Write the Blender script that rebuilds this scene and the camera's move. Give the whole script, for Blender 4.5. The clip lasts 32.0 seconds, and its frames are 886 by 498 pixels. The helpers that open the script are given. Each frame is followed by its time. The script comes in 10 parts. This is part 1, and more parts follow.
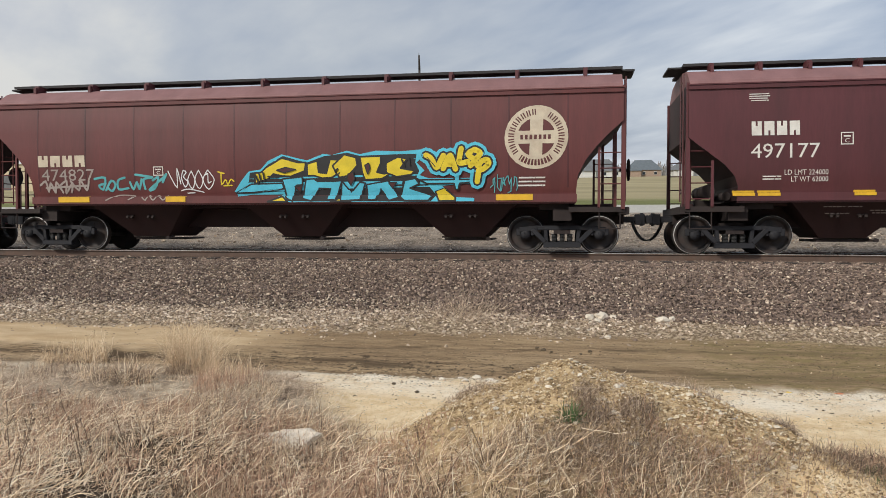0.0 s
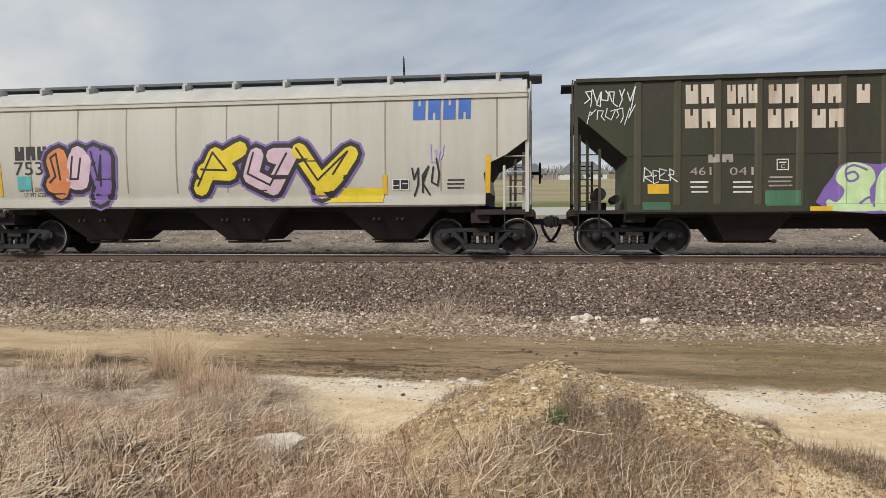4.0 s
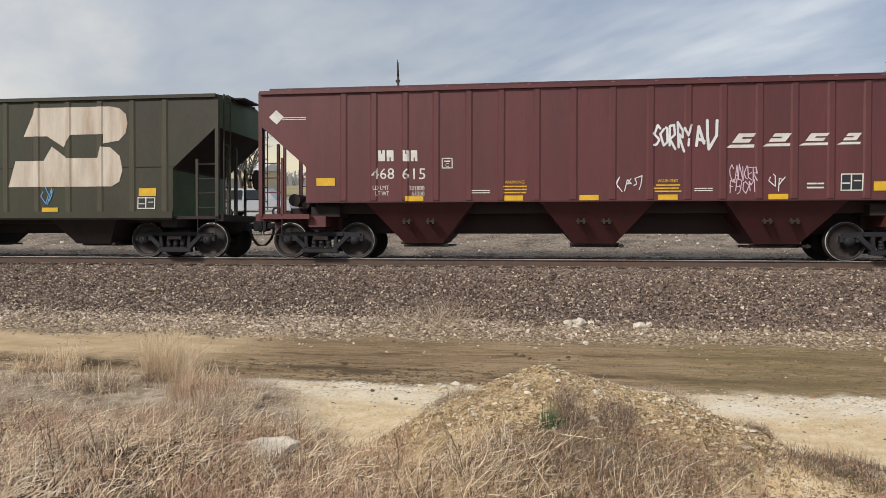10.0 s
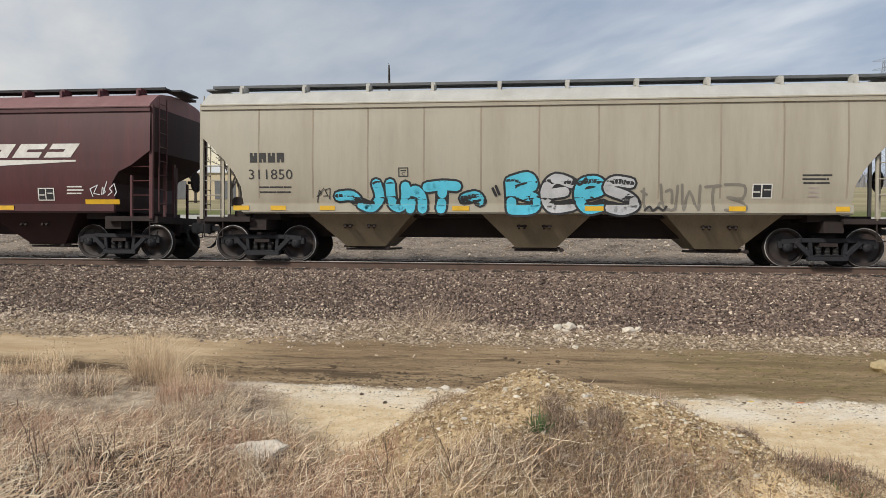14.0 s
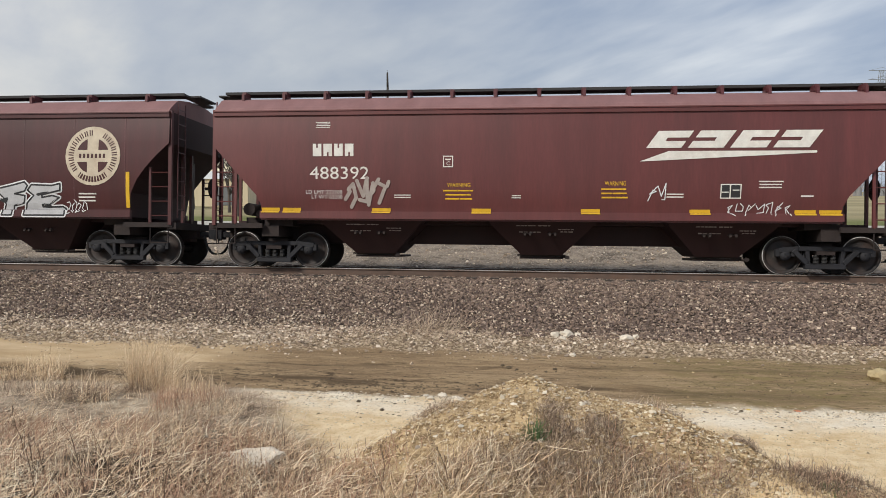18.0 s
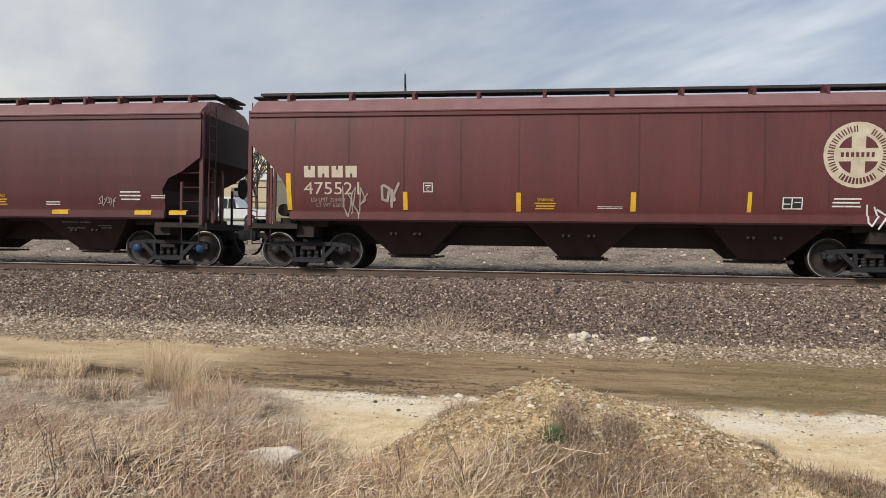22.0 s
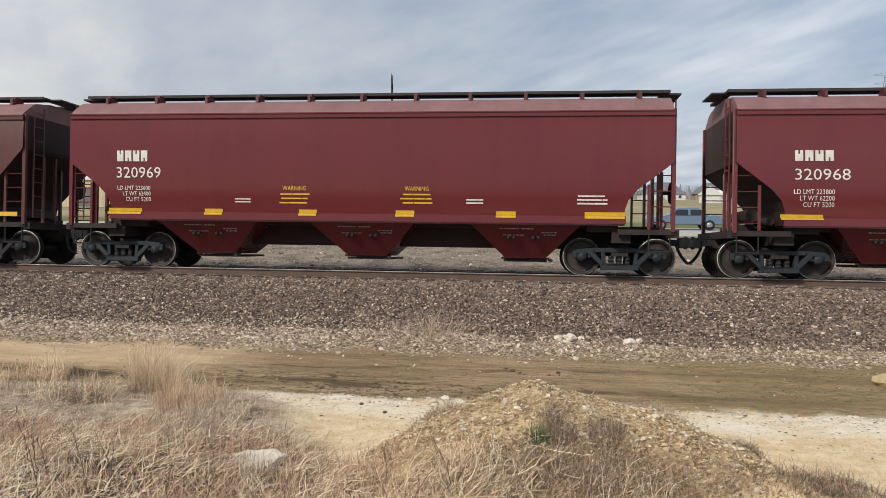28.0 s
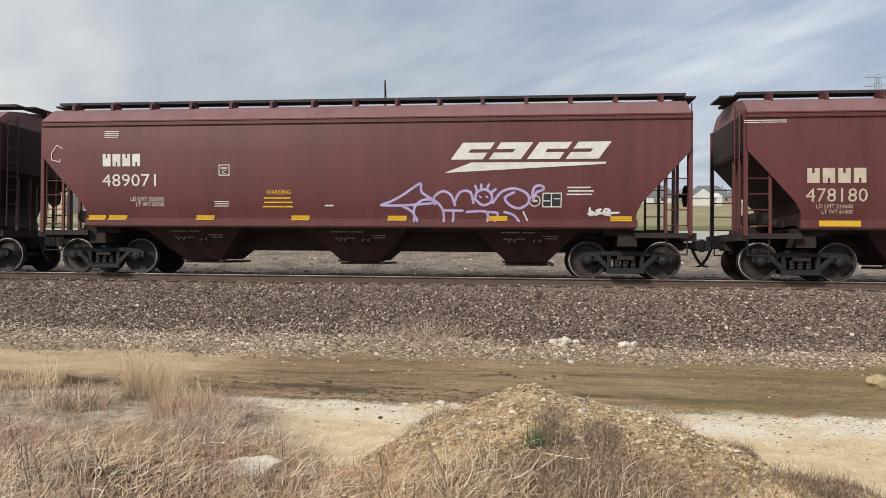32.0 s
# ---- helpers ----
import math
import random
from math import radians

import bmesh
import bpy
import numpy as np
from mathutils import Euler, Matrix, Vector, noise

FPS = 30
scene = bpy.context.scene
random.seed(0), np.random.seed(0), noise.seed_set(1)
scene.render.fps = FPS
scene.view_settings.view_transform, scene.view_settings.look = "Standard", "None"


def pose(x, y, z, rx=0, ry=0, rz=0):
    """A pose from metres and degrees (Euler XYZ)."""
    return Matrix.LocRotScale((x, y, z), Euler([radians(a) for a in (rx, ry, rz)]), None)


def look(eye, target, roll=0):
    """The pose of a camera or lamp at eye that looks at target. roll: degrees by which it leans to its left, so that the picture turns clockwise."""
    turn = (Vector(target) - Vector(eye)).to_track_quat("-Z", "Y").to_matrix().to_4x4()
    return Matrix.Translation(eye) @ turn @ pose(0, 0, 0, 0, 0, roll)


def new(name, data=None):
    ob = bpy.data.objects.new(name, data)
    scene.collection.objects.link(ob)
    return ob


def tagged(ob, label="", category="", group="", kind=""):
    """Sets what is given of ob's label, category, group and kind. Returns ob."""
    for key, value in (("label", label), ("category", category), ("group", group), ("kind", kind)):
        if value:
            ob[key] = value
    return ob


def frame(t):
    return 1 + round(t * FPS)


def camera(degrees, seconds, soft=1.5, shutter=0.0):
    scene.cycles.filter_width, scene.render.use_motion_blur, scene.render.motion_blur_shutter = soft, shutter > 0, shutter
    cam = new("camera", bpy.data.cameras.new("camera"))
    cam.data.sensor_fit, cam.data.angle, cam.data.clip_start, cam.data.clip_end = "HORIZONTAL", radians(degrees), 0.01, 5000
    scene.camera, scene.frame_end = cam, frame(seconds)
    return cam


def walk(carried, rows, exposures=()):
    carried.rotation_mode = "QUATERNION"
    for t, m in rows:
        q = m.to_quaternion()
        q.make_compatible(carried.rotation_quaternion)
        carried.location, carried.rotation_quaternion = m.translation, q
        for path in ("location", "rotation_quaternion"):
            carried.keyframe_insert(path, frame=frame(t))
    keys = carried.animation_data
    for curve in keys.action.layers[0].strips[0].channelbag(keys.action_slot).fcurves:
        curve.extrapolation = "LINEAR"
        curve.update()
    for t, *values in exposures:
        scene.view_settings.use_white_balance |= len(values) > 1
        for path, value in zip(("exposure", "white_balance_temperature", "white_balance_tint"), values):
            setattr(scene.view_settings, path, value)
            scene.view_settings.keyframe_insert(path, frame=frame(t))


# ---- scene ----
from mathutils.geometry import tessellate_polygon

cam = camera(63, 32.0, soft=0.5)
EYE = Vector((0.0, -18.8, 1.785))
# seconds, turn to the left, tilt down, lean (degrees): a phone held by hand
HELD = ((0, 9.46, 5.32, -0.54), (0.5, 9.48, 5.61, -0.65), (1, 9.54, 5.76, -0.72), (1.5, 9.54, 5.67, -0.67), (2, 9.60, 5.45, -0.60), (2.5, 9.49, 5.08, -0.53), 
        (3, 9.07, 4.88, -0.62), (3.5, 8.57, 4.98, -0.70), (5.5, 8.03, 5.41, -0.64), (6, 7.83, 5.39, -0.65), (6.5, 7.48, 5.25, -0.58), (7, 7.37, 5.00, -0.57), 
        (7.5, 7.55, 4.85, -0.56), (8, 7.92, 4.85, -0.55), (8.5, 8.18, 4.90, -0.47), (9, 8.12, 4.90, -0.45), (9.5, 7.89, 4.87, -0.47), (10, 7.77, 4.83, -0.43), 
        (10.5, 7.71, 4.76, -0.38), (11, 7.51, 4.71, -0.33), (11.5, 7.35, 4.69, -0.24), (12, 7.18, 4.56, -0.21), (12.5, 6.92, 4.39, -0.20), (13, 6.75, 4.40, -0.17), 
        (13.5, 6.76, 4.51, -0.11), (14, 6.99, 4.54, -0.04), (14.5, 7.19, 4.44, -0.07), (16.5, 7.22, 4.06, 0.20), (17, 7.18, 4.06, 0.22), (17.5, 7.05, 4.00, 0.21), 
        (18, 6.80, 3.98, 0.18), (18.5, 6.57, 4.14, 0.16), (19, 6.59, 4.45, 0.20), (19.5, 6.91, 4.72, 0.23), (20, 7.18, 4.82, 0.26), (20.5, 7.33, 4.74, 0.40), 
        (21, 7.52, 4.48, 0.38), (21.5, 7.85, 4.13, 0.35), (22, 8.16, 3.91, 0.29), (22.5, 8.41, 3.73, 0.19), (23, 8.47, 3.66, 0.17), (23.5, 8.24, 3.62, 0.09), 
        (24, 7.87, 3.63, 0.13), (24.5, 7.63, 3.69, 0.05), (25, 7.56, 3.81, 0.08), (25.5, 7.51, 3.88, 0.08), (27.5, 7.13, 3.84, 0.40), (28, 7.09, 3.76, 0.44), 
        (28.5, 7.04, 3.54, 0.36), (29, 7.13, 3.27, 0.30), (29.5, 7.36, 3.10, 0.29), (30, 7.52, 2.95, 0.19), (30.5, 7.54, 2.85, 0.04), (31, 7.43, 2.88, -0.06), 
        (31.5, 7.16, 3.12, -0.01), (32, 6.65, 3.40, 0.04))


def aim(turn, tilt, lean):
    a, b = radians(turn), radians(tilt)
    return look(EYE, EYE + Vector((-math.sin(a) * math.cos(b), math.cos(a) * math.cos(b), -math.sin(b))), lean)


walk(cam, [(t, aim(a, b, c)) for t, a, b, c in HELD], exposures=[(0.0, -0.17), (13.0, -0.18), (18.0, -0.16), (24.0, -0.11), (32.0, -0.09)])

# ---- light ----
world = bpy.data.worlds.new("sky")
scene.world = world
world.use_nodes = True
SUN_UP, SUN_TURN = radians(34), radians(-52)


def sky():
    nt = world.node_tree
    nt.nodes.clear()
    N = nt.nodes.new
    L = nt.links.new
    out, bg = N("ShaderNodeOutputWorld"), N("ShaderNodeBackground")
    tex = N("ShaderNodeTexSky")
    tex.sky_type, tex.sun_disc = "NISHITA", False
    tex.sun_elevation, tex.sun_rotation = SUN_UP, SUN_TURN
    tex.dust_density, tex.ozone_density = 2.0, 1.5
    co = N("ShaderNodeTexCoord")
    sep = N("ShaderNodeSeparateXYZ")
    L(co.outputs["Generated"], sep.inputs[0])
    # cloud sheet: the direction spread out on a plane overhead
    up = N("ShaderNodeMath"); up.operation = "MAXIMUM"; up.inputs[1].default_value = 0.0
    L(sep.outputs[2], up.inputs[0])
    add = N("ShaderNodeMath"); add.operation = "ADD"; add.inputs[1].default_value = 0.18
    L(up.outputs[0], add.inputs[0])
    dx = N("ShaderNodeMath"); dx.operation = "DIVIDE"
    dy = N("ShaderNodeMath"); dy.operation = "DIVIDE"
    L(sep.outputs[0], dx.inputs[0]); L(add.outputs[0], dx.inputs[1])
    L(sep.outputs[1], dy.inputs[0]); L(add.outputs[0], dy.inputs[1])
    com = N("ShaderNodeCombineXYZ")
    L(dx.outputs[0], com.inputs[0]); L(dy.outputs[0], com.inputs[1])
    mp = N("ShaderNodeMapping")
    # the streaks of cloud run towards the bright west
    turn = N("ShaderNodeMapping")
    turn.inputs["Rotation"].default_value = (0, 0, radians(53))
    L(com.outputs[0], turn.inputs[0])
    mp.inputs["Scale"].default_value = (0.52, 0.95, 1.0)
    mp.inputs["Location"].default_value = (1.3, 0.4, 0.0)
    L(turn.outputs[0], mp.inputs[0])
    n1 = N("ShaderNodeTexNoise"); n1.inputs["Scale"].default_value = 1.15; n1.inputs["Detail"].default_value = 7; n1.inputs["Roughness"].default_value = 0.52; n1.inputs["Distortion"].default_value = 0.5
    L(mp.outputs[0], n1.inputs["Vector"])
    r1 = N("ShaderNodeValToRGB")
    e = r1.color_ramp.elements
    e[0].position, e[0].color = 0.37, (0, 0, 0, 1)
    e[1].position, e[1].color = 0.64, (1, 1, 1, 1)
    n2 = N("ShaderNodeTexNoise"); n2.inputs["Scale"].default_value = 5.5; n2.inputs["Detail"].default_value = 5; n2.inputs["Roughness"].default_value = 0.5; n2.inputs["Distortion"].default_value = 0.3
    L(mp.outputs[0], n2.inputs["Vector"])
    nm = N("ShaderNodeMixRGB"); nm.inputs[0].default_value = 0.24
    L(n1.outputs[0], nm.inputs[1]); L(n2.outputs[0], nm.inputs[2])
    L(nm.outputs[0], r1.inputs[0])
    # the veil of cloud thickens towards the bright west (-x)
    west = N("ShaderNodeMapRange")
    west.inputs[1].default_value, west.inputs[2].default_value = -0.25, -0.72
    west.inputs[3].default_value, west.inputs[4].default_value = 0.0, 1.0
    L(sep.outputs[0], west.inputs[0])
    cc = N("ShaderNodeMixRGB")
    cc.inputs[1].default_value = (0.350, 0.425, 0.560, 1)
    cc.inputs[2].default_value = (0.690, 0.735, 0.785, 1)
    L(r1.outputs[0], cc.inputs[0])
    cw = N("ShaderNodeMixRGB"); cw.blend_type = "ADD"
    cw.inputs[2].default_value = (0.02, 0.02, 0.01, 1)
    L(west.outputs[0], cw.inputs[0]); L(cc.outputs[0], cw.inputs[1])
    # thinner cloud towards the east
    east = N("ShaderNodeMapRange"); east.interpolation_type = "SMOOTHSTEP"
    east.inputs[1].default_value, east.inputs[2].default_value = -0.30, 0.40
    east.inputs[3].default_value, east.inputs[4].default_value = 0.90, 1.19
    L(sep.outputs[0], east.inputs[0])
    thin = N("ShaderNodeMixRGB"); thin.blend_type = "MULTIPLY"; thin.inputs[0].default_value = 1.0
    L(cw.outputs[0], thin.inputs[1]); L(east.outputs[0], thin.inputs[2])
    cw = thin
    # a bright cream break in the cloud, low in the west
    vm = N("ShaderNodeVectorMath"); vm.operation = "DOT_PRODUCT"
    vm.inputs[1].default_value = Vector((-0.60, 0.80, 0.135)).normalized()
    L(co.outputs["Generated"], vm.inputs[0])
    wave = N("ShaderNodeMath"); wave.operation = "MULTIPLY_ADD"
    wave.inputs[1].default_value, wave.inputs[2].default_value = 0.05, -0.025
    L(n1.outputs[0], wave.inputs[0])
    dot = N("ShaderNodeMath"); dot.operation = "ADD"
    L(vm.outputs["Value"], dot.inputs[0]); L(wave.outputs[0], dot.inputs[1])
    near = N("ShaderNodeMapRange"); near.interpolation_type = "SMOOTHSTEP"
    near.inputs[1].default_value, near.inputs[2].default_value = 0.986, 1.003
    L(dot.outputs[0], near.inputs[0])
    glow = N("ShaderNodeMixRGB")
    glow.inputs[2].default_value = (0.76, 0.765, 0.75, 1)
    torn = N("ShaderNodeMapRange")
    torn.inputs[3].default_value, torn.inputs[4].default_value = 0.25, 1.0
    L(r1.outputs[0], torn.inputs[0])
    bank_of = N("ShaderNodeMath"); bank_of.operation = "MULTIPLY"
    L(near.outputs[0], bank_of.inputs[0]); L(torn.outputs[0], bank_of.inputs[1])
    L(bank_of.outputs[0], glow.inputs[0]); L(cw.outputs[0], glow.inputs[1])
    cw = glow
    # warm brightness along the western horizon
    low = N("ShaderNodeMapRange"); low.interpolation_type = "SMOOTHSTEP"
    low.inputs[1].default_value, low.inputs[2].default_value = 0.11, 0.03
    L(sep.outputs[2], low.inputs[0])
    wide = N("ShaderNodeMapRange"); wide.interpolation_type = "SMOOTHSTEP"
    wide.inputs[1].default_value, wide.inputs[2].default_value = 0.06, -0.22
    L(sep.outputs[0], wide.inputs[0])
    both = N("ShaderNodeMath"); both.operation = "MULTIPLY"
    L(low.outputs[0], both.inputs[0]); L(wide.outputs[0], both.inputs[1])
    rim = N("ShaderNodeMixRGB")
    rim.inputs[2].default_value = (0.92, 0.84, 0.62, 1)
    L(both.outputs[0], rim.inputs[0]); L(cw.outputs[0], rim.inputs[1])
    cw = rim
    # clear sky at low strength, clouds over it
    dim = N("ShaderNodeMixRGB"); dim.blend_type = "MULTIPLY"; dim.inputs[0].default_value = 1.0
    dim.inputs[2].default_value = (0.10, 0.10, 0.10, 1)
    L(tex.outputs[0], dim.inputs[1])
    fac = N("ShaderNodeMapRange")
    fac.inputs[3].default_value, fac.inputs[4].default_value = 0.78, 0.97
    L(r1.outputs[0], fac.inputs[0])
    mx = N("ShaderNodeMixRGB")
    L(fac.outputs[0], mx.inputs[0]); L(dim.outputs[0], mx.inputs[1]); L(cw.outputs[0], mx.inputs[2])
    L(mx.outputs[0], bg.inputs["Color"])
    bg.inputs["Strength"].default_value = 1.0
    L(bg.outputs[0], out.inputs["Surface"])


sky()
sun = new("sun", bpy.data.lights.new("sun", "SUN"))
sun.data.energy, sun.data.angle, sun.data.color = 3.35, radians(8), (1.0, 0.95, 0.86)
sun.matrix_world = look((-30, -40, 40), (0, 0, 0))


# ---- materials ----
def mat(name, base, rough=0.7, vary=0.25, scale=3.0, fine=40.0, dirt=None, dirt_amount=0.0, metal=0.0, bump=0.0, bump_scale=60.0, stretch=(1, 1, 1), rand=0.0, spec=0.5):
    """A weathered surface: base colour, broad stains, fine grain, a dirt tone, relief."""
    m = bpy.data.materials.new(name)
    m.use_nodes = True
    nt = m.node_tree
    N, L = nt.nodes.new, nt.links.new
    b = nt.nodes["Principled BSDF"]
    b.inputs["Roughness"].default_value, b.inputs["Metallic"].default_value = rough, metal
    b.inputs["Specular IOR Level"].default_value = spec
    co, mp = N("ShaderNodeTexCoord"), N("ShaderNodeMapping")
    mp.inputs["Scale"].default_value = stretch
    L(co.outputs["Object"], mp.inputs[0])
    n1, n2 = N("ShaderNodeTexNoise"), N("ShaderNodeTexNoise")
    n1.inputs["Scale"].default_value, n1.inputs["Detail"].default_value = scale, 5
    n2.inputs["Scale"].default_value, n2.inputs["Detail"].default_value = fine, 3
    L(mp.outputs[0], n1.inputs["Vector"]); L(mp.outputs[0], n2.inputs["Vector"])
    hs = N("ShaderNodeHueSaturation")
    hs.inputs["Color"].default_value = (*base, 1)
    m1 = N("ShaderNodeMapRange")
    m1.inputs[1].default_value, m1.inputs[2].default_value = 0.25, 0.75
    m1.inputs[3].default_value, m1.inputs[4].default_value = 1 - vary, 1 + vary
    L(n1.outputs[0], m1.inputs[0])
    m2 = N("ShaderNodeMapRange")
    m2.inputs[1].default_value, m2.inputs[2].default_value = 0.25, 0.75
    m2.inputs[3].default_value, m2.inputs[4].default_value = 1 - vary * 0.5, 1 + vary * 0.5
    L(n2.outputs[0], m2.inputs[0])
    mu = N("ShaderNodeMath"); mu.operation = "MULTIPLY"
    L(m1.outputs[0], mu.inputs[0]); L(m2.outputs[0], mu.inputs[1])
    last = mu
    if rand:
        oi = N("ShaderNodeNewGeometry")
        m3 = N("ShaderNodeMapRange")
        m3.inputs[3].default_value, m3.inputs[4].default_value = 1 - rand, 1 + rand
        L(oi.outputs["Random Per Island"], m3.inputs[0])
        mu2 = N("ShaderNodeMath"); mu2.operation = "MULTIPLY"
        L(mu.outputs[0], mu2.inputs[0]); L(m3.outputs[0], mu2.inputs[1])
        last = mu2
    L(last.outputs[0], hs.inputs["Value"])
    col = hs.outputs[0]
    if dirt:
        n3 = N("ShaderNodeTexNoise")
        n3.inputs["Scale"].default_value, n3.inputs["Detail"].default_value, n3.inputs["Roughness"].default_value = scale * 0.6, 8, 0.65
        L(mp.outputs[0], n3.inputs["Vector"])
        m4 = N("ShaderNodeMapRange")
        m4.inputs[1].default_value, m4.inputs[2].default_value = 0.45, 0.75
        m4.inputs[3].default_value, m4.inputs[4].default_value = 0.0, dirt_amount
        L(n3.outputs[0], m4.inputs[0])
        mx = N("ShaderNodeMixRGB")
        mx.inputs[2].default_value = (*dirt, 1)
        L(m4.outputs[0], mx.inputs[0]); L(col, mx.inputs[1])
        col = mx.outputs[0]
    L(col, b.inputs["Base Color"])
    if bump:
        n4, bp = N("ShaderNodeTexNoise"), N("ShaderNodeBump")
        n4.inputs["Scale"].default_value, n4.inputs["Detail"].default_value = bump_scale, 4
        L(co.outputs["Object"], n4.inputs["Vector"])
        bp.inputs["Strength"].default_value, bp.inputs["Distance"].default_value = bump, 0.02
        L(n4.outputs[0], bp.inputs["Height"]); L(bp.outputs[0], b.inputs["Normal"])
    return m


STREAK = (1.6, 1.0, 0.22)
def paint(name, base, dirt, amount, rough=0.5, vary=0.17):
    return mat(name, base, rough, vary, 1.6, 16, dirt, amount, stretch=STREAK, bump=0.10, bump_scale=1.6)


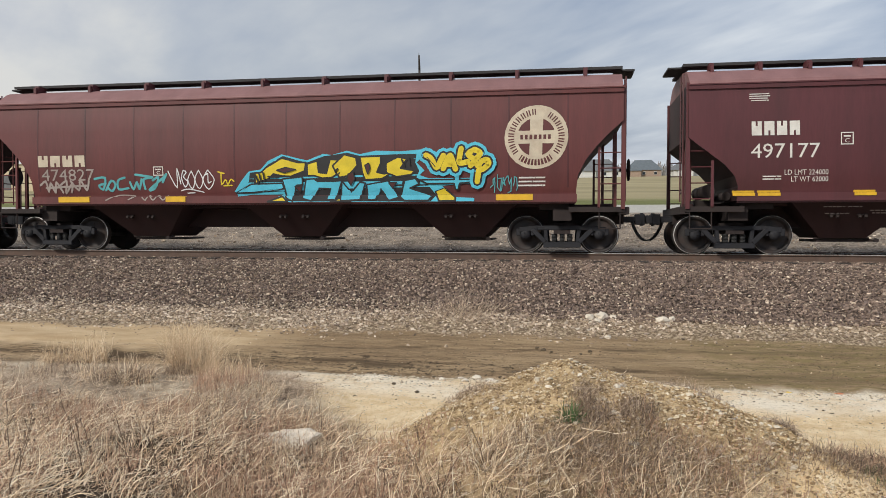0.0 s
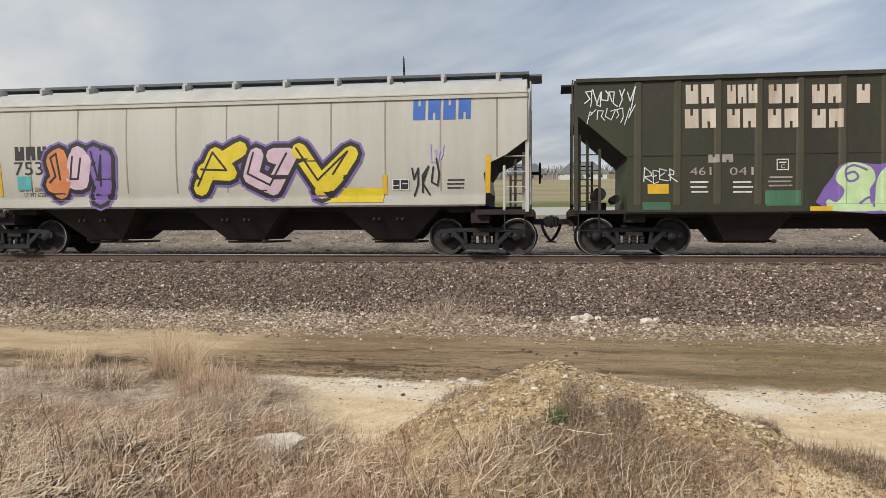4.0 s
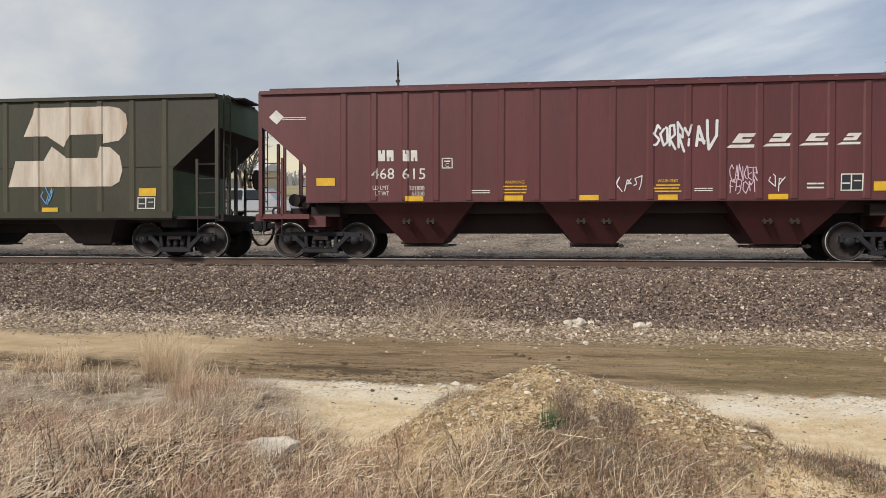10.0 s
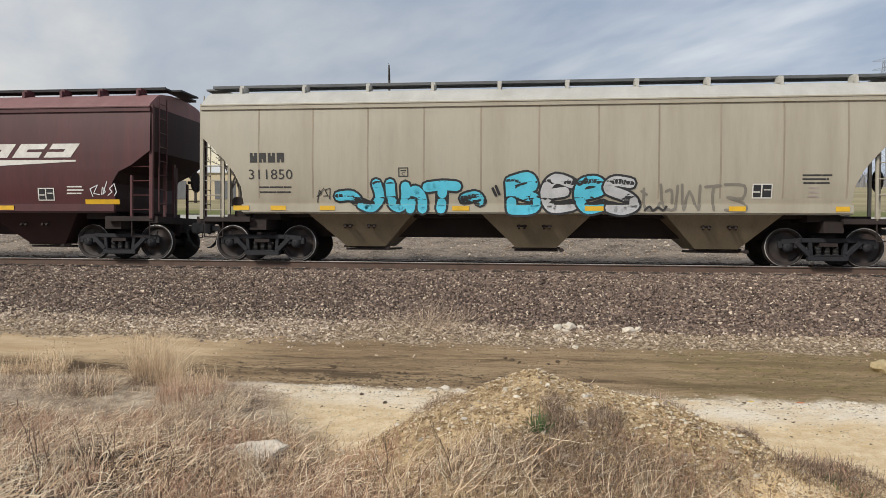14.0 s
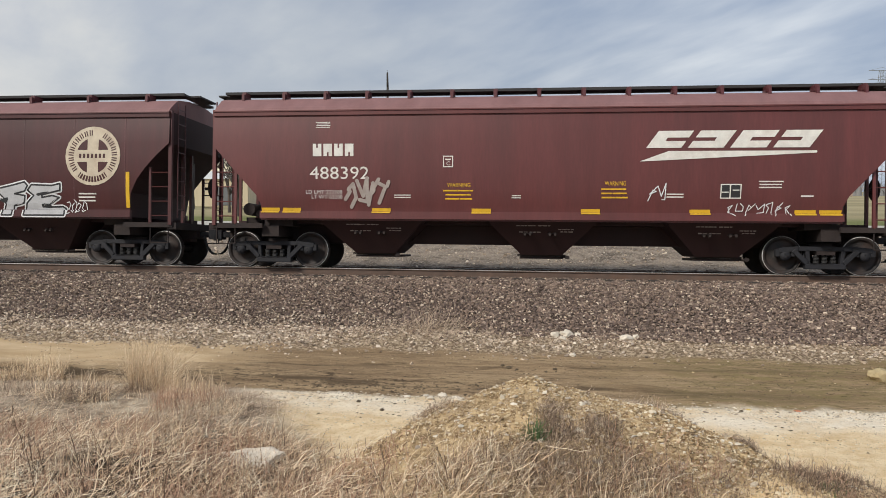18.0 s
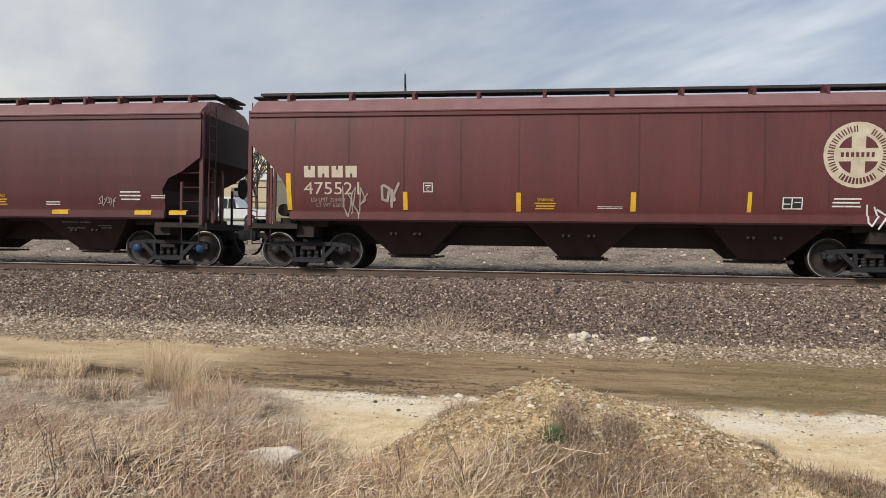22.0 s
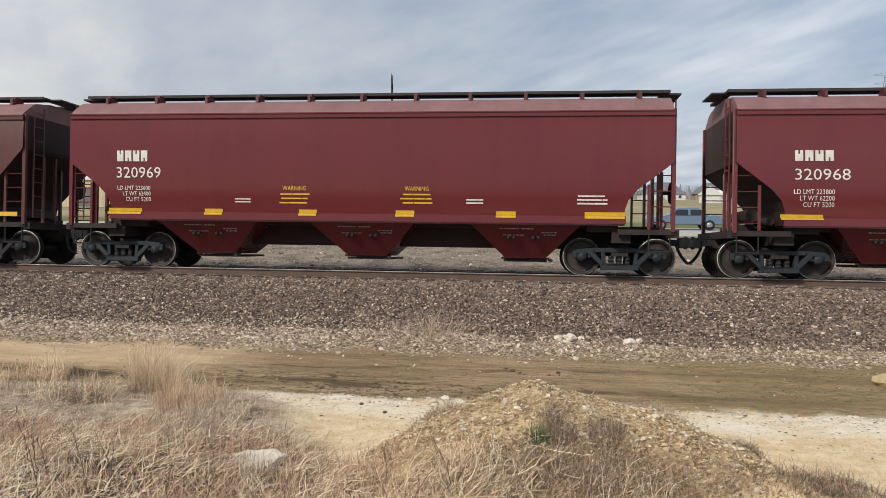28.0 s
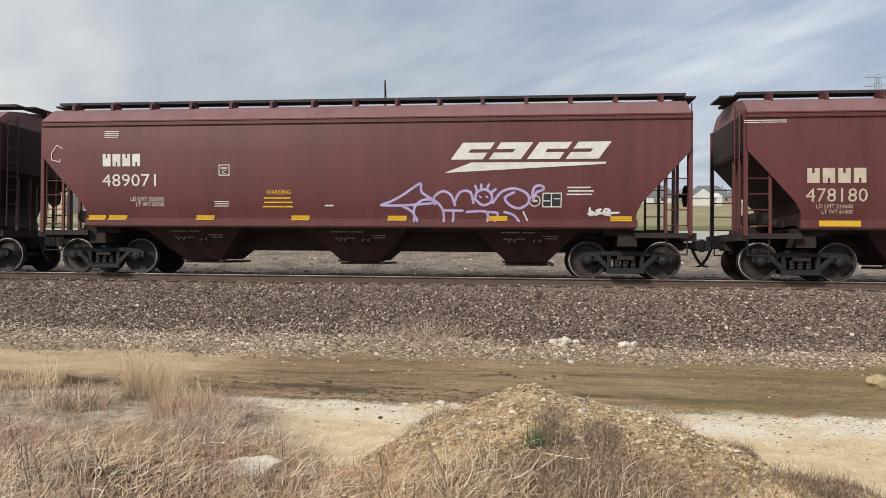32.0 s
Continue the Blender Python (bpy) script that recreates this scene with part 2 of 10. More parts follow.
M = {
    "maroon": paint("maroon_paint", (0.093, 0.024, 0.028), (0.055, 0.022, 0.022), 0.5),
    "brownred": paint("brown_red_paint", (0.120, 0.031, 0.030), (0.068, 0.026, 0.025), 0.5),
    "brightred": paint("red_paint", (0.142, 0.032, 0.032), (0.082, 0.026, 0.028), 0.45),
    "deepmaroon": paint("deep_maroon_paint", (0.070, 0.018, 0.019), (0.045, 0.018, 0.017), 0.6, 0.42),
    "deepred": paint("deep_brown_red_paint", (0.088, 0.023, 0.020), (0.054, 0.020, 0.018), 0.6, 0.42),
    "faded": paint("faded_red_paint", (0.116, 0.031, 0.032), (0.070, 0.027, 0.028), 0.5),
    "tan": paint("shaded_tan_paint", (0.26, 0.21, 0.14), (0.15, 0.11, 0.07), 0.6),
    "sootred": paint("sooty_shaded_red_paint", (0.031, 0.010, 0.010), (0.018, 0.009, 0.009), 0.7, 0.7),
    "freshmaroon": paint("glossy_maroon_paint", (0.138, 0.022, 0.026), (0.100, 0.021, 0.023), 0.4, 0.20, 0.06),
    "darkmaroon": paint("sooty_maroon_paint", (0.081, 0.023, 0.025), (0.048, 0.020, 0.019), 0.6),
    "green": mat("olive_green_paint", (0.037, 0.031, 0.019), 0.62, 0.35, 0.9, 14, (0.032, 0.041, 0.014), 0.9, stretch=(1.3, 1.0, 0.45), bump=0.10, bump_scale=1.6),
    "greenrib": mat("grimy_olive_rib", (0.060, 0.055, 0.032), 0.7, 0.3, 1.5, 20, (0.105, 0.080, 0.052), 0.9, stretch=STREAK),
    "seam_dark": mat("dark_seam_dirt", (0.16, 0.135, 0.105), 0.8, 0.2, 2, 20, (0.28, 0.24, 0.19), 0.7, stretch=STREAK),
    "seam_dirt": mat("brown_seam_dirt", (0.29, 0.24, 0.18), 0.8, 0.2, 2, 20, (0.38, 0.33, 0.26), 0.9, stretch=STREAK),
    "rustspot": mat("dark_rust", (0.06, 0.03, 0.018), 0.9, 0.3, 12, 50),
    "freshgreen": mat("bright_green_patch", (0.046, 0.092, 0.030), 0.6, 0.25, 1.2, 14, (0.044, 0.048, 0.024), 1.0, bump=0.10, bump_scale=1.6),
    "mintgreen": paint("mint_green_patch", (0.065, 0.17, 0.095), (0.05, 0.10, 0.055), 0.7),
    "beige": paint("beige_grey_paint", (0.407, 0.368, 0.291), (0.269, 0.216, 0.150), 0.45, 0.5, 0.05),
    "grey": paint("light_grey_paint", (0.52, 0.50, 0.44), (0.36, 0.31, 0.24), 0.4, 0.5, 0.05),
    "roof_red": mat("faded_red_roof_paint", (0.227, 0.113, 0.109), 0.6, 0.14, 2, 20, (0.166, 0.071, 0.064), 0.5, stretch=STREAK),
    "roof_grey": mat("faded_grey_roof_paint", (0.493, 0.476, 0.430), 0.6, 0.1, 2, 20, (0.340, 0.306, 0.258), 0.4, stretch=STREAK),
    "roof_green": mat("dark_green_roof_paint", (0.05, 0.06, 0.035), 0.7, 0.14, 2, 20, (0.04, 0.04, 0.03), 0.5),
    "walk_dark": mat("dark_grating", (0.035, 0.033, 0.034), 0.8, 0.2, 3, 60),
    "walk_grey": mat("galvanised_grating", (0.100, 0.105, 0.109), 0.6, 0.2, 3, 60),
    "under": mat("sooty_shaded_underframe", (0.024, 0.016, 0.015), 0.85, 0.3, 3, 40, (0.043, 0.029, 0.022), 0.5),
    "truck": mat("dusty_cast_steel", (0.012, 0.012, 0.016), 0.75, 0.3, 5, 50, (0.027, 0.023, 0.022), 0.4, bump=0.1),
    "truck_blue": mat("blue_black_cast_steel", (0.015, 0.020, 0.025), 0.7, 0.25, 5, 50),
    "wheel": mat("brown_wheel_steel", (0.022, 0.018, 0.017), 0.65, 0.3, 6, 40, (0.060, 0.034, 0.026), 0.7),
    "tread": mat("polished_tread_steel", (0.588, 0.574, 0.560), 0.45, 0.1, 8, 40, metal=0.3),
    "spring": mat("coil_spring_steel", (0.035, 0.034, 0.034), 0.6, 0.2, 8, 40),
    "rubber": mat("black_rubber_hose", (0.02, 0.02, 0.02), 0.8, 0.1, 8, 40),
    "bluecap": mat("blue_bearing_cap", (0.015, 0.060, 0.150), 0.6, 0.2, 12, 60),
    "yellow": mat("yellow_reflective_tape", (0.72, 0.42, 0.02), 0.5, 0.12, 6, 60, (0.4, 0.25, 0.05), 0.3),
    "white": mat("white_stencil_paint", (0.70, 0.68, 0.63), 0.65, 0.12, 5, 50, (0.45, 0.36, 0.31), 0.45),
    "cream": mat("cream_stencil_paint", (0.58, 0.50, 0.38), 0.65, 0.12, 5, 50, (0.36, 0.25, 0.18), 0.5),
    "rustwhite": mat("rust_streaked_white_paint", (0.60, 0.52, 0.43), 0.7, 0.14, 2.2, 30, (0.33, 0.19, 0.11), 0.75, stretch=(2.2, 1, 0.3)),
    "fadewhite": mat("faded_white_paint", (0.36, 0.31, 0.28), 0.7, 0.14, 6, 40, (0.2, 0.14, 0.12), 0.6),
    "black": mat("black_paint", (0.022, 0.022, 0.024), 0.6, 0.15, 5, 40),
    "textblack": mat("black_stencil_paint", (0.035, 0.033, 0.032), 0.65, 0.15, 5, 40),
    "gyellow": mat("yellow_spray_paint", (0.72, 0.55, 0.03), 0.55, 0.12, 4, 40),
    "gcyan": mat("cyan_spray_paint", (0.09, 0.50, 0.66), 0.55, 0.12, 4, 40),
    "gblue": mat("blue_spray_paint", (0.04, 0.13, 0.45), 0.55, 0.15, 4, 40),
    "glime": mat("pale_green_spray_paint", (0.52, 0.68, 0.36), 0.55, 0.12, 4, 40),
    "gpurple": mat("purple_spray_paint", (0.20, 0.12, 0.38), 0.55, 0.15, 4, 40),
    "gorange": mat("orange_spray_paint", (0.62, 0.22, 0.08), 0.6, 0.15, 4, 40),
    "gwhite": mat("white_spray_paint", (0.72, 0.72, 0.72), 0.55, 0.1, 3, 30, (0.5, 0.5, 0.52), 0.4),
    "gsilver": mat("silver_spray_paint", (0.50, 0.50, 0.51), 0.4, 0.16, 3, 30, (0.36, 0.36, 0.38), 0.6),
    "ghostgrey": mat("thin_grey_spray_paint", (0.205, 0.185, 0.155), 0.6, 0.1, 4, 40),
    "gdgreen": mat("dark_green_spray_paint", (0.012, 0.075, 0.055), 0.5, 0.15, 4, 40),
    "gred": mat("wine_red_spray_paint", (0.150, 0.013, 0.028), 0.5, 0.15, 4, 40),
    "gsky": mat("sky_blue_spray_paint", (0.13, 0.34, 0.62), 0.55, 0.15, 3, 30),
    "gpink": mat("pale_pink_spray_paint", (0.62, 0.45, 0.52), 0.55, 0.15, 4, 40),
    "glilac": mat("lilac_spray_paint", (0.45, 0.38, 0.62), 0.55, 0.15, 4, 40),
    "gteal": mat("teal_spray_paint", (0.10, 0.38, 0.40), 0.6, 0.2, 4, 40),
    "rail": mat("rusty_rail_steel", (0.102, 0.067, 0.051), 0.8, 0.25, 4, 60, (0.170, 0.088, 0.053), 0.5),
    "railtop": mat("polished_rail_head", (0.55, 0.53, 0.50), 0.4, 0.1, 4, 60, metal=0.4),
    "tie": mat("oiled_wood", (0.045, 0.036, 0.03), 0.9, 0.3, 4, 40, stretch=(0.3, 1, 1)),
}


# ---- building tools ----
def box(bm, x0, x1, y0, y1, z0, z1, mi=0):
    v = [bm.verts.new(p) for p in ((x0, y0, z0), (x1, y0, z0), (x1, y1, z0), (x0, y1, z0), (x0, y0, z1), (x1, y0, z1), (x1, y1, z1), (x0, y1, z1))]
    for f in ((3, 2, 1, 0), (4, 5, 6, 7), (0, 1, 5, 4), (1, 2, 6, 5), (2, 3, 7, 6), (3, 0, 4, 7)):
        bm.faces.new([v[i] for i in f]).material_index = mi


def rod(bm, p, q, r, n=8, mi=0, r2=None):
    """A round bar from p to q."""
    p, q = Vector(p), Vector(q)
    d = (q - p).normalized()
    a = d.orthogonal().normalized()
    b = d.cross(a)
    rings = []
    for c, rr in ((p, r), (q, r if r2 is None else r2)):
        rings.append([bm.verts.new(c + (a * math.cos(k * math.tau / n) + b * math.sin(k * math.tau / n)) * rr) for k in range(n)])
    for k in range(n):
        f = bm.faces.new((rings[0][k], rings[0][(k + 1) % n], rings[1][(k + 1) % n], rings[1][k]))
        f.material_index, f.smooth = mi, n > 6
    bm.faces.new(rings[0][::-1]).material_index = mi
    bm.faces.new(rings[1]).material_index = mi


def beam(bm, x0, z0, x1, z1, h, y0, y1, mi=0):
    """A flat bar of depth h from (x0, z0) to (x1, z1) between two planes y."""
    d = Vector((x1 - x0, z1 - z0)).normalized()
    nx, nz = -d.y * h / 2, d.x * h / 2
    v = [bm.verts.new((x, y, z)) for y in (y0, y1) for x, z in ((x0 + nx, z0 + nz), (x0 - nx, z0 - nz), (x1 - nx, z1 - nz), (x1 + nx, z1 + nz))]
    for f in ((0, 1, 2, 3), (7, 6, 5, 4), (0, 4, 5, 1), (1, 5, 6, 2), (2, 6, 7, 3), (3, 7, 4, 0)):
        bm.faces.new([v[i] for i in f]).material_index = mi


def lathe(bm, prof, n=28, axis="y", centre=(0, 0, 0), smooth=True):
    """Turn a profile of (radius, along, material) round the axis."""
    rings = []
    for r, a, _ in prof:
        ring = []
        for k in range(n):
            c, s = math.cos(k * math.tau / n) * r, math.sin(k * math.tau / n) * r
            p = (c, a, s) if axis == "y" else (c, s, a)
            ring.append(bm.verts.new((p[0] + centre[0], p[1] + centre[1], p[2] + centre[2])))
        rings.append(ring)
    for i in range(len(rings) - 1):
        for k in range(n):
            f = bm.faces.new((rings[i][k], rings[i][(k + 1) % n], rings[i + 1][(k + 1) % n], rings[i + 1][k]))
            f.material_index, f.smooth = prof[i][2], smooth
    for ring, p in ((rings[0][::-1], prof[0]), (rings[-1], prof[-1])):
        if p[0] > 1e-4:
            bm.faces.new(ring).material_index = p[2]


def loft(bm, rings, cap=True):
    vs = [[bm.verts.new(p) for p in r] for r in rings]
    n = len(vs[0])
    for a, b in zip(vs, vs[1:]):
        for k in range(n):
            bm.faces.new((a[k], a[(k + 1) % n], b[(k + 1) % n], b[k]))
    if cap:
        bm.faces.new(vs[0][::-1])
        bm.faces.new(vs[-1])


def mesh_of(name, bm, mats, fix=True):
    me = bpy.data.meshes.new(name)
    if fix:
        bmesh.ops.recalc_face_normals(bm, faces=bm.faces[:])
    bm.to_mesh(me)
    bm.free()
    for m in mats if isinstance(mats, (list, tuple)) else [mats]:
        me.materials.append(m)
    return me


def put(name, me, parent=None, m=None, label=""):
    """A mesh as a part of parent, at the pose m in its parent's space."""
    ob = new(name, me)
    if parent:
        ob.parent = parent
    if m is not None:
        ob.matrix_basis = m
    if label:
        ob["label"] = label
    return ob


def part(name, bm, mats, parent=None, label="", m=None):
    return put(name, mesh_of(name, bm, mats), parent, m, label)


def thing(name, label, category, group="", m=None, kind=""):
    ob = tagged(new(name), label, category, group, kind)
    ob.empty_display_size = 0.2
    if m is not None:
        ob.matrix_basis = m
    return ob


SHARED = {}
def shared(key, make, mats):
    if key not in SHARED:
        bm = bmesh.new()
        make(bm)
        SHARED[key] = mesh_of(key, bm, mats)
    return SHARED[key]


def hashed(i, j, seed):
    return np.modf(np.abs(np.sin(i * 127.1 + j * 311.7 + seed * 74.7) * 43758.5453))[0]


def value_noise(x, y, seed=0):
    """Smooth noise from 0 to 1 on arrays."""
    i, j = np.floor(x), np.floor(y)
    u, v = x - i, y - j
    u, v = u * u * (3 - 2 * u), v * v * (3 - 2 * v)
    a, b = hashed(i, j, seed), hashed(i + 1, j, seed)
    c, d = hashed(i, j + 1, seed), hashed(i + 1, j + 1, seed)
    return (a * (1 - u) + b * u) * (1 - v) + (c * (1 - u) + d * u) * v


def fractal(x, y, seed=0, octaves=4):
    total, amp, norm = 0.0, 1.0, 0.0
    for k in range(octaves):
        total = total + amp * value_noise(x * 2 ** k, y * 2 ** k, seed + k * 13)
        norm += amp
        amp *= 0.5
    return total / norm


def sheet_mesh(name, verts, faces, mats, smooth=False):
    """A mesh from arrays of corners and of faces (all with the same number of corners)."""
    me = bpy.data.meshes.new(name)
    n, k = faces.shape
    me.vertices.add(len(verts))
    me.vertices.foreach_set("co", np.asarray(verts, np.float32).ravel())
    me.loops.add(n * k)
    me.loops.foreach_set("vertex_index", faces.astype(np.int32).ravel())
    me.polygons.add(n)
    me.polygons.foreach_set("loop_start", np.arange(0, n * k, k, dtype=np.int32))
    me.polygons.foreach_set("use_smooth", np.full(n, smooth))
    me.update(calc_edges=True)
    for m in mats if isinstance(mats, (list, tuple)) else [mats]:
        me.materials.append(m)
    return me


# ---- the ground: one sheet from the near bank to the horizon ----
PROFILE_Y = np.array([-200, -30, -18.8, -16, -14.4, -13, -11.5, -9.5, -8.2, -5.9, -5.3, -4.7, -2.6, -1.9, -0.72, -0.62, 0.62, 1.0, 1.9, 2.6, 4.5, 7.5, 9.5, 20.0, 21.0, 33, 35, 60, 280, 700, 2600])
PROFILE_Z = np.array([0.3, 0.25, 0.15, -0.25, -0.55, -0.8, -0.95, -1.0, -1.05, -1.02, -0.92, -0.80, -0.30, -0.20, -0.20, -0.14, -0.16, -0.17, -0.22, -0.33, -0.60, -0.28, -0.08, 0.0, 0.08, 0.08, -0.05, 0.2, 3.0, 6.0, 30])


def ground_z(x, y):
    x, y = np.asarray(x, float), np.asarray(y, float)
    z = np.interp(y, PROFILE_Y, PROFILE_Z)
    near = np.clip((-5.6 - y) / 1.0, 0, 1) * np.clip((y + 60) / 20, 0, 1)
    # heap of dumped limestone
    r = np.hypot((x - 0.15) / np.where(x > 0.15, 2.6, 2.05), (y + 12.0) / 1.75)
    heap = 0.93 * np.clip(1 - r ** 1.5, 0, 1)
    heap = heap * (0.90 + 0.22 * fractal(x * 1.3, y * 1.3, 5)) + np.where(r < 1, 0.09 * (fractal(x * 3.5, y * 3.5, 15) - 0.5) + 0.03 * (fractal(x * 14, y * 14, 16, 2) - 0.5), 0)
    r2 = np.hypot((x - 2.1) / 1.25, (y + 12.7) / 0.9)
    heap = np.maximum(heap, 0.42 * np.clip(1 - r2, 0, 1))
    # weedy hummocks along its far flank
    for cx, cy, rx, ry, h in ((1.28, -11.55, 0.24, 0.16, 0.06), (2.05, -11.75, 0.16, 0.13, 0.08), (2.75, -12.45, 0.40, 0.22, 0.10), (-0.95, -11.75, 0.20, 0.14, 0.05)):
        heap = heap + h * np.exp(-((x - cx) / rx) ** 2 - ((y - cy) / ry) ** 2)
    z = z + heap
    # tussocky bank to the west, wheel ruts on the track way
    bank = np.clip((-2.3 - x) / 1.5, 0, 1) * np.clip((-9.0 - y) / 1.2, 0, 1) * np.clip((y + 19) / 3, 0, 1)
    z = z + near * bank * (0.22 * fractal(x * 1.1, y * 1.1, 9) + 0.10 * fractal(x * 3.2, y * 3.2, 19, 2))
    rut = np.exp(-((y + 7.0 + 0.12 * np.sin(x * 0.4)) / 0.16) ** 2) + np.exp(-((y + 8.5 + 0.15 * np.sin(x * 0.35 + 1)) / 0.18) ** 2)
    z = z - 0.035 * rut * np.clip((-6.0 - y) / 0.4, 0, 1)
    z = z + near * (0.05 * (fractal(x * 2.2, y * 2.2, 3) - 0.5) + 0.018 * (fractal(x * 9, y * 9, 4, 2) - 0.5))
    slope = ((y > -5.7) & (y < -2.0)) | ((y > 2.2) & (y < 9))
    z = z + np.where(slope, 0.09 * (fractal(x * 0.9, y * 0.9, 6) - 0.5), 0)
    far = np.clip((y - 60) / 60, 0, 1)
    z = z + far * 0.5 * (fractal(x * 0.02, y * 0.02, 8) - 0.5)
    return z


def ground_material():
    m = bpy.data.materials.new("ground_soil_gravel_and_field")
    m.use_nodes = True
    nt = m.node_tree
    N, L = nt.nodes.new, nt.links.new
    b = nt.nodes["Principled BSDF"]
    b.inputs["Roughness"].default_value = 0.95
    b.inputs["Specular IOR Level"].default_value = 0.15
    geo, sep = N("ShaderNodeNewGeometry"), N("ShaderNodeSeparateXYZ")
    L(geo.outputs["Position"], sep.inputs[0])

    def noise_node(scale, detail=5, rough=0.55, stretch=None):
        n = N("ShaderNodeTexNoise")
        n.inputs["Scale"].default_value, n.inputs["Detail"].default_value, n.inputs["Roughness"].default_value = scale, detail, rough
        if stretch:
            mp = N("ShaderNodeMapping")
            mp.inputs["Scale"].default_value = stretch
            L(geo.outputs["Position"], mp.inputs[0]); L(mp.outputs[0], n.inputs["Vector"])
        else:
            L(geo.outputs["Position"], n.inputs["Vector"])
        return n.outputs[0]

    def math_node(op, a, c):
        n = N("ShaderNodeMath"); n.operation = op
        for i, v in enumerate((a, c)):
            if isinstance(v, (int, float)):
                n.inputs[i].default_value = v
            else:
                L(v, n.inputs[i])
        return n.outputs[0]

    def ramp(v, lo, hi):
        n = N("ShaderNodeMapRange"); n.interpolation_type = "SMOOTHSTEP"
        n.inputs[1].default_value, n.inputs[2].default_value = lo, hi
        L(v, n.inputs[0])
        return n.outputs[0]

    def blend(f, a, c):
        n = N("ShaderNodeMixRGB")
        if isinstance(f, float):
            n.inputs[0].default_value = f
        else:
            L(f, n.inputs[0])
        for i, v in ((1, a), (2, c)):
            if isinstance(v, tuple):
                n.inputs[i].default_value = (*v, 1)
            else:
                L(v, n.inputs[i])
        return n.outputs[0]

    wob = math_node("MULTIPLY", math_node("SUBTRACT", noise_node(0.9, 6), 0.5), 1.1)
    y = math_node("ADD", sep.outputs[1], wob)
    x = math_node("ADD", sep.outputs[0], math_node("MULTIPLY", wob, 2.0))
    soil = blend(ramp(noise_node(2.2, 8, 0.68), 0.36, 0.62), (0.22, 0.16, 0.11), (0.52, 0.43, 0.32))
    # thatch kept near black: the shade between grass blades put into its colour
    shaded_thatch = blend(ramp(noise_node(14.0, 8, 0.75), 0.38, 0.62), (0.030, 0.021, 0.015), (0.150, 0.105, 0.070))
    pale = blend(ramp(noise_node(1.6, 9, 0.72), 0.32, 0.60), (0.75, 0.575, 0.365), (0.90, 0.79, 0.63))
    pale = blend(ramp(noise_node(18, 6, 0.75, (0.6, 1.3, 1)), 0.54, 0.66), pale, (0.40, 0.31, 0.20))
    pale = blend(ramp(noise_node(30, 4, 0.7), 0.55, 0.70), pale, (0.90, 0.80, 0.66))
    mud = blend(ramp(noise_node(1.5, 10, 0.74, (0.22, 1.7, 1)), 0.36, 0.64), (0.235, 0.158, 0.092), (0.405, 0.290, 0.172))
    mud = blend(ramp(noise_node(7.5, 8, 0.76, (0.30, 1.6, 1)), 0.51, 0.66), mud, (0.140, 0.096, 0.057))
    mud = blend(ramp(noise_node(30, 4, 0.7), 0.56, 0.74), mud, (0.52, 0.40, 0.26))
    moss = blend(ramp(noise_node(6, 8, 0.75, (0.45, 1.4, 1)), 0.40, 0.62), mud, (0.235, 0.180, 0.085))
    # dark broken crust in the lane between the ruts
    lane = math_node("MULTIPLY", ramp(y, -8.75, -8.2), ramp(y, -7.0, -7.6))
    lane = math_node("MULTIPLY", lane, ramp(x, 2.5, -1.5))
    crust = math_node("MULTIPLY", lane, ramp(noise_node(9, 7, 0.72, (0.55, 1.5, 1)), 0.545, 0.60))
    mud = blend(math_node("MULTIPLY", crust, 0.9), mud, (0.062, 0.043, 0.028))
    flecks = math_node("MULTIPLY", ramp(y, -8.9, -8.4), ramp(noise_node(8, 6, 0.72, (0.7, 1.5, 1)), 0.575, 0.63))
    moss = blend(math_node("MULTIPLY", flecks, 0.75), moss, (0.090, 0.064, 0.032))
    # dark wet lines where wheels have run
    for off, wide, slope in ((6.75, 0.13, -0.04), (8.05, 0.30, 0.02)):
        d = math_node("ABSOLUTE", math_node("ADD", math_node("ADD", sep.outputs[1], off), math_node("ADD", math_node("MULTIPLY", sep.outputs[0], slope), math_node("MULTIPLY", wob, 0.22))), 0.0)
        wet = math_node("MULTIPLY", ramp(d, wide, wide * 0.3), ramp(noise_node(1.6, 6, 0.65, (0.35, 2.0, 1)), 0.42, 0.6))
        mud = blend(math_node("MULTIPLY", wet, 0.85), mud, (0.088, 0.060, 0.037))
        moss = blend(math_node("MULTIPLY", wet, 0.6), moss, (0.160, 0.120, 0.062))
    tan = blend(ramp(noise_node(3, 6, 0.6, (0.3, 1, 1)), 0.3, 0.7), (0.47, 0.33, 0.19), (0.62, 0.47, 0.30))
    ballast = blend(ramp(noise_node(30, 3, 0.7), 0.4, 0.62), (0.050, 0.038, 0.033), (0.17, 0.128, 0.104))
    toe = blend(ramp(noise_node(16, 4, 0.7), 0.42, 0.6), (0.16, 0.112, 0.072), (0.46, 0.36, 0.25))
    # bands across the way: bank soil, pale lime, muddy way, toe of the slope, ballast
    sand = blend(ramp(noise_node(4, 9, 0.74), 0.35, 0.66), (0.70, 0.505, 0.285), (0.86, 0.69, 0.46))
    sand = blend(ramp(noise_node(34, 4, 0.7), 0.56, 0.72), sand, (0.36, 0.25, 0.13))
    pale = blend(ramp(y, -9.35, -10.1), pale, sand)
    c = blend(ramp(y, -8.95, -8.5), pale, blend(ramp(x, 0.5, 3.5), mud, moss))
    edge = math_node("ADD", sep.outputs[0], math_node("MULTIPLY", math_node("ADD", y, 8.5), 0.68))
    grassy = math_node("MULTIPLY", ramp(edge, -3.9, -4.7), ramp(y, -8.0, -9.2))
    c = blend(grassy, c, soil)
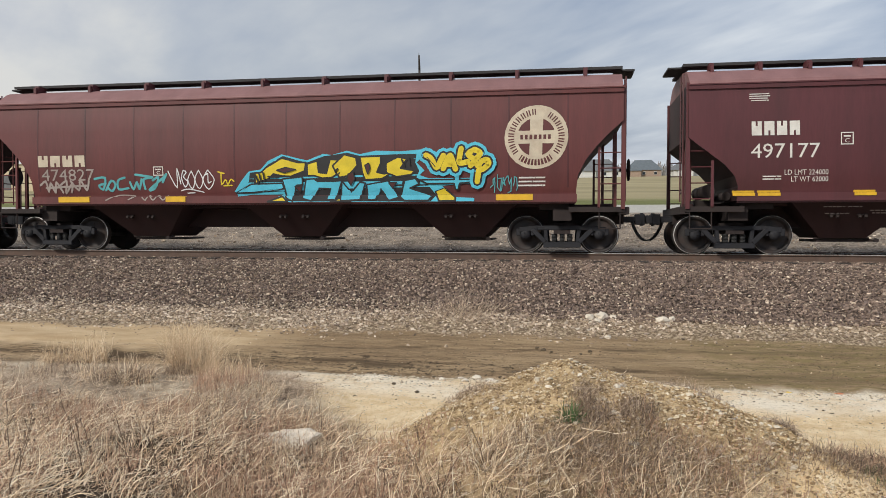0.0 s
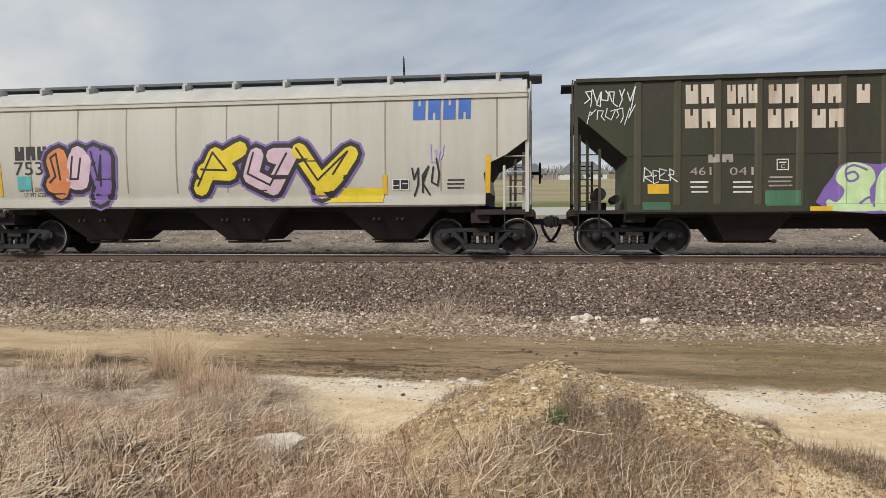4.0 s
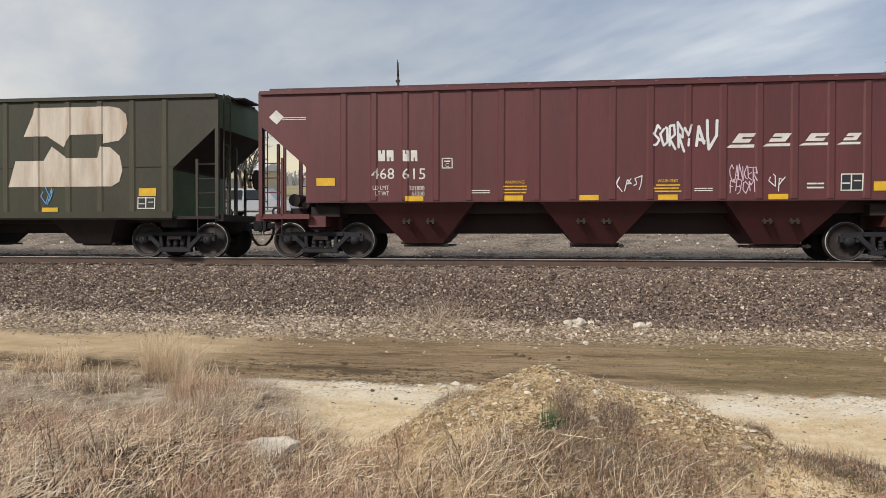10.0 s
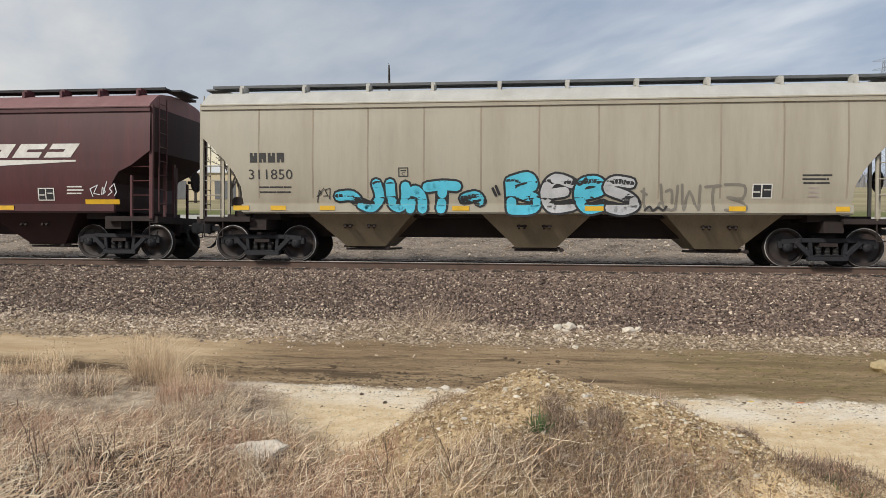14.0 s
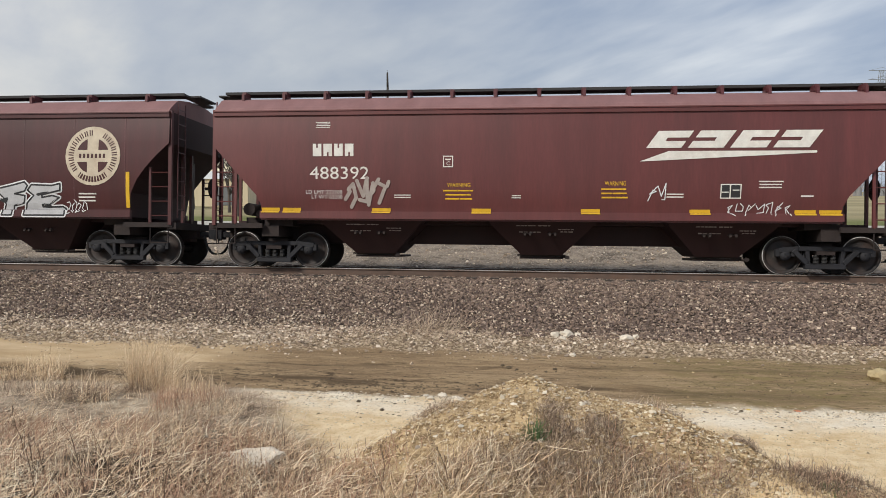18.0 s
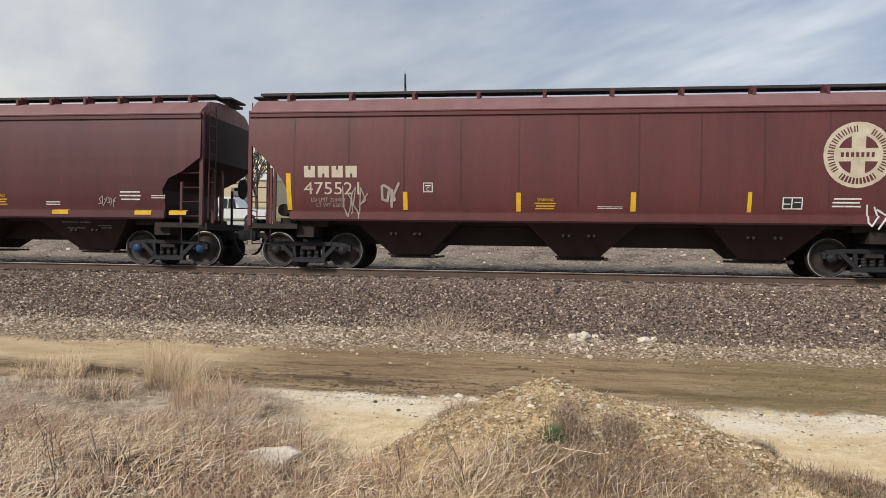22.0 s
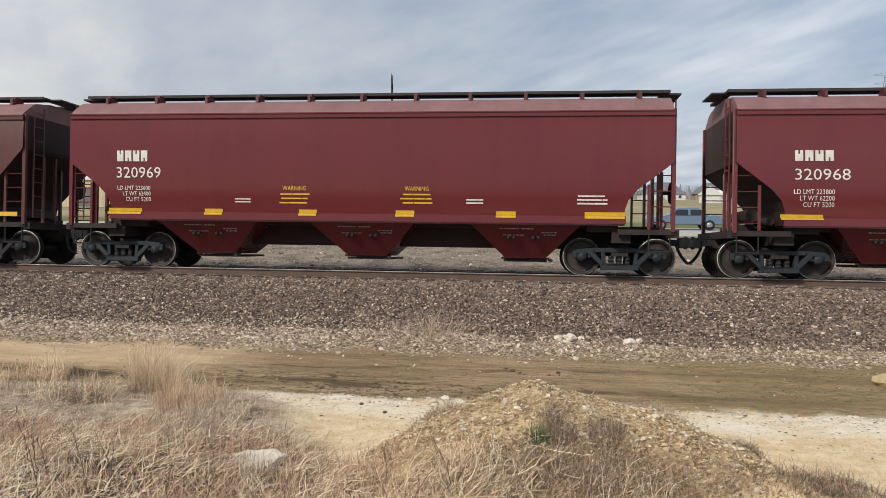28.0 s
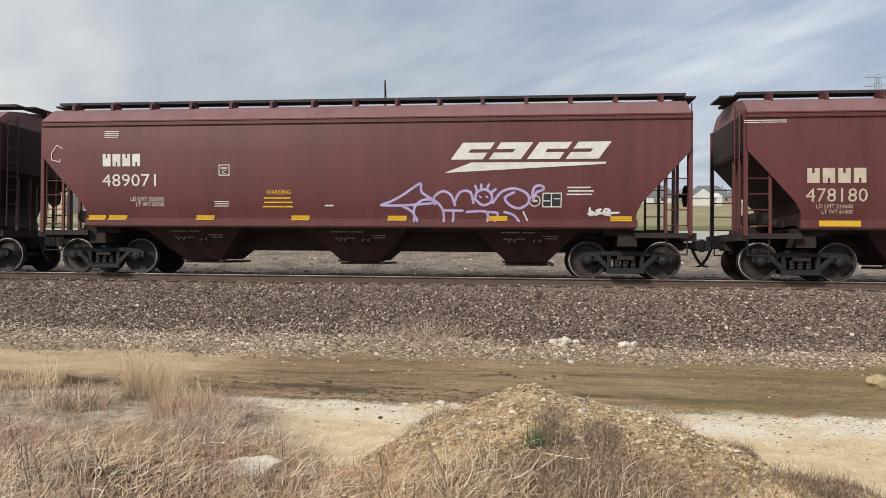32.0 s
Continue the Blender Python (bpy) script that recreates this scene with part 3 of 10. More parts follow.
    c = blend(math_node("MULTIPLY", grassy, ramp(y, -10.8, -12.2)), c, shaded_thatch)
    c = blend(ramp(y, -13.0, -13.6), c, shaded_thatch)
    hx = math_node("DIVIDE", math_node("SUBTRACT", x, 0.3), 2.3)
    hy = math_node("DIVIDE", math_node("ADD", sep.outputs[1], 12.0), 1.7)
    hr = math_node("ADD", math_node("MULTIPLY", hx, hx), math_node("MULTIPLY", hy, hy))
    lime = blend(ramp(noise_node(5, 10, 0.76), 0.38, 0.62), (0.21, 0.140, 0.075), (0.64, 0.47, 0.27))
    lime = blend(ramp(noise_node(46, 4, 0.7), 0.54, 0.68), lime, (0.66, 0.52, 0.34))
    c = blend(ramp(hr, 1.0, 0.55), c, lime)
    tanf = math_node("MULTIPLY", ramp(x, -4.2, -6.5), ramp(y, -7.7, -7.1))
    c = blend(tanf, c, tan)
    c = blend(ramp(y, -5.95, -5.65), c, toe)
    c = blend(ramp(y, -5.1, -4.5), c, ballast)
    scrub = blend(ramp(noise_node(1.4, 8, 0.7), 0.35, 0.62), (0.095, 0.073, 0.056), (0.27, 0.215, 0.165))
    scrub = blend(ramp(noise_node(14, 4, 0.7), 0.48, 0.66), scrub, (0.42, 0.36, 0.295))
    c = blend(ramp(y, 2.9, 3.9), c, scrub)
    road = blend(ramp(noise_node(4, 6, 0.6), 0.3, 0.7), (0.40, 0.38, 0.34), (0.50, 0.475, 0.42))
    c = blend(ramp(y, 20.4, 21.2), c, road)
    verge = blend(ramp(noise_node(1.2, 6, 0.6, (0.3, 1, 1)), 0.3, 0.7), (0.12, 0.135, 0.045), (0.19, 0.19, 0.075))
    c = blend(ramp(y, 32.8, 34.0), c, verge)
    field = blend(ramp(noise_node(0.06, 7, 0.6, (0.4, 1, 1)), 0.35, 0.65), (0.27, 0.23, 0.13), (0.38, 0.32, 0.19))
    c = blend(ramp(y, 41, 54), c, field)
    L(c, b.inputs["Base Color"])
    bp = N("ShaderNodeBump")
    bp.inputs["Strength"].default_value, bp.inputs["Distance"].default_value = 0.75, 0.035
    L(noise_node(20, 9, 0.75), bp.inputs["Height"]); L(bp.outputs[0], b.inputs["Normal"])
    return m


def ground():
    def axis(lo, fine_lo, fine_hi, hi, step, grow=1.25):
        a = list(np.arange(fine_lo, fine_hi, step))
        s = step
        while a[-1] < hi:
            s *= grow
            a.append(a[-1] + s)
        s = step
        while a[0] > lo:
            s *= grow
            a.insert(0, a[0] - s)
        return np.array(a)
    xs, ys = axis(-2500, -12, 7.5, 2500, 0.085, 1.12), axis(-120, -14.6, 3.5, 2600, 0.085, 1.12)
    X, Y = np.meshgrid(xs, ys)
    V = np.stack([X, Y, ground_z(X, Y)], -1).reshape(-1, 3)
    w = len(xs)
    i = (np.arange(len(ys) - 1)[:, None] * w + np.arange(w - 1)[None, :]).ravel()
    F = np.stack([i, i + 1, i + w + 1, i + w], 1)
    tagged(new("ground", sheet_mesh("ground", V, F, ground_material(), True)), "lime soil, muddy track way, gravel slope and dry field", "ground", kind="structure")


ground()


# the track leans: its far rail lies lower than the near one
CANT = 4.0


def canted(x):
    """The pose of what rolls or lies on the track, x metres along it."""
    a = radians(-CANT)
    return pose(x, -0.7545 * (1 - math.cos(a)), 0.7545 * math.sin(a), -CANT)


def rails():
    def rail_bar(bm):
        prof = ((-0.076, -0.172), (0.076, -0.172), (0.076, -0.160), (0.012, -0.145), (0.009, -0.045), (0.036, -0.032), (0.037, -0.009), (0.030, 0.0), (-0.030, 0.0), (-0.037, -0.009), (-0.036, -0.032), (-0.009, -0.045), (-0.012, -0.145), (-0.076, -0.160))
        rings = [[bm.verts.new((x, y, z)) for y, z in prof] for x in (-700.0, 700.0)]
        n = len(prof)
        for k in range(n):
            f = bm.faces.new((rings[0][k], rings[0][(k + 1) % n], rings[1][(k + 1) % n], rings[1][k]))
            f.material_index = 1 if k in (6, 7, 8) else 0
    for y in (-0.7545, 0.7545):
        bm = bmesh.new()
        rail_bar(bm)
        tagged(part("rail", bm, [M["rail"], M["railtop"]], m=canted(0) @ pose(0, y, 0)), "rusty steel rail with a polished head on ballast", "rail", "rails of the track", "structure")
    me = shared("tie", lambda bm: box(bm, -0.115, 0.115, -1.3, 1.3, -0.35, -0.173), [M["tie"]])
    track = thing("ties", "dark wooden ties bedded in the ballast", "tie", kind="structure")
    for k in range(90):
        put("tie", me, track, canted(0) @ pose(-30 + k * 0.55 + 0.03 * math.sin(k * 7), 0, 0, 0, 0, 0.6 * math.sin(k * 5)))


rails()


# ---- covered hopper cars ----
WIDE = {
    "round": ((1.30, 1.495), (1.50, 1.50), (1.62, 1.535), (2.0, 1.585), (2.4, 1.612), (2.8, 1.622), (3.2, 1.618), (3.6, 1.60), (3.93, 1.575)),
    "flat": ((1.47, 1.56), (1.52, 1.56), (1.62, 1.56), (2.0, 1.56), (2.4, 1.56), (2.8, 1.56), (3.2, 1.56), (3.6, 1.56), (4.12, 1.56)),
    "tall": ((1.07, 1.56), (1.20, 1.56), (1.62, 1.56), (2.0, 1.56), (2.4, 1.56), (2.8, 1.56), (3.2, 1.56), (3.6, 1.56), (4.10, 1.56)),
}


def half_width(shape, z):
    t = WIDE[shape]
    return float(np.interp(z, [a for a, _ in t], [b for _, b in t]))


# how far the side is cut away at the ends: (height, inset from the end)
CUT = {
    "curve": ((1.30, 1.08), (1.52, 1.08), (1.90, 1.04), (2.25, 0.86), (2.55, 0.62), (2.85, 0.33), (3.14, 0.0), (4.3, 0.0)),
    "diag": ((1.30, 1.10), (1.62, 1.10), (1.85, 1.02), (2.10, 0.80), (2.62, 0.12), (2.72, 0.0), (4.3, 0.0)),
    "long": ((1.30, 1.22), (1.62, 1.22), (1.86, 1.10), (3.02, 0.03), (3.10, 0.0), (4.3, 0.0)),
    "rib": ((1.00, 1.18), (2.28, 1.18), (2.34, 1.16), (3.34, 0.0), (4.3, 0.0)),
    "bowl": ((1.30, 1.02), (1.62, 0.98), (2.0, 1.04), (2.28, 0.86), (2.45, 0.5), (2.72, 0.12), (2.80, 0.0), (4.3, 0.0)),
}


def inset(cut, z):
    t = CUT[cut]
    return float(np.interp(z, [a for a, _ in t], [b for _, b in t]))


def wheel_set(bm):
    for s in (-1, 1):
        prof = [(0.0, -0.90, 0), (0.10, -0.90, 0), (0.12, -0.86, 0), (0.13, -0.80, 0), (0.19, -0.765, 0), (0.34, -0.745, 0), (0.375, -0.765, 0), (0.385, -0.808, 0), (0.445, -0.812, 1), (0.458, -0.802, 1), (0.459, -0.795, 0), (0.484, -0.700, 0), (0.484, -0.680, 0), (0.46, -0.674, 0), (0.38, -0.674, 0), (0.34, -0.70, 0), (0.16, -0.70, 0), (0.13, -0.66, 0), (0.0, -0.66, 0)]
        lathe(bm, [(r, a * -s, i) for r, a, i in prof], 28)
    rod(bm, (0, -0.7, 0), (0, 0.7, 0), 0.085, 12)
    # chalk mark and casting letters on the plate
    for s in (-1, 1):
        box(bm, -0.03, 0.03, s * 0.768 - 0.006, s * 0.768 + 0.006, 0.20, 0.30, 0)


def bearing(bm):
    lathe(bm, [(0.0, -1.075, 0), (0.075, -1.075, 0), (0.085, -1.06, 0), (0.12, -1.05, 0), (0.125, -0.90, 0), (0.0, -0.90, 0)], 18)
    for k in range(3):
        a = k * math.tau / 3
        rod(bm, (0.05 * math.cos(a), -1.09, 0.05 * math.sin(a)), (0.05 * math.cos(a), -1.07, 0.05 * math.sin(a)), 0.016, 6)


def side_frame(bm):
    y0, y1 = -1.06, -0.92
    beam(bm, -0.62, 0.62, 0.62, 0.62, 0.11, y0, y1)
    for s in (-1, 1):
        beam(bm, s * 1.04, 0.575, s * 0.58, 0.62, 0.12, y0, y1)
        beam(bm, s * 0.72, 0.585, s * 0.40, 0.27, 0.115, y0 - 0.02, y1)
        beam(bm, s * 0.40, 0.60, s * 0.37, 0.24, 0.09, y0, y1)
        box(bm, s * 1.06 - 0.05, s * 1.06 + 0.05, y0 + 0.01, y1, 0.43, 0.60)
        box(bm, s * 0.715 - 0.04, s * 0.715 + 0.04, y0 + 0.01, y1, 0.43, 0.58)
        box(bm, s * 0.889 - 0.15, s * 0.889 + 0.15, y0 + 0.02, y1 + 0.02, 0.555, 0.615)
    beam(bm, -0.45, 0.20, 0.45, 0.20, 0.12, y0 - 0.02, y1)
    box(bm, -0.33, 0.33, y0 - 0.03, y1 + 0.1, 0.245, 0.275)
    bmesh.ops.bevel(bm, geom=bm.edges[:], offset=0.012, segments=1, affect="EDGES")


def bolster(bm):
    box(bm, -0.20, 0.20, -1.09, 1.09, 0.475, 0.565)
    box(bm, -0.26, 0.26, -0.75, 0.75, 0.56, 0.74)
    lathe(bm, [(0.0, 0.74, 0), (0.2, 0.74, 0), (0.2, 0.80, 0), (0.0, 0.80, 0)], 14, "z")


def coil(bm):
    prof = []
    for k in range(13):
        prof.append((0.072 if k % 2 else 0.052, 0.275 + k * 0.2 / 12, 0))
    lathe(bm, [(0.0, 0.275, 0)] + prof + [(0.0, 0.475, 0)], 7, "z", smooth=False)


def coupler(bm):
    box(bm, 0.0, 0.42, -0.09, 0.09, 0.79, 0.95)
    box(bm, 0.36, 0.60, -0.17, 0.14, 0.73, 1.01)
    box(bm, 0.55, 0.72, 0.03, 0.16, 0.76, 0.98)
    rod(bm, (0.52, -0.13, 0.70), (0.52, -0.13, 1.04), 0.05, 8)
    bmesh.ops.bevel(bm, geom=bm.edges[:], offset=0.012, segments=1, affect="EDGES")


def hose(bm):
    pts = [(0.28, -0.22, 0.80), (0.31, -0.27, 0.68), (0.38, -0.30, 0.52), (0.47, -0.31, 0.39), (0.56, -0.31, 0.31), (0.65, -0.30, 0.29)]
    for p, q in zip(pts, pts[1:]):
        rod(bm, p, q, 0.038, 8)


def brake_wheel(bm):
    lathe(bm, [(0.24, 0.0, 0), (0.27, -0.02, 0), (0.285, 0.01, 0), (0.27, 0.035, 0), (0.24, 0.02, 0)], 20, "z")
    for k in range(4):
        a = k * math.tau / 4 + 0.4
        rod(bm, (0, 0, 0), (0.25 * math.cos(a), 0.25 * math.sin(a), 0.01), 0.018, 6)
    rod(bm, (0, 0, -0.22), (0, 0, 0.03), 0.04, 8)


def hopper_bin(bm, top, bot, z0, z1, wt, wb):
    loft(bm, [[(-bot, -wb, z0), (bot, -wb, z0), (bot, wb, z0), (-bot, wb, z0)], [(-top, -wt, z1), (top, -wt, z1), (top, wt, z1), (-top, wt, z1)]])


def gate(bm):
    box(bm, -0.54, 0.54, -0.62, 0.62, 0.26, 0.36)
    box(bm, -0.60, 0.60, -0.66, -0.60, 0.37, 0.42)
    rod(bm, (0.62, -0.95, 0.34), (0.62, 0.95, 0.34), 0.03, 8)
    rod(bm, (0.62, -1.02, 0.34), (0.62, -0.95, 0.34), 0.06, 6)


def bin_latch(bm):
    box(bm, -0.12, 0.12, -0.03, 0.0, -0.03, 0.03)
    box(bm, -0.09, -0.04, -0.05, 0.0, -0.10, 0.10)
    box(bm, 0.04, 0.09, -0.05, 0.0, -0.10, 0.10)


def bin_stencil(bm):
    """Rows of small white stencil bars lying on a bin's sloping side."""
    rng = random.Random(9)
    for x, z, w in ((-0.62, 1.14, 0.42), (-0.10, 1.14, 0.30), (-0.55, 0.98, 0.14), (-0.30, 0.98, 0.20), (0.38, 1.05, 0.34), (0.44, 0.99, 0.20)):
        q = 0
        while q < w:
            l = rng.uniform(0.05, 0.12)
            y0, y1 = 1.449 - (1.30 - z) * 0.8, 1.449 - (1.30 - z - 0.025) * 0.8
            v = [bm.verts.new(p) for p in ((x + q, -y0 - 0.004, z), (x + q + l, -y0 - 0.004, z), (x + q + l, -y1 - 0.004, z + 0.025), (x + q, -y1 - 0.004, z + 0.025))]
            bm.faces.new(v)
            q += l + 0.02


CARS = []
RIB = 0.030
RED_RIBS = (0.45, 1.31, 2.15, 2.93, 3.72, 4.48, 5.26, 6.02)


def ribs_at(shift):
    return [shift + s * x for x in RED_RIBS for s in (-1, 1)]


def even_ribs(first, step, n):
    return [first - step * k for k in range(n)]


def hopper_car(u_right, u_left, label, shape="round", cut="diag", colour="maroon", roof="roof_red", walkway="walk_dark", brackets=10, seams=0, phase=0.0, seam_paint="seam_dirt", ribs=None, under="under", bins=None, blue_caps=False, truck="truck", deep=False, over=1.40, stencils=False):
    """A covered hopper with its trucks u metres along the train; returns its dictionary."""
    span = u_right - u_left
    HL = span / 2 + over
    car = thing("hopper_car", label, "freight car", "cars of the train", canted((u_right + u_left) / 2))
    col, dark = M[colour], M[under]
    # bins darker than the sides: shade below the sill put into their colour
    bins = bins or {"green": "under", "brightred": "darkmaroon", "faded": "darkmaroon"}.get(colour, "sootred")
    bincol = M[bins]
    top = WIDE[shape][-1][0]
    low = WIDE[shape][0][0]
    # body shell
    bm = bmesh.new()
    zs = sorted({z for z, _ in WIDE[shape]} | {z for z, _ in CUT[cut] if low < z < top})
    rings = []
    for z in zs:
        w, e = half_width(shape, z), HL - inset(cut, z)
        rings.append([(-e, -w, z), (e, -w, z), (e, w, z), (-e, w, z)])
    loft(bm, rings)
    bmesh.ops.recalc_face_normals(bm, faces=bm.faces[:])
    bm.normal_update()
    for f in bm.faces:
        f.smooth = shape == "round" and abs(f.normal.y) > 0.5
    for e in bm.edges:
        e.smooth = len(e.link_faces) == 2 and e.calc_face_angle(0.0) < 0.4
    # faces turned downward or endwise get darker paint, with their shade in it
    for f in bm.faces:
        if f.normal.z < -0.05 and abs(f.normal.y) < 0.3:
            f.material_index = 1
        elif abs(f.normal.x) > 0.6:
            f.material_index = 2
    # end faces darkened for shade on red, beige and grey cars; green stays bright
    end_tone = {"beige": "tan", "grey": "tan", "green": "freshgreen"}.get(colour, "sootred")
    body = part("body", bm, [col, M["sootred"] if end_tone == "sootred" else dark, M[end_tone]], car)
    # roof
    bm = bmesh.new()
    if shape == "round":
        prof = ((top - 0.018, 1.61), (top + 0.06, 1.55), (top + 0.30, 1.22), (top + 0.36, 1.08), (top + 0.44, 0.5))
    else:
        prof = ((top, 1.56), (top + 0.05, 1.54), (top + 0.12, 0.9), (top + 0.16, 0.4))
    loft(bm, [[(-HL + 0.02, -w, z), (HL - 0.02, -w, z), (HL - 0.02, w, z), (-HL + 0.02, w, z)] for z, w in prof])
    part("roof", bm, M[roof], car)
    roof_top = prof[-1][0]
    for s in (-1, 1):
        bm = bmesh.new()
        if shape == "round":
            prof2 = ((1.570, top - 0.145), (1.630, top - 0.145), (1.630, top - 0.055), (1.650, top - 0.050), (1.650, top - 0.022), (1.570, top - 0.015))
        else:
            prof2 = ((1.572, top - 0.035), (1.628, top - 0.035), (1.628, top + 0.05), (1.572, top + 0.05))
        loft(bm, [[(x, s * y, z) for y, z in prof2] for x in (-HL, HL)])
        part("eave_rail", bm, col, car)
    # side sills
    for s in (-1, 1):
        bm = bmesh.new()
        e = HL - inset(cut, low + 0.05)
        w = half_width(shape, low) + 0.03
        if shape == "flat":
            box(bm, -e, e, s * 1.54 - 0.035, s * 1.54 + 0.035, low - 0.03, low - 0.002)
            part("side_sill", bm, M["darkmaroon"], car)
            continue
        box(bm, -e - 0.02, e + 0.02, s * w - 0.045, s * w + 0.045, low - 0.01, low + 0.17)
        box(bm, -e, e, s * (w - 0.05) - 0.05, s * (w - 0.05) + 0.05, low - 0.05, low)
        part("side_sill", bm, col, car)
    # seams or ribs
    if seams:
        for s in (-1, 1):
            for k in range(-6, 7):
                x = phase + k * seams
                e = HL - abs(x)
                if e < 0.3:
                    continue
                bm = bmesh.new()
                zl = [z for z, _ in WIDE[shape] if z > low + 0.25 and inset(cut, z) < e - 0.03]
                loft(bm, [[(x - 0.030, s * (half_width(shape, z) - 0.01), z), (x + 0.030, s * (half_width(shape, z) - 0.01), z), (x + 0.017, s * (half_width(shape, z) + 0.004), z), (x - 0.017, s * (half_width(shape, z) + 0.004), z)] for z in zl])
                part("seam", bm, M[seam_paint] if colour in ("beige", "grey") else M["darkmaroon"], car)
    if ribs:
        for s in (-1, 1):
            for x in ribs:
                zl = low + 0.02
                while inset(cut, zl) > HL - abs(x) - 0.1 and zl < top - 0.3:
                    zl += 0.05
                me = shared("rib%.2f%s%s" % (zl, shape, colour), lambda bm: loft(bm, [[(-0.095, 0.0, z), (0.095, 0.0, z), (0.055, -RIB, z), (-0.055, -RIB, z)] for z in (zl, top - 0.05)]), [M["greenrib"] if colour == "green" else col])
                put("rib", me, car, pose(x, s * 1.56, 0, 0, 0, 0 if s < 0 else 180))
    if shape == "tall":
        for s in (-1, 1):
            bm = bmesh.new()
            box(bm, -HL + 1.15, HL - 1.15, s * 1.564 - 0.006, s * 1.564 + 0.006, 2.352, 2.370)
            part("weld_seam", bm, M["under"], car)
    # roof walkway on brackets, end platforms, hatch covers
    wz = {"round": 4.47, "flat": 4.32, "tall": 4.19}[shape]
    for s in (-1, 1):
        bm = bmesh.new()
        loft(bm, [[(x, s * y, z) for y, z in ((0.38, wz), (0.858, wz), (0.858, wz - 0.012), (0.882, wz - 0.012), (0.882, wz + 0.055), (0.858, wz + 0.055), (0.858, wz + 0.045), (0.38, wz + 0.045))] for x in (-HL - 0.02, HL + 0.02)])
        part("walkway", bm, M[walkway], car)
    for e in (-1, 1):
        bm = bmesh.new()
        box(bm, e * (HL + 0.08) - 0.25, e * (HL + 0.08) + 0.25, -0.60, 0.372, wz - 0.004, wz + 0.036)
        part("walkway_end", bm, M[walkway], car)
    me = shared("bracket" + roof + shape, lambda bm: (box(bm, -0.05, 0.05, -1.12, -0.80, wz - 0.16, wz - 0.002), box(bm, -0.035, 0.035, -1.20, -1.08, roof_top - 0.22, wz - 0.06)) if shape == "round" else (box(bm, -0.035, 0.035, -0.98, -0.84, roof_top - 0.16, wz),), [M[roof] if shape != "round" or roof == "roof_grey" else col])
    for s in (-1, 1):
        for k in range(brackets):
            x = ((k + 0.5) / brackets * 2 - 1) * (HL - 0.05)
            put("bracket", me, car, pose(x, 0, 0, 0, 0, 0 if s < 0 else 180))
    hatch = shared("hatch%s%s%.2f" % (roof, shape, HL), lambda bm: box(bm, -HL * 0.175, HL * 0.175, -0.30, 0.30, roof_top - 0.02, roof_top + 0.07), [M[roof]])
    for k in range(5):
        put("hatch_cover", hatch, car, pose((k - 2) * HL * 0.37, 0, 0))
    # centre sill, slope hoods and bins
    bm = bmesh.new()
    cs = min(low, 1.30)
    box(bm, -HL + 0.1, HL - 0.1, -0.20, 0.20, 0.66, cs - 0.03)
    box(bm, -HL + 1.3, HL - 1.3, -0.95, 0.95, cs - 0.12, max(cs, low) + 0.02)
    # the darkened paint here also carries the shade between the bins
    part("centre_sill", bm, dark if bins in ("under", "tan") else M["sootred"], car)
    pitch = span * 0.315
    zt = low
    bkey = "bin%s%s%.2f" % (shape, bins or colour, zt)
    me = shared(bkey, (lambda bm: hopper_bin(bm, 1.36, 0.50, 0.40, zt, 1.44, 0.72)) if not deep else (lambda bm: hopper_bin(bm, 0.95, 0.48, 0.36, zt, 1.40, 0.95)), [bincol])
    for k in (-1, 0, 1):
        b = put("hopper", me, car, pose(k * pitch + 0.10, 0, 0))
        put("gate", shared("gate", gate, [dark]), b)
        if stencils:
            put("stencil", shared("bin_stencil", bin_stencil, [M["fadewhite"]]), b)["kind"] = "stuff"
        if not deep:
            for dx in (-0.35, 0.25):
                put("latch", shared("latch", bin_latch, [dark]), b, pose(dx, -1.16, 0.92, -38))
    # end frames: bolster web, end sill, posts, ladders, brake gear
    for e in (-1, 1):
        bm = bmesh.new()
        x0, x1 = sorted((e * (HL - 1.75), e * (HL + 0.12)))
        box(bm, x0, x1, -0.26, 0.26, 0.74, 1.10)
        xe = e * (HL + 0.05)
        box(bm, xe - 0.10, xe + 0.10, -1.50, 1.50, 0.98, 1.16)
        x0, x1 = sorted((e * (HL - 1.25), e * (HL + 0.05)))
        for s in (-1, 1):
            box(bm, x0, x1, s * 1.47 - 0.06, s * 1.47 + 0.06, 1.03, 1.16 if shape != "tall" else 1.12)
        xb = e * span / 2
        box(bm, xb - 0.22, xb + 0.22, -1.35, 1.35, 0.82, 1.12)
        part("end_frame", bm, dark if shape != "flat" else col, car)
        bm = bmesh.new()
        x0, x1 = sorted((e * (HL - 1.22), e * (HL - 0.02)))
        box(bm, x0, x1, -0.95, 0.95, 1.10, 1.14)
        part("end_platform", bm, M[walkway], car)
        # slope stiffeners and the dark web below the end slope
        bm = bmesh.new()
        xw0, xw1 = sorted((e * (HL - 1.95), e * (HL - 1.22)))
        box(bm, xw0, xw1, -1.25, 1.25, 1.10, 1.36)
        part("web", bm, dark, car)
        for s in (-1, 1):
            bm = bmesh.new()
            box(bm, e * HL - 0.045, e * HL + 0.045, s * 1.52 - 0.045, s * 1.52 + 0.045, 1.10, top + 0.02)
            part("corner_post", bm, col, car)
            zi = 2.55 if cut in ("curve", "rib", "long") else 2.2
            bm = bmesh.new()
            xi = e * (HL - 0.55)
            box(bm, xi - 0.03, xi + 0.03, s * 1.50 - 0.03, s * 1.50 + 0.03, 1.12, zi)
            part("grab_post", bm, col, car)
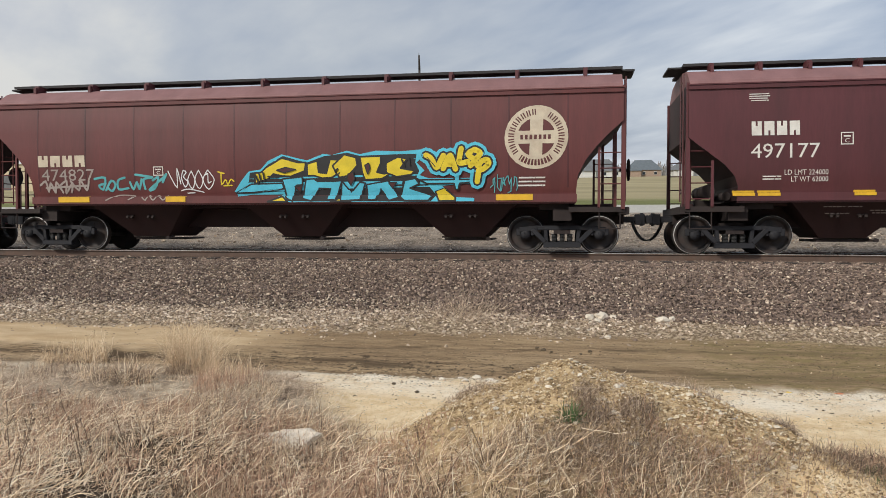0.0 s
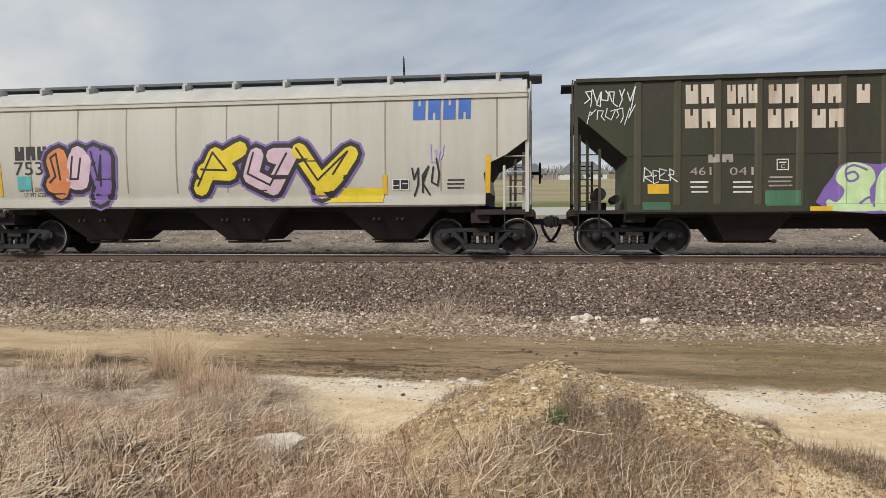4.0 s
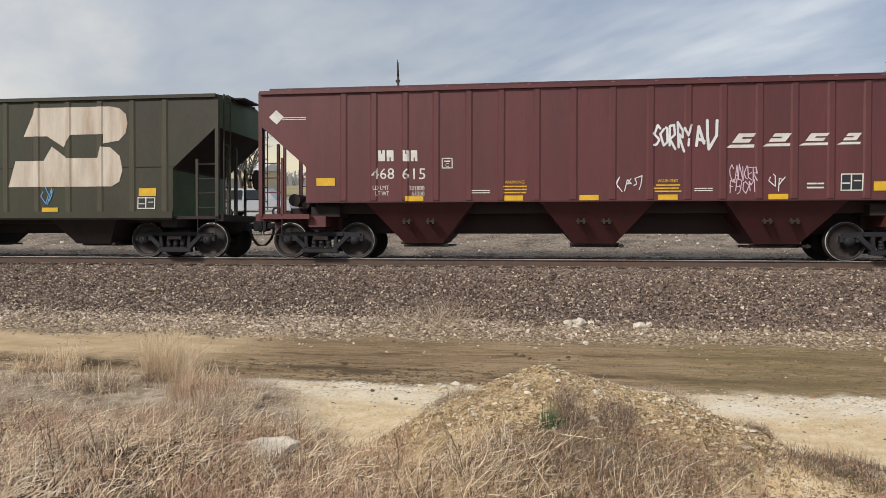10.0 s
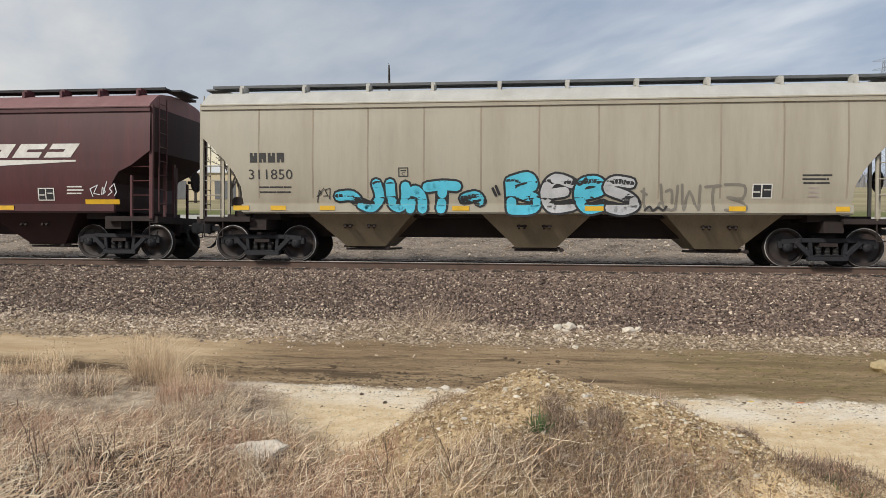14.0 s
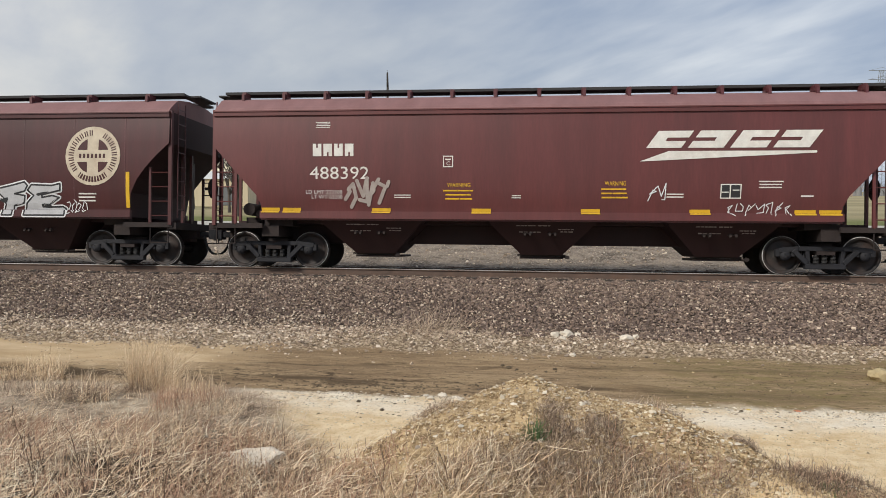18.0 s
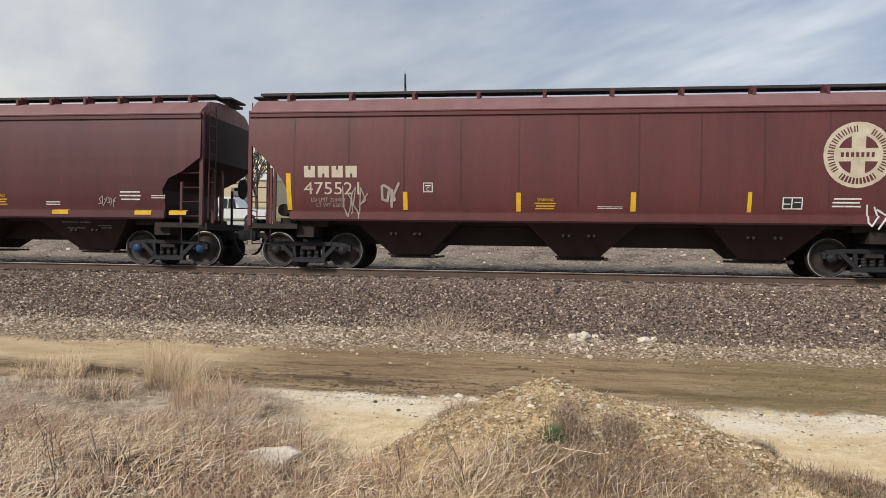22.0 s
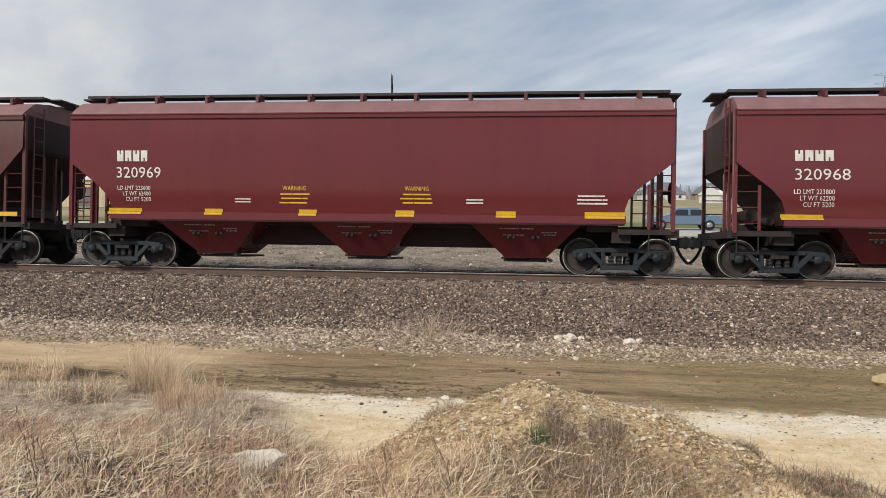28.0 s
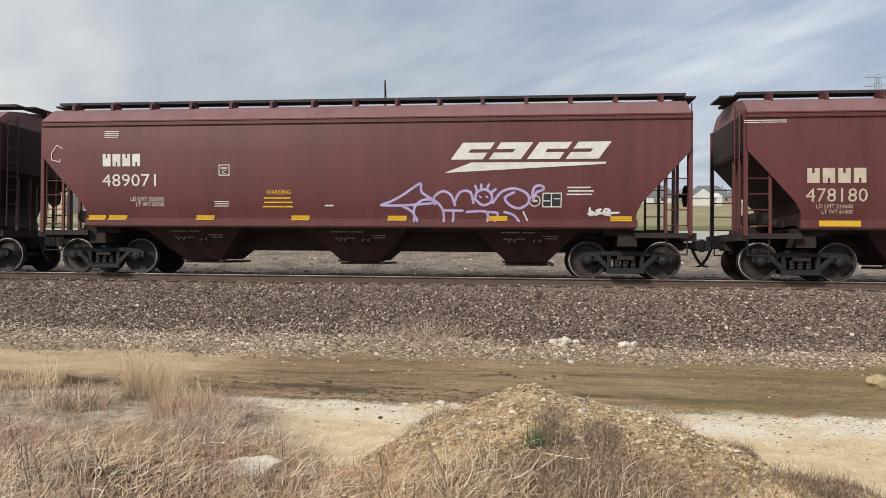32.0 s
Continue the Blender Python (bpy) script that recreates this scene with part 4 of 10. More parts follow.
            for k in range(4):
                z = 1.34 + k * 0.36
                bm = bmesh.new()
                rod(bm, (xi, s * 1.50, z), (e * HL, s * 1.50, z), 0.014, 6)
                part("rung", bm, col, car)
            bm = bmesh.new()
            xs = e * (HL - 0.30)
            rod(bm, (xs - 0.24, s * 1.50, 0.62), (xs + 0.24, s * 1.50, 0.62), 0.016, 6)
            for d in (-0.24, 0.24):
                rod(bm, (xs + d, s * 1.50, 0.62), (xs + d, s * 1.50, 1.06), 0.016, 6)
            part("step", bm, dark, car)
        for y in (-0.62, -0.15, 0.45):
            bm = bmesh.new()
            xi = e * (HL - 0.12 - 0.25 * (y > 0))
            box(bm, xi - 0.035, xi + 0.035, y - 0.035, y + 0.035, 1.12, 3.0 if cut in ("curve", "rib", "long") else 2.6)
            part("end_post", bm, col, car)
        bm = bmesh.new()
        for y in (-1.28, -0.90):
            rod(bm, (e * (HL + 0.07), y, 1.3), (e * (HL + 0.07), y, 4.2), 0.018, 6)
        for k in range(8):
            rod(bm, (e * (HL + 0.07), -1.28, 1.5 + k * 0.36), (e * (HL + 0.07), -0.90, 1.5 + k * 0.36), 0.014, 6)
        part("end_ladder", bm, col, car)
        c = put("coupler", shared("coupler", coupler, [M["truck"]]), car, pose(e * (HL + 0.05), 0, 0, 0, 0, 0 if e > 0 else 180))
        put("air_hose", shared("hose", hose, [M["rubber"]]), car, pose(e * (HL + 0.05), 0, 0, 0, 0, 0 if e > 0 else 180))
    bm = bmesh.new()
    rod(bm, (-0.25, 0.62, 1.55), (-0.25, -0.75, 1.55), 0.16, 14)
    box(bm, -0.50, -0.05, -0.30, 0.25, 1.14, 1.36)
    rod(bm, (0.12, -0.95, 1.42), (0.12, 0.10, 1.42), 0.10, 12)
    part("brake_cylinder", bm, dark, car, m=pose(-(HL - 0.85), 0, 0))
    put("brake_wheel", shared("brake_wheel", brake_wheel, [dark]), car, pose(HL + 0.27, 0.35, 2.12, 0, 90))
    # trucks
    wheels = []
    for e in (-1, 1):
        xt = e * span / 2
        t = put("truck", shared("bolster", bolster, [dark]), car, pose(xt, 0, 0))
        for s in (-1, 1):
            put("side_frame", shared("side_frame" + truck, side_frame, [M[truck]]), t, pose(0, 0, 0, 0, 0, 0 if s < 0 else 180))
            for dx in (-0.19, 0.0, 0.19):
                put("spring", shared("coil", coil, [M["spring"]]), t, pose(dx, s * 0.99, 0))
        for d in (-0.889, 0.889):
            w = put("wheelset", shared("wheelset", wheel_set, [M["wheel"], M["tread"]]), car, pose(xt + d, 0, 0.459))
            for s in (-1, 1):
                put("bearing", shared("bearing" + ("b" if blue_caps else "") + truck, bearing, [M["bluecap"] if blue_caps else M[truck]]), w, pose(0, 0, 0, 0, 0, 0 if s < 0 else 180))
            wheels.append((w, xt + d))
    d = {"car": car, "u": (u_right + u_left) / 2, "shape": shape, "low": low, "HL": HL, "wheels": wheels, "col": colour, "ribs": ribs or ()}
    CARS.append(d)
    return d


# ---- marks on the car sides ----
def text_shape(txt):
    """Corners and faces of a word in the built-in font, 1 high, from x = 0; and its length."""
    key = "word " + txt
    if key not in SHARED:
        cu = bpy.data.curves.new("word", "FONT")
        cu.body, cu.resolution_u = txt, 2
        ob = bpy.data.objects.new("word", cu)
        scene.collection.objects.link(ob)
        bpy.context.view_layer.update()
        me = bpy.data.meshes.new_from_object(ob)
        co = [(v.co.x, v.co.y) for v in me.vertices]
        faces = [tuple(p.vertices) for p in me.polygons]
        bpy.data.objects.remove(ob)
        bpy.data.curves.remove(cu)
        x0, y0 = min(c[0] for c in co), min(c[1] for c in co)
        h = max(c[1] for c in co) - y0
        co = [((x - x0) / h, (y - y0) / h) for x, y in co]
        SHARED[key] = (co, faces, max(c[0] for c in co))
    return SHARED[key]


class Decal:
    """Flat paint on the near side of a car, following its curve; pieces are convex polygons in (x, z)."""

    def __init__(self, d, layer=0):
        self.d, self.bm, self.off = d, bmesh.new(), 0.010 + layer * 0.003
        self.ribs = d.get("ribs", ())
        self.step, self.weld = 0.00002, False

    def lift(self, x, z, off):
        return (x * (1 + 0.0041 * z), -(half_width(self.d["shape"], z) + off), z)

    def poly(self, pts):
        """Lay a polygon on the side; what falls on the proud side sill is cut off and laid on that."""
        zs = [z for _, z in pts]
        if max(zs) - min(zs) > 0.26:
            mid = (max(zs) + min(zs)) / 2
            for sign in (1, -1):
                c = []
                for (xa, za), (xb, zb) in zip(pts, list(pts[1:]) + list(pts[:1])):
                    ia, ib = (za - mid) * sign >= 0, (zb - mid) * sign >= 0
                    if ia:
                        c.append((xa, za))
                    if ia != ib:
                        q = (mid - za) / (zb - za)
                        c.append((xa + (xb - xa) * q, mid))
                if len(c) >= 3:
                    self.poly(c)
            return
        self.off += self.step
        edge = self.d["low"] + (0.165 if self.d["shape"] != "flat" else -0.5)
        for sign, extra in ((1, 0.0), (-1, 0.082)):
            c = []
            for (xa, za), (xb, zb) in zip(pts, list(pts[1:]) + list(pts[:1])):
                ia, ib = (za - edge) * sign >= 0, (zb - edge) * sign >= 0
                if ia:
                    c.append((xa, za))
                if ia != ib:
                    q = (edge - za) / (zb - za)
                    c.append((xa + (xb - xa) * q, edge))
            if len(c) >= 3:
                base = half_width(self.d["shape"], self.d["low"])
                self.bm.faces.new([self.bm.verts.new(self.lift(x, z, self.off) if sign > 0 else (x * (1 + 0.0041 * z), -(base + extra + self.off * 0.5), z)) for x, z in c])
        # the same paint carried over the front and flanks of each rib
        wide = [(x * (1 + 0.0041 * z), z) for x, z in pts]
        for r in self.ribs:
            for lo, hi in ((-0.095, -0.055), (-0.055, 0.055), (0.055, 0.095)):
                c = list(wide)
                for lim, sign in ((r + lo, 1), (r + hi, -1)):
                    o = []
                    for (xa, za), (xb, zb) in zip(c, c[1:] + c[:1]):
                        ia, ib = (xa - lim) * sign >= 0, (xb - lim) * sign >= 0
                        if ia:
                            o.append((xa, za))
                        if ia != ib:
                            k = (lim - xa) / (xb - xa)
                            o.append((lim, za + (zb - za) * k))
                    c = o
                    if len(c) < 3:
                        break
                if len(c) >= 3:
                    rise = lambda x: RIB * min(1.0, max(0.0, (0.095 - abs(x - r)) / 0.04))
                    self.bm.faces.new([self.bm.verts.new((x, -(half_width(self.d["shape"], z) + self.off + rise(x)), z)) for x, z in c])

    def rect(self, x0, z0, x1, z1):
        n = max(1, int((z1 - z0) / 0.35))
        for k in range(n):
            a, b = z0 + (z1 - z0) * k / n, z0 + (z1 - z0) * (k + 1) / n
            self.poly([(x0, a), (x1, a), (x1, b), (x0, b)])

    def ring(self, x0, z0, x1, z1, w):
        for r in ((x0, z0, x1, z0 + w), (x0, z1 - w, x1, z1), (x0, z0 + w, x0 + w, z1 - w), (x1 - w, z0 + w, x1, z1 - w)):
            self.rect(*r)

    def disc(self, x, z, r, n=12):
        self.poly([(x + r * math.cos(k * math.tau / n), z + r * math.sin(k * math.tau / n)) for k in range(n)])

    def stroke(self, pts, w):
        for (xa, za), (xb, zb) in zip(pts, pts[1:]):
            l = math.hypot(xb - xa, zb - za) or 1e-6
            nx, nz = -(zb - za) / l * w / 2, (xb - xa) / l * w / 2
            self.poly([(xa - nx, za - nz), (xb - nx, zb - nz), (xb + nx, zb + nz), (xa + nx, za + nz)])
        for x, z in pts:
            self.disc(x, z, w / 2, 8)

    def word(self, txt, x0, z0, x1, z1):
        co, faces, length = text_shape(txt)
        sx, sz = (x1 - x0) / length, z1 - z0
        over = lambda x: RIB if any(abs(x - r) < 0.11 for r in self.ribs) else 0.0
        vs = [self.bm.verts.new(self.lift(x0 + x * sx, z0 + y * sz, self.off + over(x0 + x * sx))) for x, y in co]
        for f in faces:
            try:
                self.bm.faces.new([vs[i] for i in f])
            except ValueError:
                pass

    def done(self, name, material, label=""):
        for f in self.bm.faces:
            f.normal_update()
            if f.normal.y > 0:
                f.normal_flip()
        if self.weld:
            bmesh.ops.remove_doubles(self.bm, verts=self.bm.verts[:], dist=0.0015)
        me = mesh_of(name, self.bm, M[material], fix=False)
        return put(name, me, self.d["car"], None, label)


def number(d, txt, x0, z0, x1, z1, m="white"):
    k = Decal(d)
    k.word(txt, x0, z0, x1, z1)
    k.done("car_number", m, "stencilled number " + txt)


def lines(d, txts, x0, z0, x1, z1, m="white"):
    k = Decal(d)
    step = (z1 - z0) / len(txts)
    for i, t in enumerate(txts):
        z = z1 - step * (i + 1)
        l = len(t) / max(len(q) for q in txts)
        k.word(t, x1 - (x1 - x0) * l if i else x0, z + step * 0.2, x1, z + step * 0.95)
    k.done("load_data", m, "small stencilled lettering")


def mark(d, n, x0, z0, x1, z1, m="white"):
    """A company mark as n plain blocks, each with one narrow slot, one part each."""
    p = (x1 - x0) / n
    h = z1 - z0
    for i in range(n):
        k = Decal(d)
        k.weld = True
        a, b = x0 + p * (i + 0.10), x0 + p * (i + 0.90)
        g = (b - a) * 0.10
        c0, c1 = (a + b) / 2 - g, (a + b) / 2 + g
        lo, hi = (z0, z0 + h * 0.34) if i % 2 else (z0 + h * 0.66, z1)
        cut = lo if i % 2 == 0 else hi
        for xa, xb in ((a, c0), (c1, b)):
            k.rect(xa, z0, xb, cut)
            k.rect(xa, cut, xb, z1)
        k.rect(c0, z0 if i % 2 == 0 else cut, c1, cut if i % 2 == 0 else z1)
        k.done("company_mark", m)


def slant_block(d, x0, z0, x1, z1, lean, flip, m):
    """One slanted block with a notch in one side."""
    k = Decal(d)
    k.weld = True
    h = z1 - z0
    c = x0 + (x1 - x0) * 0.40
    L = lambda x, f: (x + lean * f, z0 + h * f)
    for xa, xb, f0, f1 in ((x0, c, 0, 0.40), (x0, c, 0.40, 0.60), (x0, c, 0.60, 1), (c, x1, 0, 0.40), (c, x1, 0.60, 1)):
        if flip:
            xa, xb = x0 + x1 - xb, x0 + x1 - xa
        k.poly([L(xa, f0), L(xb, f0), L(xb, f1), L(xa, f1)])
    k.done("company_mark", m)


def logo(d, x0, z0, x1, z1, m="white"):
    """Four slanted notched blocks over a long wedge."""
    H = z1 - z0
    zb = z0 + H * 0.44
    h = z1 - zb
    s = h * 0.72
    p = (x1 - x0 - s - 0.30 * h) / 4
    for i in range(4):
        a = x0 + 0.35 * h + p * i
        slant_block(d, a, zb, a + p * 0.84, z1, s, i % 2, m)
    k = Decal(d)
    k.weld = True
    e = x1 - (x1 - x0) * 0.06
    for q in range(6):
        xa, xb = x0 + (e - x0) * q / 6, x0 + (e - x0) * (q + 1) / 6
        f = lambda x: z0 + H * 0.27 * (x - x0) / (e - x0)
        g = lambda x: min(z0 + H * 0.34, z0 + H * 0.34 * (x - x0) / (0.28 * h))
        k.poly([(xa, f(xa)), (xb, f(xb)), (xb, g(xb)), (xa, max(g(xa), f(xa) + 0.002))])
    k.done("company_emblem", m, "long white wedge under slanted blocks")


def spaced(d, boxes, m="white"):
    """Slanted blocks on the panels between ribs, each underlined."""
    for i, (x0, z0, x1, z1) in enumerate(boxes):
        h = z1 - z0
        s = h * 0.45
        slant_block(d, x0 + 0.1 * h, z0 + h * 0.36, x1 - s, z1, s, i % 2, m)
        k = Decal(d)
        k.poly([(x0 - 0.1, z0), (x1 - s * 0.3, z0), (x1 - s * 0.2, z0 + h * 0.22), (x0, z0 + h * 0.22)])
        k.done("company_mark", m)


def emblem(d, x0, z0, x1, z1, m="cream"):
    """A pale disc with a cross; the lettering round its rim as plain bars."""
    x, z, r = (x0 + x1) / 2, (z0 + z1) / 2, (x1 - x0 + z1 - z0) / 4
    k = Decal(d)
    k.weld = True
    n = 14
    for q in range(n):
        a, b = math.pi * q / n, math.pi * (q + 1) / n
        za, zb, wa, wb = z - r * math.cos(a), z - r * math.cos(b), max(r * math.sin(a), 0.004), max(r * math.sin(b), 0.004)
        k.poly([(x - wa, za), (x + wa, za), (x + wb, zb), (x - wb, zb)])
    k.done("round_emblem", m, "pale disc with a cross, worn")
    for sx in (-1, 1):
        for sz in (-1, 1):
            k = Decal(d, 1)
            k.weld = True
            o = 0.20 * r
            arc = [(0.60 * r * math.cos(radians(20 + q * 25 / 3)), 0.60 * r * math.sin(radians(20 + q * 25 / 3))) for q in range(7)]
            for (ua, va), (ub, vb) in zip(arc, arc[1:]):
                k.poly([(x + sx * o, z + sz * o), (x + sx * ua, z + sz * va), (x + sx * ub, z + sz * vb)])
            k.done("emblem_quarter", d["col"])
    k = Decal(d, 1)
    for q in range(30):
        b = math.radians(214 - q * 248 / 19) if q < 20 else math.radians(236 + (q - 20) * 68 / 9)
        if q in (10, 11):
            continue
        cx, cz = x + 0.79 * r * math.cos(b), z + 0.79 * r * math.sin(b)
        tx, tz, nx, nz = -math.sin(b), math.cos(b), math.cos(b), math.sin(b)
        w, h = 0.040 * r, 0.095 * r
        for o2 in (-0.038 * r, 0.038 * r):
            ax, az = cx + tx * o2, cz + tz * o2
            k.poly([(ax - tx * w * .5 - nx * h, az - tz * w * .5 - nz * h), (ax + tx * w * .5 - nx * h, az + tz * w * .5 - nz * h), (ax + tx * w * .5 + nx * h, az + tz * w * .5 + nz * h), (ax - tx * w * .5 + nx * h, az - tz * w * .5 + nz * h)])
    for q in range(7):
        k.rect(x - 0.50 * r + q * 0.145 * r, z - 0.07 * r, x - 0.50 * r + q * 0.145 * r + 0.085 * r, z + 0.075 * r)
    k.done("emblem_lettering", d["col"])["kind"] = "stuff"


def big_emblem(d, x0, z0, x1, z1):
    """Two stacked rounded lobes parted by a zigzag, in rust-streaked white."""
    k = Decal(d)
    X = lambda a: x0 + (x1 - x0) * a
    Z = lambda a: z0 + (z1 - z0) * a
    k.poly([(X(0.13), Z(0.64)), (X(0.33), Z(0.64)), (X(0.38), Z(1.0)), (X(0.23), Z(1.0))])
    k.poly([(X(0.33), Z(0.64)), (X(0.47), Z(0.50)), (X(0.53), Z(1.0)), (X(0.38), Z(1.0))])
    k.poly([(X(0.47), Z(0.50)), (X(0.53), Z(0.655)), (X(0.80), Z(0.655)), (X(0.80), Z(1.0)), (X(0.53), Z(1.0))])
    k.poly([(X(0.80), Z(0.54)), (X(0.93), Z(0.57)), (X(0.985), Z(0.66)), (X(1.0), Z(0.78)), (X(0.985), Z(0.90)), (X(0.93), Z(0.975)), (X(0.85), Z(1.0)), (X(0.80), Z(1.0))])
    k.poly([(X(0.0), Z(0.0)), (X(0.30), Z(0.0)), (X(0.30), Z(0.33)), (X(0.06), Z(0.33))])
    k.poly([(X(0.30), Z(0.0)), (X(0.50), Z(0.0)), (X(0.50), Z(0.36)), (X(0.37), Z(0.51)), (X(0.30), Z(0.33))])
    k.poly([(X(0.50), Z(0.0)), (X(0.88), Z(0.0)), (X(0.94), Z(0.06)), (X(0.965), Z(0.20)), (X(0.94), Z(0.38)), (X(0.86), Z(0.49)), (X(0.78), Z(0.50)), (X(0.76), Z(0.36)), (X(0.50), Z(0.36))])
    k.done("company_emblem", "rustwhite", "two pale rust-streaked lobes")


def tape(d, spans, z0, z1, m="yellow"):
    for x0, x1 in spans:
        k = Decal(d, 2)
        k.rect(x0, z0, x1, z1)
        k.done("reflective_tape", m)


def patch(d, x0, z0, x1, z1, m="yellow"):
    k = Decal(d, 1)
    k.rect(x0, z0, x1, z1)
    k.done("paint_patch", m)


def area(d, pts, m):
    """A stretch of repainted side within a convex outline."""
    k = Decal(d)
    k.poly(pts)
    k.done("paint_patch", m)


def bars(d, rows, x0, z0, x1, z1, m="white"):
    """Small writing that cannot be read: bars of its size."""
    k = Decal(d)
    rng = random.Random(int((x0 + 50) * 1000) + rows)
    step = (z1 - z0) / rows
    for i in range(rows):
        x = x0 + (x1 - x0) * 0.10 * rng.random() * (rows > 2)
        end = x1 - (x1 - x0) * 0.15 * rng.random() * (rows > 2)
        while x < end - 0.02:
            w = min(rng.uniform(0.22, 0.60), end - x)
            t = min(0.42 * step, 0.036)
            k.rect(x, z1 - step * (i + 0.5) - t / 2, x + w, z1 - step * (i + 0.5) + t / 2)
            x += w + 0.012
    k.done("stencil", m)["kind"] = "stuff"


def warning(d, x0, z0, x1, z1):
    k = Decal(d)
    h = z1 - z0
    k.word("WARNING", x0 + (x1 - x0) * 0.14, z1 - h * 0.24, x1 - (x1 - x0) * 0.14, z1)
    k.done("warning_word", "yellow", "yellow stencilled word WARNING")
    bars(d, 3, x0, z0, x1, z1 - h * 0.32, "yellow")


def plate_box(d, x0, z0, x1, z1, m="white"):
    k = Decal(d)
    k.ring(x0, z0, x1, z1, 0.022)
    k.word("C", x0 + (x1 - x0) * 0.33, z0 + (z1 - z0) * 0.16, x0 + (x1 - x0) * 0.67, z0 + (z1 - z0) * 0.5)
    k.rect(x0 + (x1 - x0) * 0.22, z0 + (z1 - z0) * 0.62, x1 - (x1 - x0) * 0.22, z0 + (z1 - z0) * 0.74)
    k.done("plate_mark", m)


def data_box(d, x0, z0, x1, z1, m="white", back="black"):
    k = Decal(d)
    k.rect(x0, z0, x1, z1)
    k.done("data_panel", back)
    k = Decal(d, 1)
    k.ring(x0, z0, x1, z1, 0.025)
    k.rect(x0 + (x1 - x0) * 0.44, z0, x0 + (x1 - x0) * 0.50, z1)
    k.rect(x0 + (x1 - x0) * 0.06, z0 + (z1 - z0) * 0.40, x0 + (x1 - x0) * 0.4, z0 + (z1 - z0) * 0.48)
    k.rect(x0 + (x1 - x0) * 0.58, z0 + (z1 - z0) * 0.55, x0 + (x1 - x0) * 0.9, z0 + (z1 - z0) * 0.62)
    k.done("data_panel_frame", m)


def roundel(d, x0, z0, x1, z1, m="white"):
    x, z, r = (x0 + x1) / 2, (z0 + z1) / 2, (x1 - x0) / 2
    k = Decal(d)
    k.stroke([(x + r * math.cos(q * math.tau / 14), z + r * math.sin(q * math.tau / 14)) for q in range(15)], 0.022)
    k.rect(x - r * 0.5, z - 0.02, x + r * 0.5, z + 0.02)
    k.done("roundel", m)


# ---- sprayed pieces, drawn shape by shape ----
def rounded(pts, closed):
    """More points along a smooth curve through those given."""
    n, out = len(pts), []
    for i in range(n if closed else n - 1):
        if closed:
            a, b, c, e = pts[i - 1], pts[i], pts[(i + 1) % n], pts[(i + 2) % n]
        else:
            a, b, c, e = pts[max(i - 1, 0)], pts[i], pts[i + 1], pts[min(i + 2, n - 1)]
        for t in (0.0, 0.33, 0.67):
            out.append(tuple(0.5 * (2 * b[j] + (c[j] - a[j]) * t + (2 * a[j] - 5 * b[j] + 4 * c[j] - e[j]) * t * t + (3 * b[j] - a[j] - 3 * c[j] + e[j]) * t ** 3) for j in (0, 1)))
    return out if closed else out + [pts[-1]]


class Piece:
    """Spray paint within a box on a car side: coats of filled shapes and lines, each over the last.
    Shapes are written as places in the box, 200 wide and 100 high."""

    def __init__(self, d, x0, z0, x1, z1):
        self.d, self.at, self.level, self.coat, self.paint = d, (x0, z0, (x1 - x0) / 200, (z1 - z0) / 100), 0, None, ""

    def places(self, txt):
        x0, z0, sx, sz = self.at
        return [(x0 + float(a) * sx, z0 + float(b) * sz) for a, b in (q.split(",") for q in txt.split())]

    def over(self, m):
        """The coat of paint m, begun anew when the paint changes."""
        if m != self.paint:
            self.end()
            self.coat, self.paint = Decal(self.d), m
            self.coat.off += 0.0008 * self.level
            self.coat.step = 0.000002
            self.level += 1
        return self.coat

    def fill(self, m, txt, edge="", w=0.0, curve=False):
        pts = self.places(txt)
        if curve:
            pts = rounded(pts, True)
        k = self.over(m)
        for t in tessellate_polygon([[Vector((x, z, 0)) for x, z in pts]]):
            k.poly([pts[i] for i in t])
        if edge:
            self.over(edge).stroke(pts + pts[:1], w)

    def line(self, m, w, txt, curve=True):
        pts = self.places(txt)
        self.over(m).stroke(rounded(pts, False) if curve else pts, w)

    def end(self):
        if self.coat:
            self.coat.done("graffiti", self.paint, "sprayed coat of " + M[self.paint].name.replace("_", " "))
        self.coat, self.paint = None, ""


# ---- quick sprayed writing, drawn as loose brush strokes ----
STROKES = {
    "A": "00-3A-60 14-54", "B": "00-0A-59-46-06 46-52-40-00", "C": "68-4A-17-13-40-62", "D": "00-0A-48-52-30-00", "E": "6A-0A-00-60 05-45", "F": "00-0A-6A 05-45",
    "G": "68-4A-17-13-40-62-65-45", "H": "00-0A 60-6A 05-65", "I": "30-3A", "J": "5A-53-30-02", "K": "00-0A 6A-05-60", "L": "0A-00-60", "M": "00-0A-35-6A-60", "N": "00-0A-60-6A",
    "O": "3A-07-03-30-63-67-3A", "P": "00-0A-5A-67-55-05", "R": "00-0A-59-56-05-60", "S": "68-4A-18-16-54-62-40-02", "T": "0A-6A 3A-30", "U": "0A-03-30-63-6A", "V": "0A-30-6A",
    "W": "0A-10-36-50-6A", "X": "00-6A 0A-60", "Y": "0A-35-6A 35-30", "Z": "0A-6A-00-60", "8": "3A-17-35-53-30-13-35-57-3A", "0": "3A-07-03-30-63-67-3A", "2": "08-3A-67-00-60",
    # strokes of scrawls that spell nothing
    "a": "00-29-46-14-6A", "b": "0A-33-6A-52-20", "c": "03-35-18-5A-64-40", "d": "1A-04-42-68-3A", "e": "00-46-0A 36-6A", "f": "60-24-4A-07-12",
}


